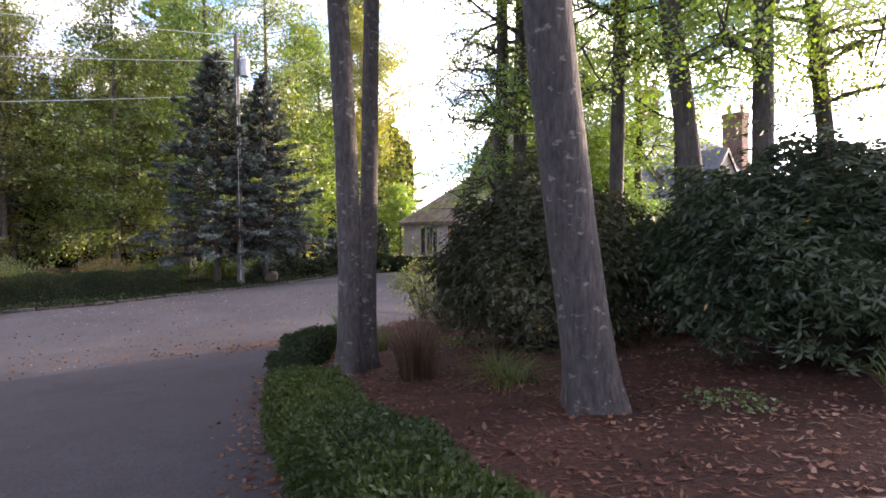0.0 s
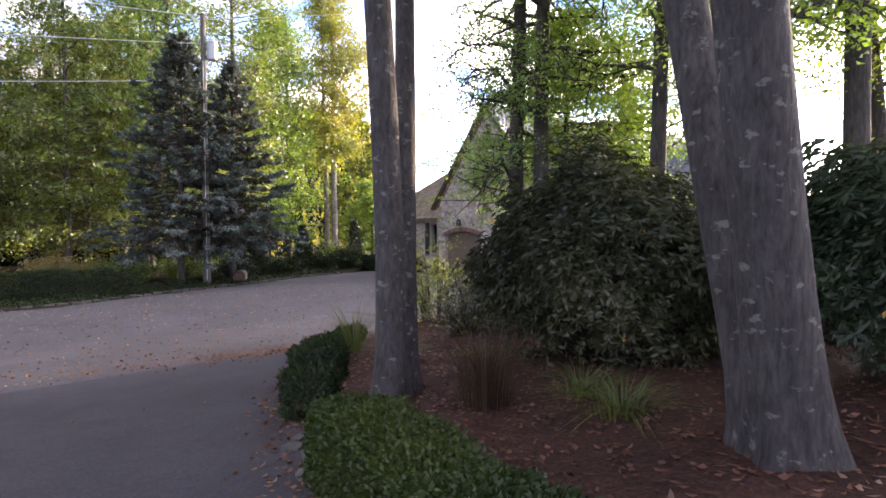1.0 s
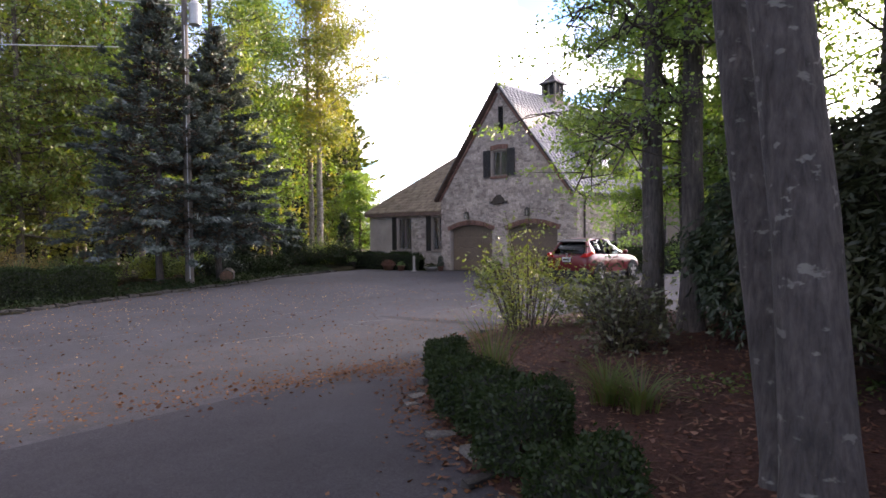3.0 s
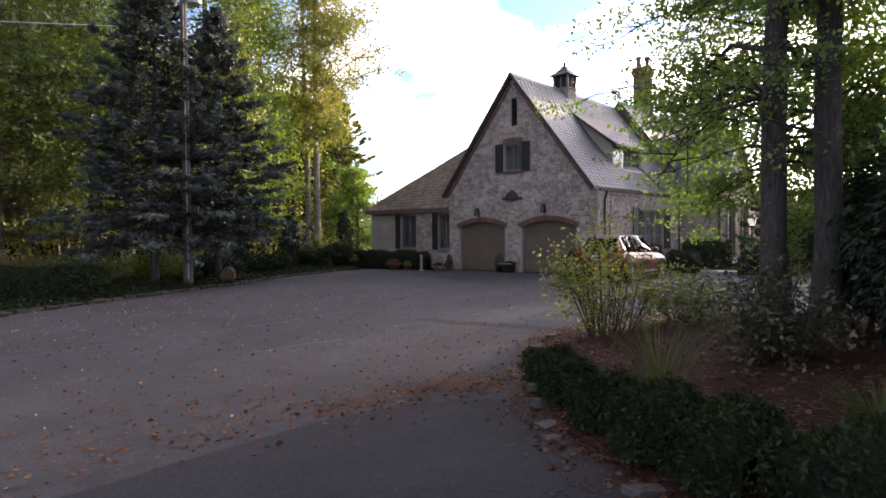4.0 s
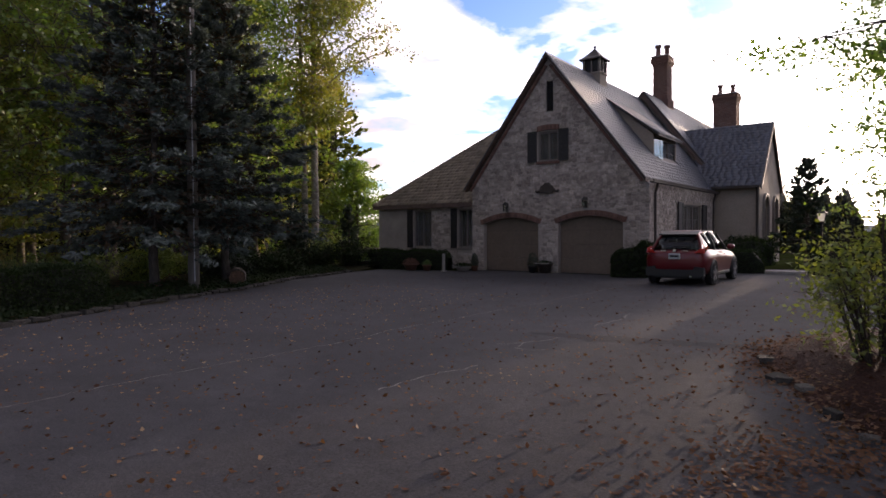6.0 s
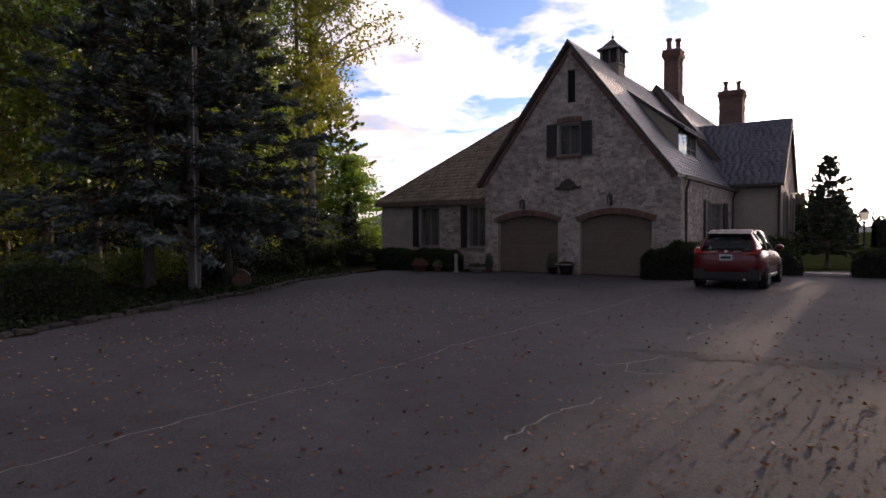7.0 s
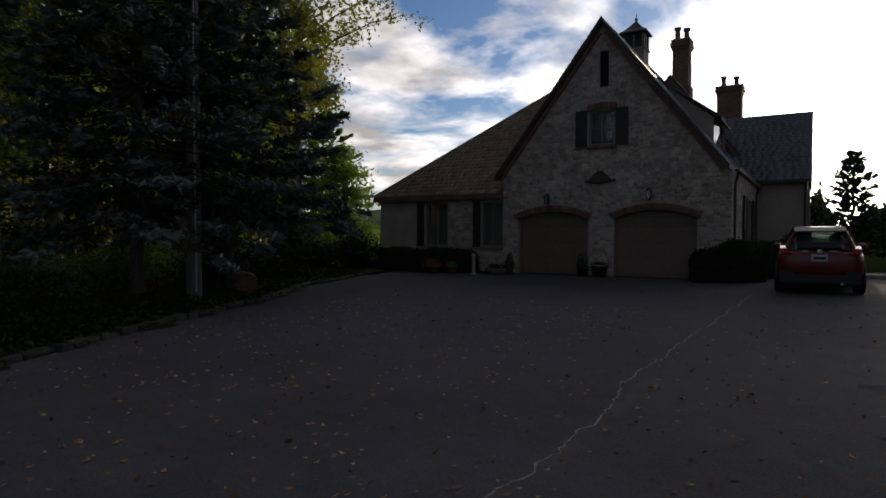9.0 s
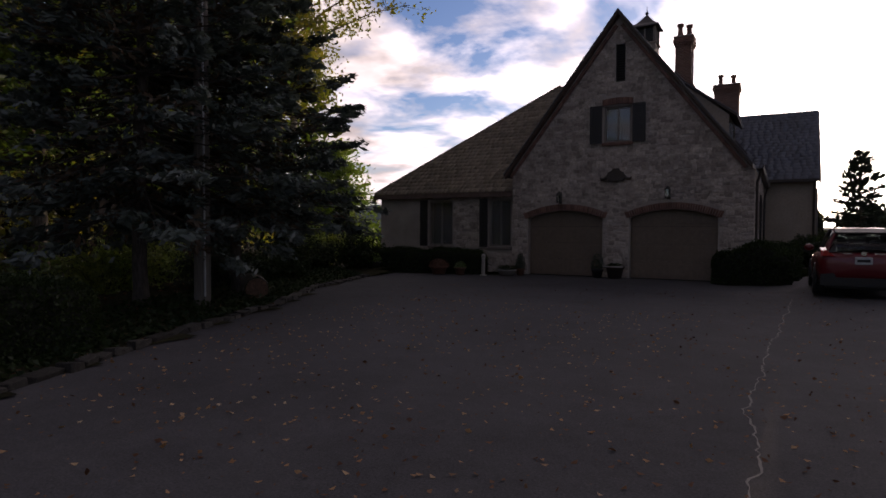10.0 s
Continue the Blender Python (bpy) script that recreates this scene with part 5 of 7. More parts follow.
def rhododendron(seed, base, rx, ry, h, whorls, label, leaf=0.092, mat=None):
    """Stems, and whorls of long leathery leaves over a lumpy dome."""
    rng = np.random.default_rng(seed)
    root = tagged(new("rhododendron"), label, "rhododendron")
    root.location = base
    st = Soup()
    tips = []
    while len(tips) < whorls:
        d = rng.normal(size=3)
        d[2] = abs(d[2]) * 1.0 - 0.45
        d /= np.linalg.norm(d)
        lump = 1 + 0.16 * math.sin(d[0] * 5 + seed) * math.cos(d[1] * 4.3) + 0.1 * math.sin(d[2] * 9 + d[0] * 7)
        rr = lump * (0.62 + 0.4 * rng.random() ** 0.5) * (1 + (0.2 * rng.random() if rng.random() < 0.14 else 0))
        p = np.array((d[0] * rx * rr, d[1] * ry * rr, h * 0.40 + d[2] * h * 0.6 * rr))
        if p[2] < 0.05:
            continue
        tips.append((p, d))
    for p, d in tips[::16]:
        st.tube([(p[0] * 0.12, p[1] * 0.12, 0), (p[0] * 0.5, p[1] * 0.5, p[2] * 0.45), p], [0.03, 0.018, 0.005], 5)
    st.make("twiggery", TWIG, root)["kind"] = "stuff"
    # near-black lumpy shell well under the outer leaves, standing in for shade
    nu, nv = 18, 10
    V = []
    for j in range(nv + 1):
        e = -0.45 + (math.pi / 2 + 0.45) * j / nv
        for i in range(nu):
            a = 2 * math.pi * i / nu
            d = np.array((math.cos(a) * math.cos(e), math.sin(a) * math.cos(e), math.sin(e)))
            lump = 0.74 * (1 + 0.16 * math.sin(d[0] * 5 + seed) * math.cos(d[1] * 4.3) + 0.1 * math.sin(d[2] * 9 + d[0] * 7))
            V.append((d[0] * rx * lump, d[1] * ry * lump, max(0.02, h * 0.40 + d[2] * h * 0.6 * lump)))
    F = [(j * nu + i, j * nu + (i + 1) % nu, (j + 1) * nu + (i + 1) % nu, (j + 1) * nu + i) for j in range(nv) for i in range(nu)]
    raw("inside", V, F, INNER_SHADE, root, "near-black shell standing in for the inner shade", smooth=True)
    C, D = [], []
    for p, d in tips:
        n = rng.integers(6, 10)
        axis = d * 0.7 + np.array((0, 0, 0.6))
        axis /= np.linalg.norm(axis)
        u = np.cross(axis, rng.normal(size=3))
        u /= np.linalg.norm(u)
        v = np.cross(axis, u)
        for k in range(n):
            w = 2 * math.pi * k / n + rng.normal() * 0.2
            o = math.cos(w) * u + math.sin(w) * v + axis * rng.uniform(-0.35, 0.35) - np.array((0, 0, 0.18))
            C.append(p + o * leaf * 0.55)
            D.append(o)
    V, F = leaf_quads(rng, np.array(C), leaf, leaf * 0.27, dirs=np.array(D), spread=0.12)
    raw("foliage", V, F, mat or RHODO, root)["kind"] = "stuff"
    pick = rng.integers(0, len(C), 14)
    V, F = leaf_quads(rng, np.array(C)[pick] * 1.04, leaf, leaf * 0.36, dirs=np.array(D)[pick], spread=0.3)
    raw("yellowed_foliage", V, F, TURNED, root, "few yellow-orange leaves")["kind"] = "stuff"
    return root


rhododendron(81, at_bed(-2.3, 7.55), 1.8, 1.5, 3.2 - float(bed_z(-2.3, 7.55)), 8200, "big dark green rhododendron on the mulch")
rhododendron(84, at_bed(-5.8, 7.2), 1.4, 1.2, 3.15 - float(bed_z(-5.8, 7.2)), 8200, "dense bronze-tinged rhododendron in the middle of the bed", mat=RHODO_BRONZE)
rhododendron(82, at_bed(-5.0, 10.0), 1.1, 1.0, 1.9, 3400, "lower dark rhododendron behind the two tall ones")
rhododendron(83, at_bed(-7.4, 9.35), 1.1, 1.0, 2.2, 4000, "broad dark rhododendron among the tree stems")
rhododendron(85, at_bed(-8.2, 10.9), 0.95, 0.85, 2.1, 3200, "dark rhododendron near the end of the bed")


def hedge(seed, path, width, height, density, leaf, mat, label, zf, category="hedge", name="hedge", lumps=0.05, ends=True):
    """A clipped hedge along a path: near-black shell for inner shade, thousands of small leaves outside."""
    rng = np.random.default_rng(seed)
    root = tagged(new(name), label, category)
    P = np.array(path, float)
    seg = np.linalg.norm(P[1:] - P[:-1], axis=1)
    tot = seg.sum()
    root.location = (P[0, 0], P[0, 1], float(zf(P[0, 0], P[0, 1])))
    org = np.array(root.location)
    cum = np.concatenate([[0], np.cumsum(seg)])

    def where(s):
        x = np.interp(s, cum, P[:, 0])
        y = np.interp(s, cum, P[:, 1])
        k = np.clip(np.searchsorted(cum, s, side="right") - 1, 0, len(seg) - 1)
        d = (P[1:] - P[:-1])[k] / seg[k][:, None]
        return x, y, np.stack([-d[:, 1], d[:, 0]], -1)

    e0, e1 = (0.03, 0.2) if tot < 1.5 else (0.3, 0.55)

    def surf(s, w):
        """w from -1 (foot on one side) over the top to 1."""
        lim = height / (height + width / 2)
        side = np.sign(w)
        aw = np.abs(w)
        across = np.where(aw < 1 - lim, w / (1 - lim), side)
        up = np.where(aw < 1 - lim, 1.0, (1 - aw) / lim)
        rnd = 1 - 0.12 * np.clip(up - 0.75, 0, 1) * 4 * np.abs(across) ** 3
        endf = np.clip(np.minimum(s, tot - s) / (width * 0.5), 0, 1) if ends else np.ones_like(s)
        sh = np.sqrt(1 - (1 - endf) ** 2)
        l = 1 + lumps * (np.sin(s * 3.1 + seed) + np.sin(s * 7.3 + across * 3) * 0.6 + np.sin(up * 8 + s * 5) * 0.4)
        x, y, n = where(s)
        a = across * width / 2 * l * rnd * (e0 + (1 - e0) * sh)
        X, Y = x + n[:, 0] * a, y + n[:, 1] * a
        Z = zf(x, y) + height * up * l * (e1 + (1 - e1) * sh)
        return np.stack([X, Y, Z], -1)
    ns, nw = max(4, int(tot / 0.25)), 12
    S, Wd = np.meshgrid(np.linspace(0.02, tot - 0.02, ns), np.linspace(-1, 1, nw + 1), indexing="ij")
    V = surf(S.ravel(), Wd.ravel())
    mid = surf(S.ravel(), Wd.ravel() * 0)
    x, y, n = where(S.ravel())
    core = np.stack([x, y, zf(x, y)], -1)
    V = core + (V - core) * 0.93 - org
    idx = np.arange(len(V)).reshape(S.shape)
    F = np.stack([idx[:-1, :-1], idx[1:, :-1], idx[1:, 1:], idx[:-1, 1:]], -1).reshape(-1, 4)
    # dark shell in place of the shade between the leaves
    raw("inside", V, F, INNER_SHADE, root, "near-black shell standing in for the inner shade")
    n = int(density * tot * (width + 2 * height))
    s, w = rng.random(n) * tot, rng.random(n) * 2 - 1
    p = surf(s, w)
    x, y, nn = where(s)
    cpt = np.stack([x, y, zf(x, y) + height * 0.4], -1)
    outd = p - cpt
    outd /= np.linalg.norm(outd, axis=1)[:, None] + 1e-9
    p = p + outd * rng.normal(0, leaf * 0.7, n)[:, None] - org
    V, F = leaf_quads(rng, p, leaf, leaf * 0.5, dirs=outd, spread=0.75)
    raw("foliage", V, F, mat, root)["kind"] = "stuff"
    return root


hedge(91, [(4.4, -0.1), (2.2, 0.75), (0.2, 1.5), (-1.6, 2.0), (-3.3, 2.5), (-4.9, 3.05), (-5.7, 3.45)], 0.6, 0.42, 6500, 0.034, BOX_LEAF, "low clipped green hedge along the drive", bed_z)
CL = "clipped shrubs along the bed edge"
for k, (x, y, w, h) in enumerate(((-7.15, 4.0, 0.5, 0.36), (-7.95, 4.6, 0.56, 0.4), (-8.6, 5.08, 0.48, 0.35), (-9.13, 5.42, 0.56, 0.4), (-9.73, 5.92, 0.54, 0.36), (-10.4, 6.55, 0.5, 0.32), (-10.92, 7.12, 0.46, 0.28))):
    tagged(hedge(100 + k, [(x + 0.24, y - 0.2), (x, y), (x - 0.24, y + 0.2)], w + 0.02, h + 0.04, 5200, 0.034, SHRUB_LEAF, "clipped rounded evergreen shrub at the bed edge", bed_z, "shrub", "clipped_shrub", 0.13), group=CL)
hedge(120, [(-23.8, -9), (-25.0, -2), (-25.9, 4.2), (-26.5, 8.35)], 1.0, 0.86, 1900, 0.055, SHRUB_LEAF, "long dark clipped hedge beside the court", verge_z)
flatz = court_level
hedge(121, [(-33.2, 22.9), (-30.5, 23.25), (-27.7, 23.6)], 0.9, 0.85, 900, 0.07, HEDGE_DARK, "dark clipped hedge under the wing windows", flatz)
hedge(122, [(-18.3, 24.6), (-18.3, 28.5)], 1.0, 1.0, 900, 0.08, HEDGE_DARK, "rounded dark shrub against the side wall", flatz, "shrub", "shrub", 0.1)
hedge(123, [(-20.1, 23.65), (-17.95, 23.75)], 1.2, 1.05, 900, 0.08, HEDGE_DARK, "dark mound-shaped shrub at the garage corner", flatz, "shrub", "shrub", 0.1)
hedge(124, [(-14.1, 26.2), (-8.8, 26.2)], 0.8, 0.84, 800, 0.07, HEDGE_DARK, "long dark hedge beyond the court", flatz)
hedge(127, [(-16.9, 26.2), (-15.45, 26.2)], 0.8, 0.84, 800, 0.07, HEDGE_DARK, "short dark hedge beside the garden opening", flatz)
hedge(125, [(-17.4, 30.5), (-16.6, 33.0)], 1.2, 1.1, 500, 0.1, HEDGE_DARK, "dark shrubs at the wing's foot", flatz, "shrub", "shrub", 0.12)


# mostly made up: its height keeps the low sun off the bed
hedge(126, [(-10.2, 31.8), (-2, 32), (9, 31.6), (22, 30)], 2.4, 3.4, 90, 0.24, HEDGE_DARK, "tall unclipped dark evergreen screen, added beyond the court to shade the bed", court_level, "evergreen screen", "evergreen_screen", 0.12)


def loose_bush(seed, base, rx, ry, h, n_stems, leaves, leaf, mat, label, name="bush"):
    """Many thin stems fanning up from the ground, with scattered leaves."""
    rng = np.random.default_rng(seed)
    root = tagged(new(name), label, "bush")
    root.location = base
    st, C = Soup(), []
    for k in range(n_stems):
        a, r = rng.random() * 2 * math.pi, math.sqrt(rng.random())
        top = np.array((math.cos(a) * r * rx, math.sin(a) * r * ry, h * (1 - 0.55 * r * r) * rng.uniform(0.5, 1.05)))
        foot = np.array((math.cos(a) * r * rx * 0.3, math.sin(a) * r * ry * 0.3, -0.05))
        midp = foot * 0.6 + top * 0.4 + rng.normal(size=3) * 0.12 + (0, 0, 0.22 * h)
        st.tube([foot, midp, top], [0.012, 0.008, 0.003], 4)
        for j in range(6):
            f = rng.uniform(0.15, 1.0)
            p = foot * (1 - f) ** 2 + 2 * f * (1 - f) * midp + f * f * top
            q = p + rng.normal(size=3) * (0.2, 0.2, 0.14)
            st.tube([p, (p + q) / 2 + (0, 0, 0.03), q], [0.004, 0.003, 0.002], 3)
            C.append(q)
            C.append((p + q) / 2)
    st.make("twiggery", TWIG, root)["kind"] = "stuff"
    C = np.array(C)
    pts = C[rng.integers(0, len(C), leaves)] + rng.normal(size=(leaves, 3)) * 0.09
    pts[:, 2] = np.maximum(pts[:, 2], 0.03)
    V, F = leaf_quads(rng, pts, leaf, leaf * 0.5, flat=0.3, droop=0.2)
    raw("foliage", V, F, mat, root)["kind"] = "stuff"
    return root


loose_bush(131, at_bed(-11.57, 9.85), 0.9, 1.2, 2.1, 40, 3000, 0.068, LEAF_BUSH, "loose yellow-green bush at the end of the bed")
loose_bush(132, at_bed(-11.0, 11.4), 0.9, 0.8, 1.0, 30, 1900, 0.065, LEAF_BUSH, "low yellow-green bush behind the taller one")
loose_bush(133, at_bed(-9.1, 8.3), 0.75, 0.7, 1.15, 34, 1900, 0.075, LEAF_SHADE, "thin olive bush with reddish leaves")
for k, (x, y, rx, h, m) in enumerate(((-31.6, 17.2, 1.1, 1.2, HEDGE_DARK), (-33.2, 20.2, 1.4, 1.5, HEDGE_DARK), (-32.2, 21.6, 1.2, 1.5, HEDGE_DARK), (-31.2, 15.6, 0.9, 0.9, HEDGE_DARK), (-30.9, 14.2, 1.0, 1.1, NEEDLE_DARK), (-34.6, 22.5, 1.2, 1.8, LEAF_YELLOW),
                                      (-30.6, 9.0, 1.2, 1.3, LEAF_YELLOW), (-31.5, 6.5, 1.5, 1.6, LEAF_OCHRE), (-30.5, 3.0, 1.4, 1.5, LEAF_YELLOW), (-31.0, -1.0, 1.6, 1.6, LEAF_GREEN), (-30.0, -5.0, 1.6, 1.5, LEAF_OCHRE), (-31.8, 11.9, 1.4, 1.3, LEAF_YELLOW), (-33.2, 14.2, 1.3, 1.6, LEAF_YELLOW))):
    loose_bush(140 + k, (x, y, float(verge_z(x, y))), rx, rx, h, 60, 4200, 0.10, m, "dark rounded evergreen bush" if m in (HEDGE_DARK, NEEDLE_DARK) else "leafy woodland undergrowth bush")


def tuft(seed, base, n, length, spread, width, mat, label, name="grass_tuft", arch_=0.5, seeds=False):
    """Blades that rise and bend outwards."""
    rng = np.random.default_rng(seed)
    root = tagged(new(name), label, "ornamental grass")
    root.location = base
    V, F = [], []
    for k in range(n):
        a = rng.random() * 2 * math.pi
        r = rng.random() * spread * 0.3
        L = length * rng.uniform(0.55, 1.1)
        out = np.array((math.cos(a), math.sin(a), 0.0))
        sd = np.array((-math.sin(a), math.cos(a), 0.0))
        p0 = out * r
        o = len(V)
        m = 4
        b = arch_ * rng.uniform(0.4, 1.3)
        for j in range(m + 1):
            f = j / m
            p = p0 + out * L * b * f * f + np.array((0, 0, L * (f - 0.45 * b * f * f)))
            w = width * (1 - f) ** 0.7 * 0.5 + 0.0008
            V += [p + sd * w, p - sd * w]
            if j:
                F.append((o + 2 * j - 2, o + 2 * j - 1, o + 2 * j + 1, o + 2 * j))
    F, V = np.array(F), np.array(V)
    dry = (np.arange(len(F)) // 4) % 7 == 0
    raw("blade_clump", V, F[~dry], mat, root)["kind"] = "stuff"
    raw("withered_clump", V, F[dry], DRY_BLADE, root, "withered straw-coloured blades")["kind"] = "stuff"
    return root


tuft(161, at_bed(-5.28, 4.55), 560, 0.7, 0.8, 0.0028, STRAW, "upright clump of dry brown ornamental grass", arch_=0.36)
tuft(162, at_bed(-4.2, 4.85), 150, 0.42, 0.9, 0.009, BLADE, "green-yellow sedge tuft on the mulch", arch_=1.35)
tuft(163, at_bed(-4.8, 5.25), 130, 0.4, 0.9, 0.009, BLADE, "green sedge tuft on the mulch", arch_=1.35)
tuft(164, at_bed(-1.35, 5.75), 90, 0.5, 0.4, 0.01, BLADE, "yellow-green strappy tuft beside the rhododendron", arch_=0.8)
tuft(165, at_bed(-9.37, 6.1), 110, 0.92, 0.6, 0.008, BLADE, "tall green grass fountain at the bed's end", arch_=0.5)
tuft(167, at_bed(-7.95, 5.75), 160, 0.5, 0.5, 0.012, BLADE, "green sedge tuft by the clipped shrubs", arch_=0.9)
tuft(168, at_bed(-7.6, 5.6), 120, 0.45, 0.5, 0.012, BLADE, "green sedge tuft by the clipped shrubs", arch_=0.9)
for k in range(16):
    rg = np.random.default_rng(900 + k)
    x, y = np.interp(k / 15, [0, 1], [-26.0, -29.2]) + rg.normal() * 0.3, np.interp(k / 15, [0, 1], [-8, 9]) + rg.normal() * 0.3
    x -= 1.0
    tuft(170 + k, (x, y, float(verge_z(x, y))), 220, 1.35, 0.9, 0.014, RUST_GRASS if k % 2 else BLADE, "tall rusty ornamental grass behind the hedge" if k % 2 else "tall green ornamental grass behind the hedge", arch_=0.5)


def ground_cover(seed, x, y, r, n, leaf, mat, label):
    """A low patch of small leaves."""
    rng = np.random.default_rng(seed)
    root = tagged(new("ground_cover"), label, "ground cover")
    root.location = at_bed(x, y)
    a, q = rng.random(n) * 2 * math.pi, np.sqrt(rng.random(n)) * r
    px, py = np.cos(a) * q * 1.5, np.sin(a) * q
    pz = bed_z(x + px, y + py) - root.location.z + 0.03 + 0.13 * rng.random(n) * (1 - q / r * 0.6)
    V, F = leaf_quads(rng, np.stack([px, py, pz], -1), leaf, leaf * 0.6, flat=0.6)
    raw("foliage", V, F, mat, root)["kind"] = "stuff"


ground_cover(191, -2.2, 5.0, 0.22, 170, 0.04, FERN, "patch of bright green leafy ground cover on the mulch")
ground_cover(192, -6.9, 6.6, 0.5, 300, 0.05, BLADE, "thin green ground cover among the mulch")


def verge_cover(seed, n, leaf):
    """Low dark leaves between the kerb and the hedge."""
    rng = np.random.default_rng(seed)
    P = np.array(LEFT_EDGE, float)
    cum = np.concatenate([[0], np.cumsum(np.linalg.norm(P[1:] - P[:-1], axis=1))])
    s = rng.uniform(6, cum[-1], n)
    off = 0.22 + 2.4 * rng.random(n) ** 1.3
    x, y = np.interp(s, cum, P[:, 0]) - off, np.interp(s, cum, P[:, 1]) + off * 0.35
    z = verge_z(x, y) + 0.02 + 0.13 * rng.random(n)
    V, F = leaf_quads(rng, np.stack([x, y, z], -1), leaf, leaf * 0.6, flat=0.5)
    tagged(raw("ground_cover", V, F, HEDGE_DARK), "low dark green ground cover along the kerb", "ground cover", kind="stuff")


verge_cover(193, 16000, 0.085)

# a wall of farther woods closes the view
far_woods = hedge(195, [(-52, -34), (-55, -10), (-56, 8), (-54, 24), (-62, 46)], 5.0, 13.0, 13, 0.5, LEAF_OLIVE, "far woodland edge of mixed autumn green", verge_flat, "far woods", "far_woods", 0.16)
far_woods["kind"] = "stuff"
far_trees = hedge(196, [(-13.5, 74), (5, 78), (40, 74), (90, 60)], 5.0, 3.3, 14, 0.45, HEDGE_DARK, "low far tree line beyond the garden", lambda x, y: np.asarray(x, float) * 0, "far trees", "far_trees", 0.2)
far_trees["kind"] = "stuff"
far_trees = hedge(197, [(-30, 76), (-14.8, 74)], 5.0, 4.6, 20, 0.4, LEAF_SHADE, "taller far trees behind the side garden", lambda x, y: np.asarray(x, float) * 0, "far trees", "far_trees", 0.25)
far_trees["kind"] = "stuff"


# ---- pole and wires ----
POLE = tagged(new("utility_pole"), "weathered wooden utility pole with a grey transformer", "utility pole")
POLE.location = (-28.2, 11.6, 0.1)
sp = Soup()
sp.tube([(0, 0, -0.3), (0, 0, 0), (0.02, 0, 6), (0.05, 0, 11.75)], [0.16, 0.16, 0.135, 0.1], 14)
sp.make("pole", POLE_WOOD, POLE, smooth=True)
bm = bmesh.new()
bmesh.ops.create_cone(bm, cap_ends=True, segments=20, radius1=0.22, radius2=0.22, depth=0.75, matrix=Matrix.Translation((0.22, 0.32, 10.15)))
bmesh.ops.create_cone(bm, cap_ends=True, segments=20, radius1=0.235, radius2=0.16, depth=0.09, matrix=Matrix.Translation((0.22, 0.32, 10.57)))
box(bm, 0.02, 0.2, 0.05, 0.2, 9.95, 10.0), box(bm, 0.02, 0.2, 0.05, 0.2, 10.3, 10.35)
part("transformer", bm, STEEL, POLE, "grey cylindrical transformer")
bm = bmesh.new()
for dx in (0.14, 0.3):
    bmesh.ops.create_cone(bm, cap_ends=True, segments=10, radius1=0.04, radius2=0.03, depth=0.18, matrix=Matrix.Translation((dx, 0.32, 10.7)))
part("insulator", bm, STEEL, POLE)
sp = Soup()
sp.tube([(0.15, -0.06, 0.2), (0.13, -0.06, 9.7)], [0.02, 0.02], 6)
sp.make("conduit", STEEL, POLE)


def wire(a, b, sag, label, r=0.012):
    a, b = np.array(a, float), np.array(b, float)
    pts = [a + (b - a) * f - np.array((0, 0, 4 * sag * f * (1 - f))) for f in np.linspace(0, 1, 25)]
    root = tagged(new("overhead_wire"), label, "wire")
    root.location = a
    s = Soup()
    s.tube([p - a for p in pts], [r] * 25, 5)
    s.make("cable", WIRE, root)
    return root


for z, far_z, s in ((11.75, 15.4, 0.5), (10.57, 11.1, 0.4), (9.0, 8.1, 0.5)):
    wire((-28.2, 11.6, z), (-48.0, -24.0, far_z), s, "pale overhead wire running to the pole", 0.02)
wire((-28.15, 11.6, 11.6), (14.0, 46.0, 13.5), 0.8, "thin overhead wire crossing the sky", 0.008)



# ---- the car ----
CAR_RED = plain("car_paint_red", (0.115, 0.004, 0.008), 0.3, 0.1, 0.2)
CAR_BLACK = plain("car_black_plastic", (0.012, 0.012, 0.012), 0.6)
TYRE = surface("tyre_rubber", (0.012, 0.012, 0.012), (0.02, 0.02, 0.02), 30, 0.85, 0.2, 80, 0.1, 4)
ALLOY = plain("alloy_rim", (0.45, 0.45, 0.46), 0.3, 0.9)
LAMP_RED = plain("tail_lamp_red", (0.42, 0.015, 0.012), 0.15, 0.0, 0.6)


def tinted_glass(name, tint, gloss):
    """Thin tinted panes: what lies behind shows through, with a mirror sheen."""
    m, nt, bs = nodes_of(name)
    nt.nodes.remove(bs)
    tr, gl, mx = nt.nodes.new("ShaderNodeBsdfTransparent"), nt.nodes.new("ShaderNodeBsdfGlossy"), nt.nodes.new("ShaderNodeMixShader")
    fr = nt.nodes.new("ShaderNodeFresnel")
    fr.inputs["IOR"].default_value = gloss
    tr.inputs[0].default_value = (*tint, 1)
    gl.inputs["Roughness"].default_value = 0.03
    link(nt, fr.outputs[0], mx.inputs[0])
    link(nt, tr.outputs[0], mx.inputs[1])
    link(nt, gl.outputs[0], mx.inputs[2])
    link(nt, mx.outputs[0], nt.nodes["Material Output"].inputs[0])
    return m


CAR_GLASS = tinted_glass("tinted_car_glass", (0.5, 0.54, 0.53), 1.45)
PLATE = plain("plate_grey", (0.42, 0.43, 0.45), 0.5)
CHROME = plain("chrome", (0.6, 0.6, 0.6), 0.15, 1.0)


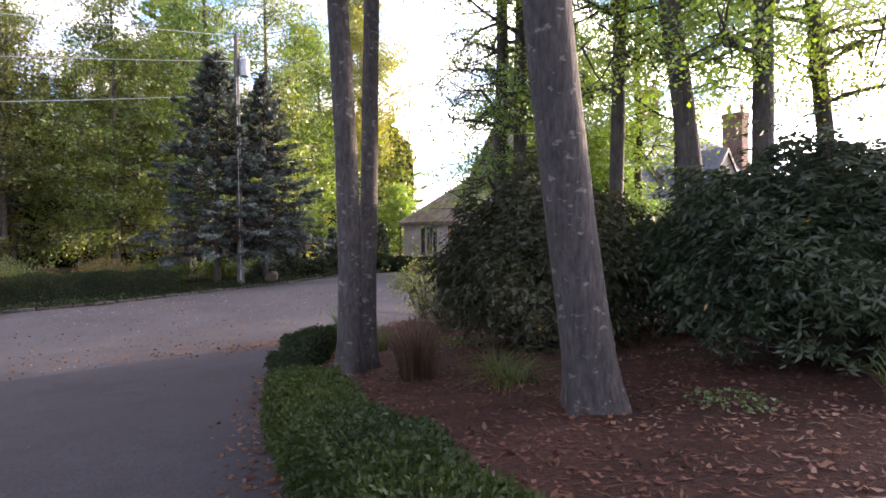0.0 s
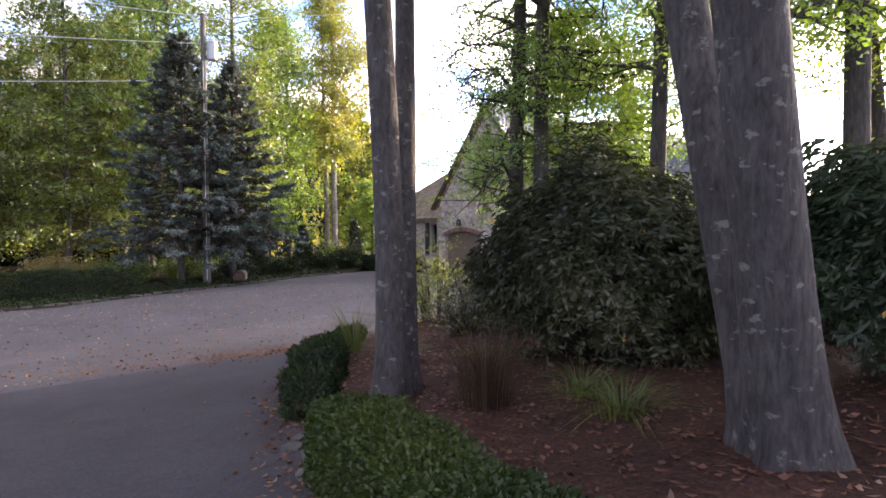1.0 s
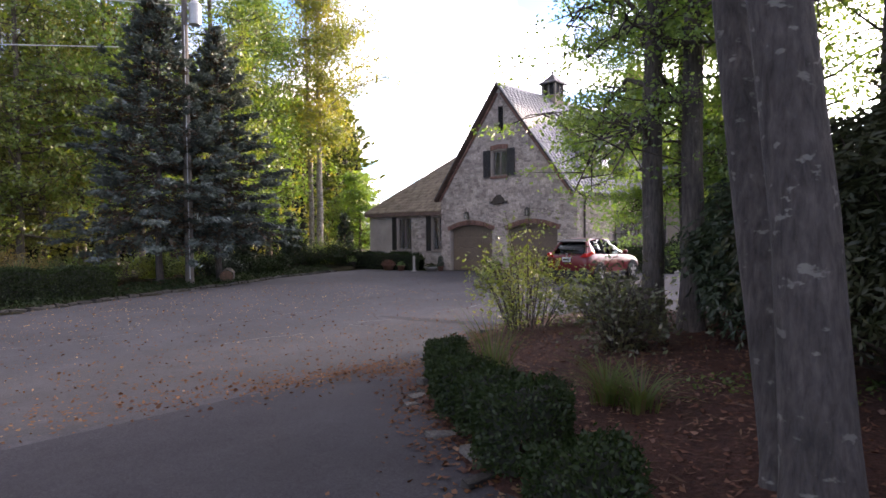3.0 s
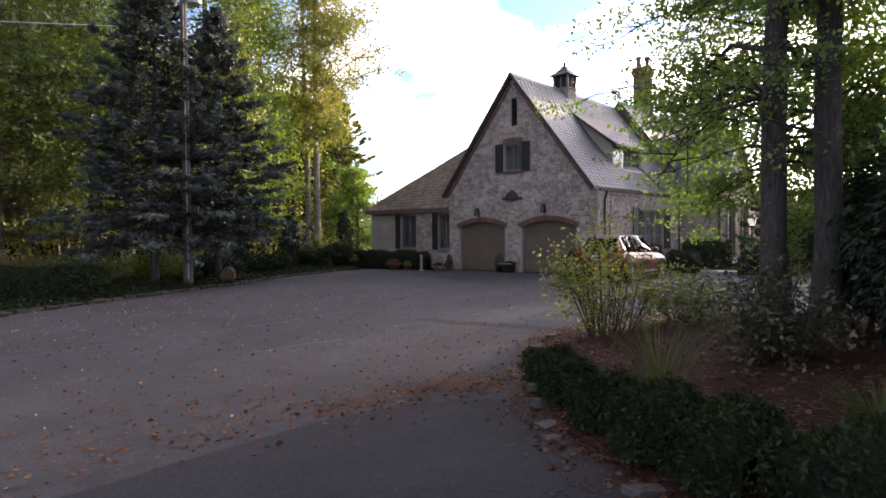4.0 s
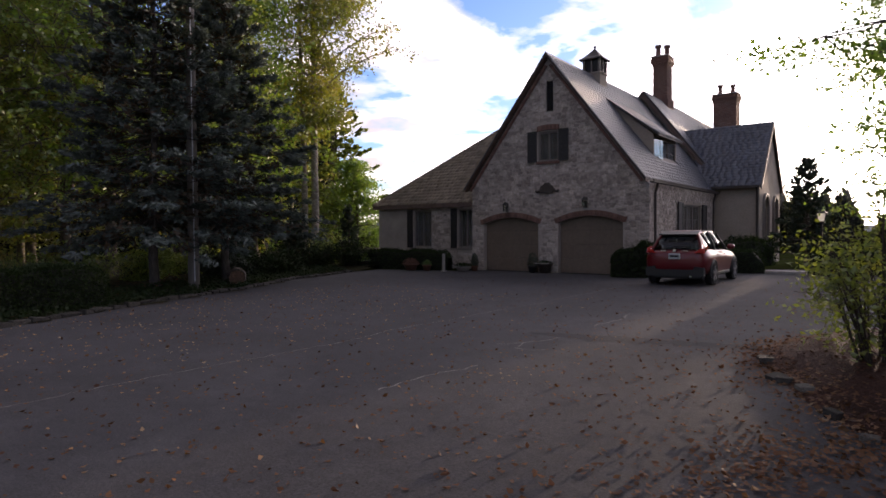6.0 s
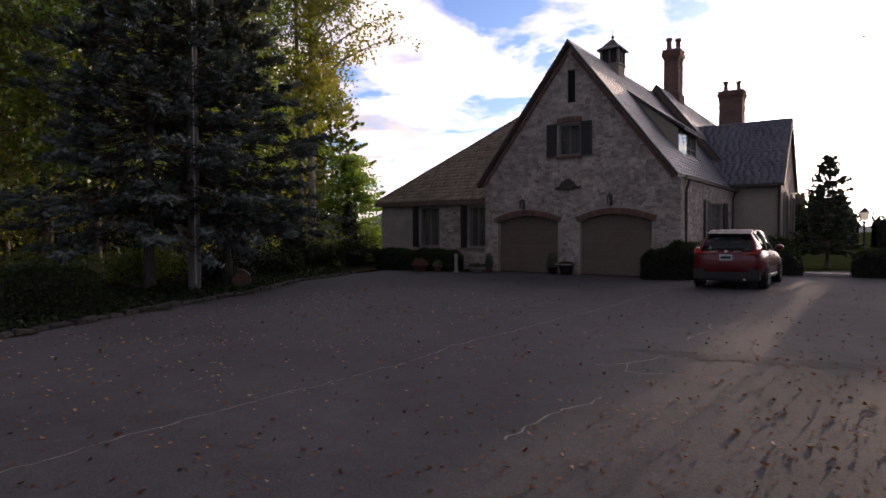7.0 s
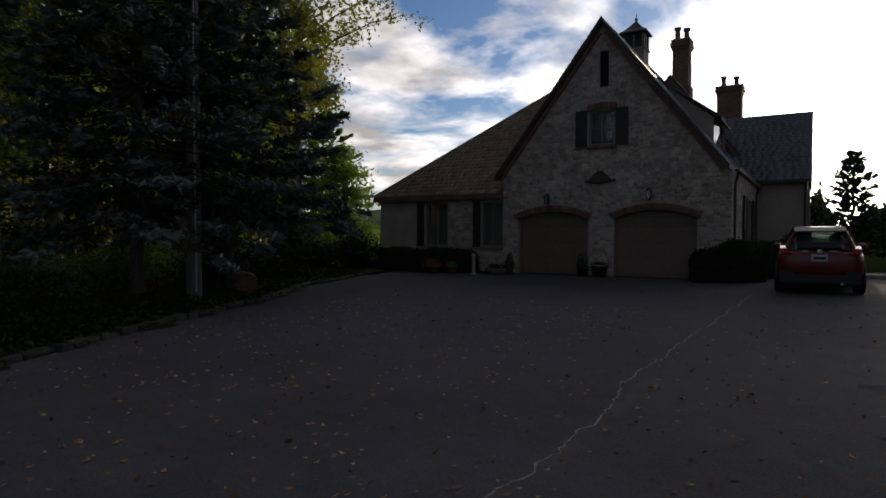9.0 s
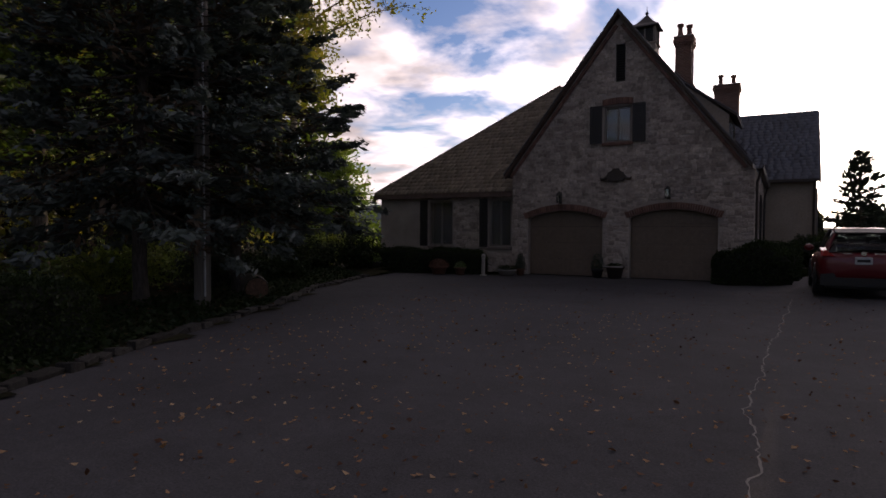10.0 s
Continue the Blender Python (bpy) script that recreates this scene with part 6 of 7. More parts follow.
def loft(bm, rings, close=True):
    """Faces between rings of equal length; the first and last are capped."""
    R = [[bm.verts.new(p) for p in r] for r in rings]
    n = len(R[0])
    for a, b in zip(R, R[1:]):
        for k in range(n if close else n - 1):
            bm.faces.new((a[k], a[(k + 1) % n], b[(k + 1) % n], b[k]))
    if close:
        bm.faces.new(R[0][::-1]), bm.faces.new(R[-1])
    bmesh.ops.recalc_face_normals(bm, faces=bm.faces)
    return bm


def car():
    """A small red crossover; its tail at y = 0, nose at y = 4.13, facing +y."""
    root = tagged(new("car"), "small red crossover car parked with its tail to the court", "car")
    # lower body: half widths and heights along the length
    st = [  # y, bottom, waist z, belt z, bottom w, waist w, belt w
        (0.00, 0.50, 0.66, 0.90, 0.66, 0.74, 0.66), (0.06, 0.36, 0.66, 0.97, 0.76, 0.83, 0.73), (0.25, 0.30, 0.68, 1.02, 0.83, 0.88, 0.78), (0.75, 0.28, 0.70, 1.05, 0.86, 0.89, 0.80),
        (1.30, 0.26, 0.66, 1.02, 0.84, 0.86, 0.79), (2.20, 0.25, 0.64, 0.99, 0.84, 0.86, 0.79), (2.90, 0.25, 0.66, 0.97, 0.85, 0.88, 0.78), (3.40, 0.27, 0.66, 0.94, 0.86, 0.88, 0.74),
        (3.85, 0.30, 0.62, 0.86, 0.82, 0.84, 0.66), (4.08, 0.36, 0.58, 0.76, 0.70, 0.74, 0.55), (4.13, 0.44, 0.56, 0.68, 0.6, 0.62, 0.5)]
    rings = []
    for y, b, w, t, wb, ww, wt in st:
        half = [(wb * 0.97, b), (wb, b + 0.06), (ww, w - 0.08), (ww, w + 0.05), ((ww + wt) / 2 + 0.03, (w + t) / 2 + 0.06), (wt, t), (wt * 0.6, t + 0.015)]
        rings.append([(x, y, z) for x, z in half] + [(-x, y, z) for x, z in half[::-1]])
    bm = loft(bmesh.new(), rings)
    body = part("body", bm, CAR_RED, root, smooth=True)
    m = body.modifiers.new("round", "SUBSURF")
    m.levels = m.render_levels = 1
    # greenhouse
    gs = [(0.16, 0.98, 1.02, 0.70, 0.69), (0.32, 0.99, 1.25, 0.74, 0.60), (0.48, 1.0, 1.46, 0.76, 0.51), (0.66, 1.0, 1.525, 0.77, 0.505), (1.3, 0.98, 1.57, 0.77, 0.55), (2.0, 0.96, 1.555, 0.77, 0.57), (2.35, 0.95, 1.48, 0.76, 0.56), (2.75, 0.95, 1.2, 0.74, 0.62), (3.1, 0.94, 0.98, 0.70, 0.68)]
    rings = []
    for y, b, t, wb, wt in gs:
        half = [(wb, b), ((wb + wt) / 2 + 0.015, (b + t) / 2), (wt, t - 0.04), (wt - 0.05, t), (wt * 0.5, t + 0.01)]
        rings.append([(x, y, z) for x, z in half] + [(-x, y, z) for x, z in half[::-1]])

    def cabin(name, spans, mat, label="", thick=0.02):
        """One skin of the cabin: spans are (first ring, last ring, columns)."""
        b2 = bmesh.new()
        seen = {}

        def vert(i, k):
            if (i, k) not in seen:
                seen[(i, k)] = b2.verts.new(rings[i][k])
            return seen[(i, k)]
        for i0, i1, cols in spans:
            for i in range(i0, i1):
                for k in cols:
                    b2.faces.new((vert(i, k), vert(i, k + 1), vert(i + 1, k + 1), vert(i + 1, k)))
        bmesh.ops.recalc_face_normals(b2, faces=b2.faces)
        bmesh.ops.solidify(b2, geom=b2.faces[:], thickness=thick)
        return part(name, b2, mat, root, label, smooth=True)
    cabin("roof", [(2, 6, (2, 3, 4, 5, 6)), (0, 3, (0, 1, 7, 8))], CAR_RED)
    cabin("rear_window", [(0, 2, (2, 3, 4, 5, 6))], CAR_GLASS, "sloping tinted rear window", 0.005)
    cabin("windscreen", [(6, 8, (2, 3, 4, 5, 6))], CAR_GLASS, "tinted windscreen", 0.005)
    for cols in ((0, 1), (7, 8)):
        cabin("side_window", [(3, 4, cols)], CAR_GLASS, "tinted rear side window", 0.005)
        cabin("side_window", [(4, 8, cols)], CAR_GLASS, "tinted front side window", 0.005)
    for s in (-1, 1):
        for nm, pts_, r_ in (("rear_pillar", [(s * 0.69, 0.18, 1.0), (s * 0.6, 0.33, 1.24), (s * 0.5, 0.49, 1.44)], 0.04), ("door_pillar", [(s * 0.775, 1.3, 0.98), (s * 0.67, 1.3, 1.28), (s * 0.55, 1.3, 1.53)], 0.035),
                             ("windscreen_pillar", [(s * 0.71, 3.05, 0.96), (s * 0.625, 2.74, 1.19), (s * 0.56, 2.36, 1.45)], 0.035)):
            pl = Soup()
            pl.tube(pts_, [r_] * 3, 8)
            pl.make(nm, CAR_RED if nm == "rear_pillar" else CAR_BLACK, root, smooth=True)
        for y in (1.05, 1.95):
            part("headrest", boxed(*sorted((s * 0.22, s * 0.48)), y - 0.05, y + 0.05, 1.12 if y < 1.5 else 1.16, 1.3 if y < 1.5 else 1.36, bevel=0.03), CAR_BLACK, root)
            part("seat_back", boxed(*sorted((s * 0.14, s * 0.56)), y - 0.07, y + 0.07, 0.98, 1.1 if y < 1.5 else 1.14, bevel=0.03), CAR_BLACK, root)

    def panel(name, pts, mat, label="", thick=0.012, parent=root):
        """A slightly proud plate through the points."""
        P = [Vector(p) for p in pts]
        nrm = (P[1] - P[0]).cross(P[2] - P[0]).normalized()
        b2 = bmesh.new()
        lo, hi = [b2.verts.new(p) for p in P], [b2.verts.new(p + nrm * thick) for p in P]
        b2.faces.new(lo[::-1]), b2.faces.new(hi)
        for k in range(len(P)):
            b2.faces.new((lo[k], lo[(k + 1) % len(P)], hi[(k + 1) % len(P)], hi[k]))
        bmesh.ops.recalc_face_normals(b2, faces=b2.faces)
        return part(name, b2, mat, parent, label)
    panel("wiper", [(-0.05, 0.145, 1.075), (0.42, 0.16, 1.10), (0.42, 0.165, 1.115), (-0.05, 0.15, 1.09)], CAR_BLACK)
    bm = bmesh.new()
    prism(bm, [(0.26, 1.465), (0.66, 1.555), (0.66, 1.52), (0.27, 1.44)], 0, -0.52, 0.52)
    part("spoiler", bm, CAR_BLACK, root, "dark roof spoiler")
    for s in (-1, 1):
        # tail lamp, a bent boomerang on the shoulder
        bm = bmesh.new()
        prism(bm, [(0.02, 0.93), (0.06, 1.06), (0.34, 1.12), (0.62, 1.08), (0.36, 1.03), (0.16, 0.95)], 0, s * 0.68, s * 0.80)
        part("tail_lamp", bm, LAMP_RED, root, "red boomerang tail lamp")
        bm = bmesh.new()
        prism(bm, [(s * 0.52, 0.93), (s * 0.77, 0.95), (s * 0.74, 1.07), (s * 0.70, 1.07)], 1, 0.0, 0.12)
        part("tail_lamp", bm, LAMP_RED, root)
        bm = bmesh.new()
        bmesh.ops.create_uvsphere(bm, u_segments=14, v_segments=8, radius=0.13, matrix=Matrix.Translation((s * 0.95, 2.5, 1.07)) @ Matrix.Diagonal((0.9, 0.55, 0.65, 1)))
        part("mirror", bm, CAR_RED, root, "door mirror", smooth=True)
        for y in (1.3, 2.15):
            part("door_handle", boxed(*sorted((s * 0.855, s * 0.885)), y - 0.09, y + 0.09, 0.86, 0.885, bevel=0.006), CAR_RED, root)
        part("sill_trim", boxed(*sorted((s * 0.80, s * 0.885)), 1.05, 2.75, 0.27, 0.36, bevel=0.012), CAR_BLACK, root)
        part("roof_rail", boxed(*sorted((s * 0.50, s * 0.53)), 0.85, 2.0, 1.545, 1.568, bevel=0.006), CAR_BLACK, root)
        part("reflector", boxed(*sorted((s * 0.6, s * 0.74)), -0.015, 0.02, 0.47, 0.51), LAMP_RED, root)
    bm = bmesh.new()
    prism(bm, [(-0.80, 0.27), (0.80, 0.27), (0.80, 0.52), (0.55, 0.56), (0.5, 0.46), (-0.5, 0.46), (-0.55, 0.56), (-0.80, 0.52)], 1, -0.03, 0.2)
    part("bumper", bm, CAR_BLACK, root, "black plastic lower bumper")
    plate = part("number_plate", boxed(-0.16, 0.16, -0.03, 0.04, 0.76, 0.92, bevel=0.008), PLATE, root, "pale number plate with a plain bar")
    part("plate_bar", boxed(-0.12, 0.12, -0.036, -0.029, 0.81, 0.87), CAR_BLACK, plate)
    bm = bmesh.new()
    bmesh.ops.create_cone(bm, cap_ends=True, segments=16, radius1=0.06, radius2=0.05, depth=0.03, matrix=Matrix.Translation((0, -0.0, 1.0)) @ Matrix.Rotation(radians(90), 4, "X"))
    part("badge", bm, CHROME, root)
    for x in (-0.3, 0.28):
        part("badge", boxed(x - 0.09, x + 0.09, -0.005, 0.03, 0.985, 1.01), CHROME, root)
    bm = bmesh.new()
    bmesh.ops.create_cone(bm, cap_ends=True, segments=12, radius1=0.035, radius2=0.035, depth=0.2, matrix=Matrix.Translation((0.45, 0.05, 0.27)) @ Matrix.Rotation(radians(90), 4, "X"))
    part("exhaust", bm, CHROME, root)
    part("underbody", boxed(-0.7, 0.7, 0.2, 3.9, 0.2, 0.34), CAR_BLACK, root)
    for s in (-1, 1):
        for y in (0.78, 3.3):
            w = Soup()
            prof = [(0.19, 0.20), (0.22, 0.30), (0.21, 0.325), (0.10, 0.335), (-0.0, 0.325), (-0.02, 0.30), (0.0, 0.21)]
            n = 28
            V = []
            for a_ in range(n):
                c, sn = math.cos(2 * math.pi * a_ / n), math.sin(2 * math.pi * a_ / n)
                V += [(s * (0.70 + px), y + r * c, 0.335 + r * sn) for px, r in prof]
            k = len(prof)
            F = [(a_ * k + j, a_ * k + j + 1, ((a_ + 1) % n) * k + j + 1, ((a_ + 1) % n) * k + j) for a_ in range(n) for j in range(k - 1)]
            w.add(V, F)
            tyre = w.make("wheel", TYRE, root, "black tyre on a five-spoke alloy rim", smooth=True)
            bm = bmesh.new()
            bmesh.ops.create_cone(bm, cap_ends=True, segments=28, radius1=0.215, radius2=0.215, depth=0.05, matrix=Matrix.Translation((s * 0.865, y, 0.335)) @ Matrix.Rotation(radians(90), 4, "Y"))
            part("brake_disc", bm, CAR_BLACK, tyre)
            bm = bmesh.new()
            for j in range(5):
                a_ = 2 * math.pi * j / 5 + 0.3
                d = Vector((0, math.cos(a_), math.sin(a_)))
                t_ = Vector((0, -math.sin(a_), math.cos(a_)))
                c = Vector((s * 0.895, y, 0.335))
                q = [c + t_ * 0.035, c - t_ * 0.035, c + d * 0.22 - t_ * 0.05, c + d * 0.22 + t_ * 0.05]
                lo, hi = [bm.verts.new(p) for p in q], [bm.verts.new(p + Vector((s * 0.02, 0, 0))) for p in q]
                bm.faces.new(lo), bm.faces.new(hi[::-1])
                for e_ in range(4):
                    bm.faces.new((lo[e_], hi[e_], hi[(e_ + 1) % 4], lo[(e_ + 1) % 4]))
            bmesh.ops.recalc_face_normals(bm, faces=bm.faces)
            part("rim", bm, ALLOY, tyre)
            # black arch trim round the wheel
            ar = Soup()
            pts = [(s * 0.872, y + 0.385 * math.cos(a_), 0.335 + 0.385 * math.sin(a_)) for a_ in np.linspace(-0.15, math.pi + 0.15, 15)]
            ar.tube(pts, [0.035] * 15, 6)
            ar.make("wheel_arch", CAR_BLACK, root)
            # flat black disc on the flank stands in for the shaded wheel well
            bm = bmesh.new()
            bmesh.ops.create_cone(bm, cap_ends=True, segments=24, radius1=0.375, radius2=0.375, depth=0.012, matrix=Matrix.Translation((s * 0.886, y, 0.345)) @ Matrix.Rotation(radians(90), 4, "Y"))
            part("wheel_well", bm, CAR_BLACK, root)
    return root


the_car = car()
the_car.matrix_world = pose(-16.66, 19.6, float(ground_z(-16.7, 21.5)) + 0.002, 0, 0, 0)


# ---- small things about the house ----
def lantern(x, z):
    root = tagged(new("wall_lantern"), "black iron wall lantern over the garage door", "lantern", "garage lanterns")
    root.location = (x, FRONT - 0.02, z)
    bm = bmesh.new()
    box(bm, -0.05, 0.05, -0.02, 0.0, -0.05, 0.35, bevel=0.008)
    box(bm, -0.012, 0.012, -0.16, -0.02, 0.26, 0.285)
    part("bracket", bm, SHUTTER, root)
    bm = bmesh.new()
    for sx in (-1, 1):
        for sy in (-1, 1):
            prism(bm, [(sx * 0.07 - 0.008, -0.16 + sy * 0.07 - 0.008), (sx * 0.07 + 0.008, -0.16 + sy * 0.07 - 0.008), (sx * 0.07 + 0.008, -0.16 + sy * 0.07 + 0.008), (sx * 0.07 - 0.008, -0.16 + sy * 0.07 + 0.008)], 2, 0.0, 0.24)
    box(bm, -0.085, 0.085, -0.245, -0.075, -0.02, 0.0)
    bmesh.ops.create_cone(bm, cap_ends=True, segments=4, radius1=0.15, radius2=0.02, depth=0.14, matrix=Matrix.Translation((0, -0.16, 0.31)) @ Matrix.Rotation(radians(45), 4, "Z"))
    part("cage", bm, SHUTTER, root)
    part("glass", boxed(-0.06, 0.06, -0.22, -0.1, 0.005, 0.235), PANE, root, "clear lantern glass")


lantern(-25.15, 2.62)
lantern(-21.5, 2.70)


def cartouche():
    """Cast ornament with swags above the doors."""
    root = tagged(new("wall_ornament"), "dark cast ornament with side swags on the gable", "ornament")
    root.location = (-23.2, FRONT - 0.03, 3.3)
    bm = bmesh.new()
    prism(bm, [(-0.24, 0), (0.24, 0), (0.3, 0.1), (0.27, 0.28), (0.12, 0.36), (0.1, 0.42), (-0.1, 0.42), (-0.12, 0.36), (-0.27, 0.28), (-0.3, 0.1)], 1, -0.1, 0.03)
    part("shield", bm, DARK_TRIM, root)
    for s in (-1, 1):
        sp2 = Soup()
        sp2.tube([(s * 0.24, -0.04, 0.22), (s * 0.36, -0.05, 0.08), (s * 0.48, -0.05, 0.06), (s * 0.53, -0.04, 0.13)], [0.05, 0.055, 0.05, 0.03], 8)
        sp2.make("swag", DARK_TRIM, root)


cartouche()


def lamp_post(x, y):
    """A dark post with a glazed lantern."""
    root = tagged(new("lamp_post"), "dark garden lamp post with a clear glazed lantern behind the hedge", "lamp post")
    root.location = (x, y, float(ground_z(x, y)))
    s2 = Soup()
    s2.tube([(0, 0, 0), (0, 0, 0.12), (0, 0, 0.16), (0, 0, 1.72), (0, 0, 1.76), (0, 0, 1.8)], [0.07, 0.07, 0.035, 0.03, 0.05, 0.07], 12)
    s2.make("post", SHUTTER, root, smooth=True)
    lamp_head = part("lantern", boxed(-0.1, 0.1, -0.1, 0.1, 1.8, 1.83), SHUTTER, root)
    for sx in (-1, 1):
        for sy in (-1, 1):
            s3 = Soup()
            s3.tube([(sx * 0.09, sy * 0.09, 1.83), (sx * 0.14, sy * 0.14, 2.12)], [0.009, 0.009], 5)
            s3.make("cage_bar", SHUTTER, lamp_head)
    bm = bmesh.new()
    bmesh.ops.create_cone(bm, cap_ends=True, segments=4, radius1=0.235, radius2=0.03, depth=0.16, matrix=Matrix.Translation((0, 0, 2.2)) @ Matrix.Rotation(radians(45), 4, "Z"))
    part("cap", bm, SHUTTER, lamp_head)
    bm = bmesh.new()
    bmesh.ops.create_cone(bm, cap_ends=True, segments=4, radius1=0.115, radius2=0.185, depth=0.27, matrix=Matrix.Translation((0, 0, 1.98)) @ Matrix.Rotation(radians(45), 4, "Z"))
    part("glass", bm, FROSTED, lamp_head, "pale frosted lantern glass")


FROSTED, _nt, _bs = nodes_of("frosted_lantern_glass")
_tr = _nt.nodes.new("ShaderNodeBsdfTranslucent")
_tr.inputs[0].default_value = (0.92, 0.92, 0.9, 1)
link(_nt, _tr.outputs[0], _nt.nodes["Material Output"].inputs[0])
lamp_post(-13.77, 26.75)


def pot(x, y, r, h, mat, label, pmat, leaves=500, zb=0.0, ph=0.4):
    root = tagged(new("plant_pot"), label, "potted plant")
    root.location = (x, y, zb)
    s = Soup()
    s.tube([(0, 0, 0), (0, 0, 0.02), (0, 0, h * 0.8), (0, 0, h * 0.82), (0, 0, h), (0, 0, h), (0, 0, h * 0.85)], [r * 0.02, r * 0.7, r * 0.95, r * 1.05, r * 1.08, r * 0.92, r * 0.85], 18)
    s.make("pot", pmat, root, smooth=False)
    part("soil", boxed(-r * 0.6, r * 0.6, -r * 0.6, r * 0.6, h * 0.8, h * 0.88), MULCH, root)
    rng_ = np.random.default_rng(int(abs(x * 31)))
    d = rng_.normal(size=(leaves, 3))
    d /= np.linalg.norm(d, axis=1)[:, None]
    d[:, 2] = np.abs(d[:, 2])
    pts = d * (rng_.random((leaves, 1)) ** 0.4) * (r * 1.2, r * 1.2, ph) + (0, 0, h * 0.9)
    V, F = leaf_quads(rng_, pts, 0.07, 0.035)
    raw("foliage", V, F, mat, root)
    return root


TERRACOTTA = surface("terracotta", (0.12, 0.055, 0.036), (0.18, 0.088, 0.058), 14, 0.85, 0.2, 60, 0.2, 3)
PALE_STONE = surface("pale_cast_stone", (0.24, 0.225, 0.205), (0.34, 0.32, 0.295), 14, 0.85, 0.3, 60, 0.2, 3)
MUM = leafy("bronze_mums", [(0.1, 0.04, 0.03), (0.18, 0.1, 0.07)], 0.2, 0.03)
pot(-31.8, 22.2, 0.3, 0.42, LEAF_GREEN, "stone pot with a bushy green plant", KERB)
pot(-29.1, 22.55, 0.32, 0.3, MUM, "terracotta bowl of bronze chrysanthemums", TERRACOTTA, 700, ph=0.3)
pot(-28.3, 22.7, 0.2, 0.28, FERN, "small pot of green leaves", TERRACOTTA, 300, ph=0.25)
pot(-26.75, 23.3, 0.34, 0.22, HEDGE_DARK, "low pale stone bowl planter", PALE_STONE, 300, ph=0.2)
pot(-26.35, 23.6, 0.16, 0.25, NEEDLE_DARK, "pot with a small dark pointed evergreen", TERRACOTTA, 500, ph=0.6)
pot(-23.7, 24.0, 0.2, 0.3, NEEDLE_DARK, "dark pot with a spiky dark plant", SHUTTER, 420, ph=0.6)
pot(-23.1, 23.95, 0.3, 0.42, HEDGE_DARK, "barrel planter with a pale rim", DARK_TRIM, 300, ph=0.15)
part("rim", boxed(-0.33, 0.33, -0.33, -0.28, 0.40, 0.44), PALE_STONE, bpy.data.objects["plant_pot.006"], "pale rim board")
bm = bmesh.new()
bmesh.ops.create_cone(bm, cap_ends=True, segments=12, radius1=0.07, radius2=0.06, depth=0.62, matrix=Matrix.Translation((0, 0, 0.33)))
box(bm, -0.1, 0.1, -0.1, 0.1, 0, 0.05, bevel=0.01)
bmesh.ops.create_uvsphere(bm, u_segments=12, v_segments=8, radius=0.08, matrix=Matrix.Translation((0, 0, 0.7)))
post = part("garden_post", bm, PALE_STONE)
post.location = (-27.4, 22.75, 0)
tagged(post, "pale slender stone garden post by the hedge", "garden post")

step_stone = part("garden_step", boxed(-0.62, 0.62, -0.3, 0.3, 0.0, 0.11, bevel=0.015), PALE_STONE)
step_stone.location = (-14.78, 26.2, float(ground_z(-14.78, 26.2)))
tagged(step_stone, "low pale stone step in the hedge opening", "step")

# ---- along the court's left edge ----
LOG_END = surface("sawn_log_end", (0.07, 0.04, 0.028), (0.16, 0.095, 0.06), 22, 0.9, 0.4, 60, 0.35, 6)
root = tagged(new("tree_stump"), "cut log with a reddish brown sawn face beside the court", "log")
root.location = (-28.35, 13.25, float(verge_z(-28.35, 13.25)))
sp = Soup()
rr = np.random.default_rng(3)
V, F = tube([(0, -0.1, 0.24), (-0.3, 0.1, 0.26), (-0.75, 0.35, 0.27)], [0.27, 0.29, 0.28], 16)
V = np.array(V) + rr.normal(size=(len(V), 3)) * 0.015
sp.add(V, F)
sp.make("log", BARK_FAR, root)
bm = bmesh.new()
bmesh.ops.create_cone(bm, cap_ends=True, segments=16, radius1=0.25, radius2=0.25, depth=0.02, matrix=Matrix.Translation((0.01, -0.105, 0.24)) @ Matrix.Rotation(radians(-31), 4, "Z") @ Matrix.Rotation(radians(90), 4, "Y"))
part("sawn_face", bm, LOG_END, root, "weathered reddish brown sawn face")

kerb_root = tagged(new("kerb"), "low line of flat edging stones along the court", "kerb", kind="structure")
meshes = []
rk = np.random.default_rng(17)
for v in range(5):
    bm = boxed(-0.5, 0.5, -0.5, 0.5, -0.5, 0.5)
    for vv in bm.verts:
        vv.co += Vector(rk.normal(size=3) * 0.07)
    bmesh.ops.bevel(bm, geom=bm.edges[:], offset=0.08, segments=1, affect="EDGES")
    me = bpy.data.meshes.new("edging_stone")
    bm.to_mesh(me)
    bm.free()
    me.materials.append(KERB)
    meshes.append(me)
pale_meshes = [me.copy() for me in meshes]
for me in pale_meshes:
    me.materials[0] = EDGE_STONE


def stone_at(name, x, y, z, sx, sy, sz, ang, parent, kinds=meshes):
    ob = new(name, kinds[rk.integers(0, 5)])
    ob.parent = parent
    ob.matrix_basis = pose(x, y, z, rk.normal() * 4, rk.normal() * 4, ang) @ Matrix.Diagonal((sx, sy, sz, 1))
    return ob


P = np.array(LEFT_EDGE, float)
cum = np.concatenate([[0], np.cumsum(np.linalg.norm(P[1:] - P[:-1], axis=1))])
s = 6.0
while s < cum[-1]:
    L = rk.uniform(0.22, 0.5)
    x, y = np.interp(s + L / 2, cum, P[:, 0]), np.interp(s + L / 2, cum, P[:, 1])
    x2, y2 = np.interp(s + L, cum, P[:, 0]), np.interp(s + L, cum, P[:, 1])
    stone_at("edging_stone", x - 0.08 + rk.normal() * 0.03, y, 0.02, L, rk.uniform(0.14, 0.24), rk.uniform(0.1, 0.17), math.degrees(math.atan2(y2 - y, x2 - x)), kerb_root)
    s += L + 0.03
edge_root = tagged(new("bed_edging"), "uneven flat stones edging the mulch bed", "edging", kind="structure")
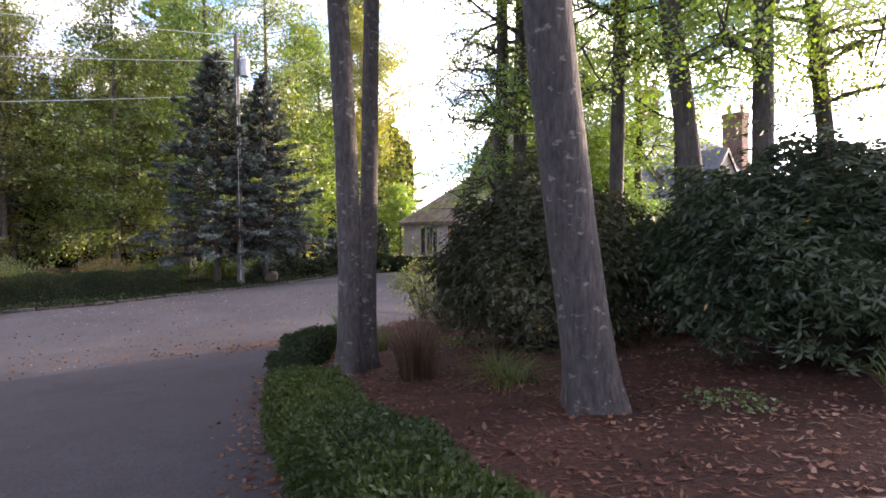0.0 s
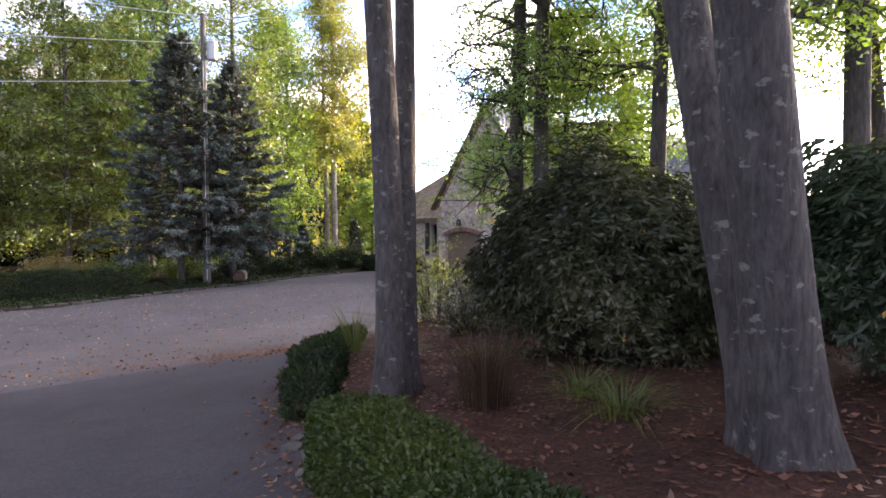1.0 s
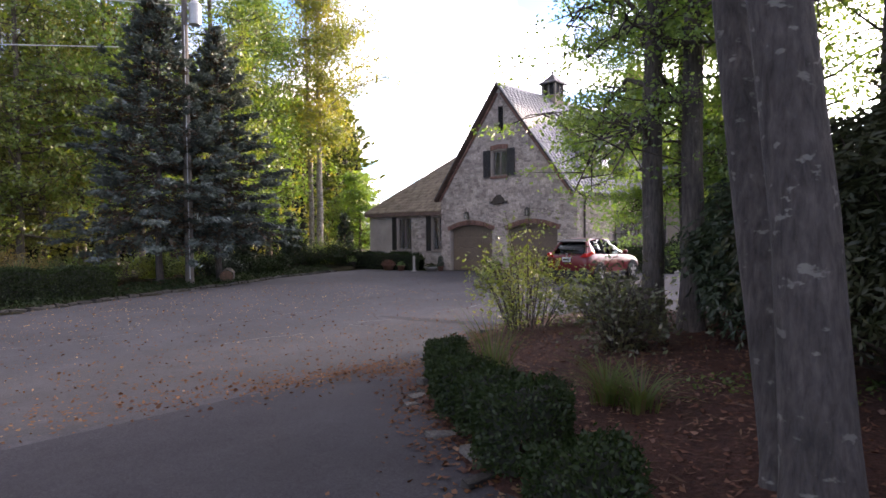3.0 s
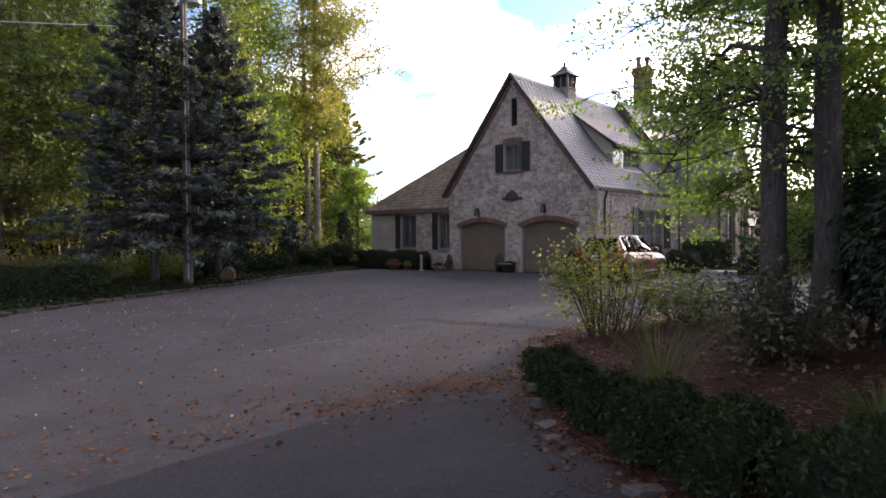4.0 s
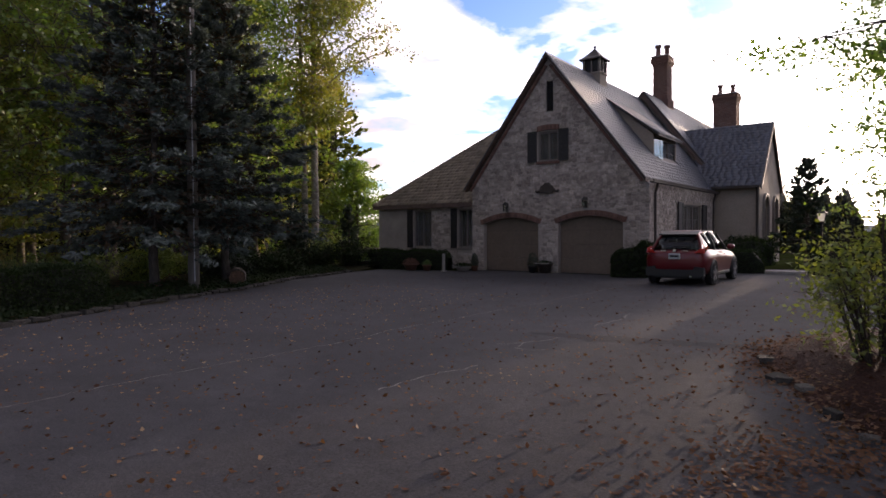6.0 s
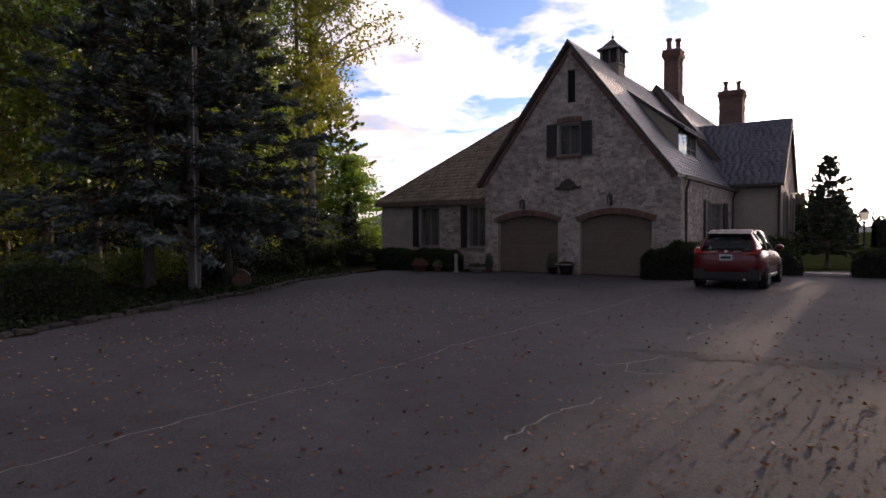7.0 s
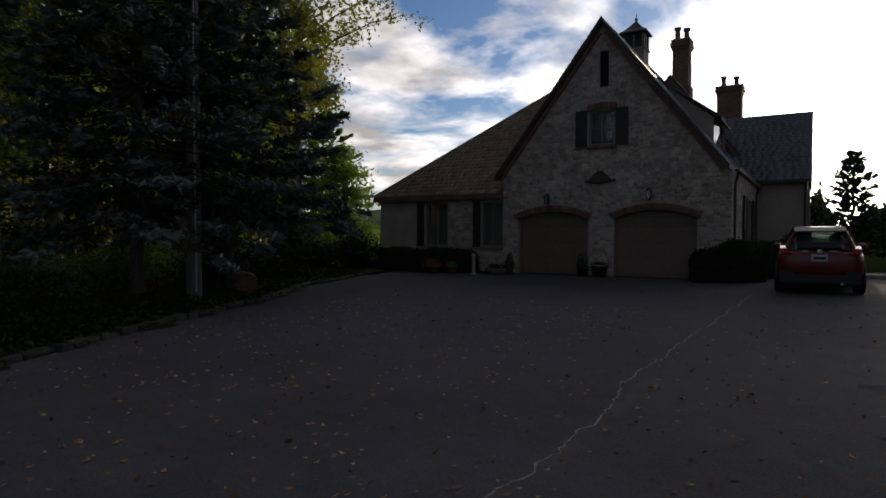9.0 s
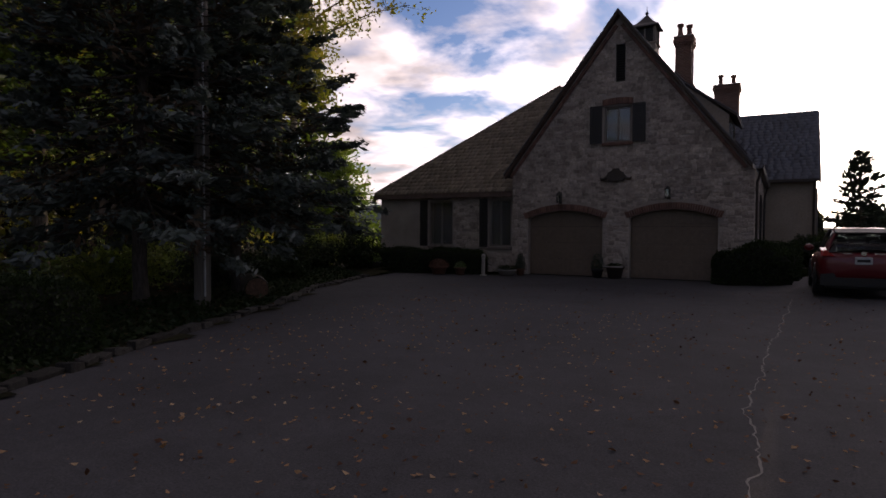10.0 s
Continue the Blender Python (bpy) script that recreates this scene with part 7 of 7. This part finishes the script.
for (x0, y0), (x1, y1) in zip(BED[5:13], BED[6:14]):
    n = int(math.hypot(x1 - x0, y1 - y0) / 0.34)
    for k in range(n):
        if rk.random() < 0.3:
            continue
        f = (k + rk.random() * 0.6) / n
        x, y = x0 + (x1 - x0) * f + 0.12 + rk.normal() * 0.07, y0 + (y1 - y0) * f + 0.14 + rk.normal() * 0.07
        stone_at("edging_stone", x, y, float(bed_z(x, y)) + 0.03, rk.uniform(0.12, 0.25), rk.uniform(0.09, 0.17), rk.uniform(0.05, 0.09), rk.uniform(0, 180), edge_root, pale_meshes)


# ---- fallen leaves and the crack ----
def litter(name, seed, pts_fn, n, size, label, zf, lift=0.012, mat=FALLEN):
    rng_ = np.random.default_rng(seed)
    x, y = pts_fn(rng_, n)
    c = np.stack([x, y, zf(x, y) + lift + np.abs(rng_.normal(0, 0.008, len(x)))], -1)
    V, F = leaf_quads(rng_, c, size, size * 0.62, flat=0.86)
    ob = raw(name, V, F, mat)
    ob["kind"] = "stuff"
    return tagged(ob, label, "fallen leaves", kind="stuff")


def in_bed(rng_, n):
    x, y = rng_.uniform(-13.2, 6, n), rng_.uniform(-0.5, 14, n)
    k = inside(BED, x, y) & (np.hypot(x + 6, y - 4) < 14 * rng_.random(n) ** 0.35 + 3)
    return x[k], y[k]


def court_z(x, y):
    return ground_z(x, y) + np.where(np.asarray(x) > -12.2, 0.012, 0)


def drift(rng_, n):
    """Thickest where the seam meets the bed, thinning over the court."""
    m = n // 3
    g = rng_.gamma(1.2, 1.1, m)
    x = np.concatenate([-11.75 - 0.3 * g + rng_.normal(0, 0.38, m), -12.4 - rng_.gamma(1.3, 2.6, n - m)])
    y = np.concatenate([7.2 - 0.9 * g + rng_.normal(0, 0.4, m), rng_.normal(5.5, 5.0, n - m)])
    k = (x > -27) & (y > -6) & (y < 22) & ~inside(BED, x, y)
    return x[k], y[k]


def court_wide(rng_, n):
    x, y = rng_.uniform(-27, -12, n), rng_.uniform(0, 21, n)
    k = ~inside(LEFT_SIDE, x, y) & ~inside(BED, x, y)
    return x[k], y[k]


def court_left(rng_, n):
    x, y = rng_.uniform(-26, -16.5, n), rng_.uniform(3, 16, n)
    k = ~inside(LEFT_SIDE, x, y) & (rng_.random(n) < 0.35 + 0.65 * (x < -19.5))
    return x[k], y[k]


def along_bed(rng_, n):
    i = rng_.integers(4, 14, n)
    f = rng_.random(n)
    B = np.array(BED, float)
    p = B[i] + (B[i + 1] - B[i]) * f[:, None]
    off = rng_.normal(0.14, 0.2, n)
    out = np.stack([-(B[i + 1] - B[i])[:, 1], (B[i + 1] - B[i])[:, 0]], -1)
    out = -out / np.linalg.norm(out, axis=1)[:, None]
    q = p + out * off[:, None]
    return q[:, 0], q[:, 1]


def over_drive(rng_, n):
    x, y = rng_.uniform(-12, 2, n), rng_.uniform(-6, 6, n)
    k = ~inside(BED, x, y)
    return x[k], y[k]


def verge_pts(rng_, n):
    x, y = rng_.uniform(-33, -22, n), rng_.uniform(-6, 20, n)
    k = inside(LEFT_SIDE, x, y)
    return x[k], y[k]


litter("fallen_leaves", 201, in_bed, 26000, 0.05, "brown and red fallen leaves over the mulch", bed_z, 0.015, FALLEN_BED)
litter("fallen_leaves", 202, drift, 3800, 0.055, "scattered dry leaves drifted on the court", court_z)
litter("fallen_leaves", 206, court_wide, 2000, 0.05, "single dry leaves strewn over the whole court", court_z)
litter("fallen_leaves", 209, court_left, 1500, 0.05, "pale and orange dry leaves on the shaded court", court_z, 0.012, FALLEN_PALE)
litter("fallen_leaves", 203, along_bed, 3200, 0.055, "dry leaves gathered along the bed edge", lambda x, y: np.maximum(court_z(x, y), bed_z(x, y)))
litter("fallen_leaves", 204, over_drive, 90, 0.06, "few single leaves on the dark drive", court_z)
litter("fallen_leaves", 205, verge_pts, 2500, 0.09, "dry leaves under the spruces", verge_z, 0.03)


def chips(seed, n):
    """Slivers of bark and straw over the mulch."""
    rng_ = np.random.default_rng(seed)
    x, y = in_bed(rng_, n)
    c = np.stack([x, y, bed_z(x, y) + 0.012], -1)
    V, F = leaf_quads(rng_, c, 0.085, 0.014, flat=0.92)
    tagged(raw("bark_chips", V, F, CHIP), "slivers of bark and dry straw on the mulch", "bark chips", kind="stuff")


CHIP = leafy("bark_chip", [(0.04, 0.018, 0.012), (0.09, 0.044, 0.03), (0.18, 0.125, 0.088)], 0.05, 0.02)
chips(207, 26000)
litter("leaf_crumbs", 208, court_wide, 2600, 0.022, "tiny dry leaf crumbs strewn over the court", court_z, 0.006)

CRACK_FILL = plain("crack_dust", (0.2, 0.19, 0.178), 0.95)
rc = np.random.default_rng(77)


def crack(pts, w, label):
    V, F = [], []
    j = 0.0
    for (x0, y0), (x1, y1) in zip(pts, pts[1:]):
        n = max(2, int(math.hypot(x1 - x0, y1 - y0) / 0.07))
        for k in range(n):
            f = k / n
            j = j * 0.75 + rc.normal() * 0.018
            ww = w * rc.uniform(0.25, 1.2)
            x, y = x0 + (x1 - x0) * f, y0 + (y1 - y0) * f
            dx, dy = -(y1 - y0), (x1 - x0)
            m = math.hypot(dx, dy)
            V += [(x + dx / m * (j + ww), y + dy / m * (j + ww), float(ground_z(x, y)) + 0.004), (x + dx / m * (j - ww), y + dy / m * (j - ww), float(ground_z(x, y)) + 0.004)]
            if len(V) > 2:
                o = len(V)
                F.append((o - 4, o - 3, o - 1, o - 2))
    return tagged(raw("crack", V, np.array(F), CRACK_FILL), label, "pavement crack", kind="structure")


crack([(-18.42, 3.5), (-18.45, 5.0), (-18.38, 7.6), (-18.33, 8.5), (-18.46, 9.6), (-18.42, 11.3), (-18.3, 13.9), (-18.1, 17.0), (-17.97, 19.4)], 0.0095, "long pale dusty crack running along the court")
crack([(-15.89, 6.6), (-15.88, 7.0), (-15.84, 7.55), (-15.7, 7.95), (-15.66, 8.3)], 0.013, "pale branching crack in the court")
crack([(-16.3, 9.6), (-16.14, 9.67), (-15.95, 9.9), (-15.83, 10.14), (-15.8, 10.9)], 0.012, "short pale crack in the court")
crack([(-15.95, 9.95), (-15.9, 9.45), (-15.66, 9.45), (-15.4, 9.6)], 0.011, "short forked pale crack")
crack([(-15.82, 12.0), (-15.79, 12.4), (-15.7, 13.2), (-15.8, 13.95)], 0.014, "short wavy pale crack")


def strip_patch(pts, widths, material, label):
    """A thin dressing of darker asphalt across the court, with a ragged edge."""
    rng_ = np.random.default_rng(78)
    V, F = [], []
    for (x0, y0), (x1, y1), w0, w1 in zip(pts, pts[1:], widths, widths[1:]):
        n = max(3, int(math.hypot(x1 - x0, y1 - y0) / 0.09))
        for k in range(n):
            f = k / n
            x, y, w = x0 + (x1 - x0) * f, y0 + (y1 - y0) * f, w0 + (w1 - w0) * f
            for sd in (-1, -0.33, 0.33, 1):
                yy = y + sd * w * (1 + 0.25 * rng_.normal() * (abs(sd) == 1))
                V.append((x, yy, float(ground_z(x, yy)) + 0.005))
            if len(V) > 4:
                o = len(V) - 8
                F += [(o + j, o + j + 1, o + j + 5, o + j + 4) for j in range(3)]
    return tagged(raw("asphalt_patch", V, np.array(F), material), label, "asphalt patch", kind="structure")


strip_patch([(-16.4, 10.75), (-15.6, 10.85), (-14.8, 11.0), (-13.4, 11.3), (-12.6, 11.3)], [0.04, 0.2, 0.24, 0.17, 0.05], NEW_ASPHALT, "dark asphalt repair strip across the court")

# ---- stones and bricks of the house, many alike ----
stone_meshes = []
for v in range(8):
    rs = np.random.default_rng(300 + v)
    a = np.array([(-0.5, -0.5), (0.0, -0.53), (0.5, -0.5), (0.52, 0.0), (0.5, 0.5), (0.0, 0.52), (-0.5, 0.5), (-0.52, 0.0)]) + rs.normal(size=(8, 2)) * 0.045
    V = [(x, 0.5, z) for x, z in a] + [(x, -0.12, z) for x, z in a] + [(x * 0.82, -0.5 + rs.normal() * 0.08, z * 0.8) for x, z in a] + [(0, -0.5, 0)]
    F = []
    for k in range(8):
        j = (k + 1) % 8
        F += [(k, j, 8 + j, 8 + k), (8 + k, 8 + j, 16 + j, 16 + k)]
    T = [(16 + k, 16 + (k + 1) % 8, 24) for k in range(8)]
    me = bpy.data.meshes.new("stone")
    me.from_pydata(V, [], F + T)
    me.materials.append(STONE)
    me.update()
    stone_meshes.append(me)


def lay_stones(parent, x0, x1, top, blocked, y, seed, limit, zmin=0.0, side=False):
    """Uneven courses of field stone on a wall that faces -y, or +x (side); the first `limit` are objects, the others one mesh."""
    rs = np.random.default_rng(seed)
    spots, z = [], zmin + 0.02
    while z < 9.2:
        h = rs.uniform(0.085, 0.155)
        x = x0 + 0.01 - rs.random() * 0.2
        while x < x1:
            w = rs.uniform(0.09, 0.3)
            a, b = max(x0, x), min(x1, x + w - 0.014)
            x += w
            if b - a < 0.07:
                continue
            mid, zt = (a + b) / 2, z + h - 0.013
            room = min(top(a), top(b)) - 0.04
            if z + 0.06 > room:
                continue
            zt = min(zt, room)
            if any(blocked(px, pz) for px in (a, mid, b) for pz in (z, (z + zt) / 2, zt)):
                # try a narrower stone
                ok = [px for px in np.linspace(a, b, 7) if not any(blocked(px, pz) for pz in (z, (z + zt) / 2, zt))]
                if len(ok) < 3:
                    continue
                a, b = min(ok), max(ok)
                if any(blocked(px, (z + zt) / 2) for px in np.linspace(a, b, 5)):
                    continue
            spots.append(((a + b) / 2, (z + zt) / 2 + rs.normal() * 0.022, (b - a) * rs.uniform(0.9, 1.1), (zt - z) * rs.uniform(0.75, 1.5)))
        z += h
    order = sorted(range(len(spots)), key=lambda i: spots[i][1])
    V_all, F_all, n0 = [], [], 0
    for rank, i in enumerate(order):
        x, z, w, h = spots[i]
        me = stone_meshes[int(rs.integers(0, 8))]
        tilt = rs.normal() * 5
        m = (pose(y, x, z, 0, tilt, 90) if side else pose(x, y, z, 0, tilt, 0)) @ Matrix.Diagonal((w, rs.uniform(0.022, 0.045), h, 1))
        if rank < limit:
            ob = new("stone", me)
            ob.parent = parent
            ob.matrix_basis = m
        else:
            co = np.empty(len(me.vertices) * 3)
            me.vertices.foreach_get("co", co)
            co = co.reshape(-1, 3)
            M = np.array(m)
            V_all.append(co @ M[:3, :3].T + M[:3, 3])
            F_all += [tuple(q + n0 for q in p.vertices) for p in me.polygons]
            n0 += len(co)
    if V_all:
        ob = raw("stonework", np.vstack(V_all), F_all, STONE_ISLE, parent)
        ob["kind"] = "stuff"


def near_arch(px, pz):
    for (a, b), f in zip(DOORS, ARCHES):
        if a - 0.02 < px < b + 0.02 and pz < f(min(max(px, a), b)) + 0.26:
            return True
        if a - 0.14 < px < b + 0.14 and 1.95 < pz < 2.2:
            return True
    if WIN[0] - 0.06 < px < WIN[1] + 0.06 and WIN[2] - 0.14 < pz < WIN[3] + 0.3:
        return True
    if SLIT[0] - 0.02 < px < SLIT[1] + 0.02 and SLIT[2] - 0.02 < pz < SLIT[3] + 0.02:
        return True
    return False


def near_wing_window(px, pz):
    return any(a - 0.02 < px < b + 0.02 and z0 - 0.13 < pz < z1 + 0.03 for a, b, z0, z1 in wing_windows)


lay_stones(wall_front, -27.0, -19.0, gable_top, near_arch, FRONT, 401, 300)
lay_stones(wing_wall, -31.45, -27.02, lambda u: 3.0, near_wing_window, WING_Y, 402, 230)

lay_stones(side_wall, 24.42, 34.0, lambda u: 3.5, lambda pu, pz: 28.44 < pu < 31.46 and 0.85 < pz < 2.95, -19.0, 403, 260, side=True)

brick_me = bpy.data.meshes.new("brick")
bm = boxed(-0.5, 0.5, -0.5, 0.5, -0.5, 0.5)
bmesh.ops.bevel(bm, geom=bm.edges[:], offset=0.05, segments=1, affect="EDGES")
bm.to_mesh(brick_me)
bm.free()
brick_me.materials.append(BRICK)
rb = np.random.default_rng(55)


def brick(parent, x, z, ang, w, h, d=0.10, y=FRONT):
    ob = new("brick", brick_me)
    ob.parent = parent
    ob.matrix_basis = pose(x, y - 0.005 + rb.normal() * 0.004, z, 0, ang, 0) @ Matrix.Diagonal((w, d, h, 1))


for (a, b), f in zip(DOORS, ARCHES):
    c, hw = (a + b) / 2, (b - a) / 2
    n = 40
    for k in range(n):
        u = a - 0.1 + (b - a + 0.2) * (k + 0.5) / n
        uu = min(max(u, a), b)
        slope = -2 * 0.28 * (uu - c) / hw ** 2
        brick(wall_front, u - 0.115 * math.sin(math.atan(slope)), f(uu) + 0.115 * math.cos(math.atan(slope)) + 0.003, -math.degrees(math.atan(slope)), 0.064, 0.22)
for k in range(16):
    u = WIN[0] - 0.05 + (WIN[1] - WIN[0] + 0.1) * (k + 0.5) / 16
    brick(wall_front, u, WIN[3] + 0.115 + 0.05 * (1 - ((u + 23.175) / 0.52) ** 2), 0, 0.062, 0.22)
    brick(wall_front, u, WIN[2] - 0.06, 0, 0.062, 0.11, 0.16)
for sd in (-1, 1):
    for k in range(72):
        dx = 0.12 + 3.75 * (k + 0.5) / 72
        x = RIDGE_X + sd * dx
        brick(wall_front, x, gable_top(x) - 0.2, sd * 52.4, 0.2, 0.11, 0.15)
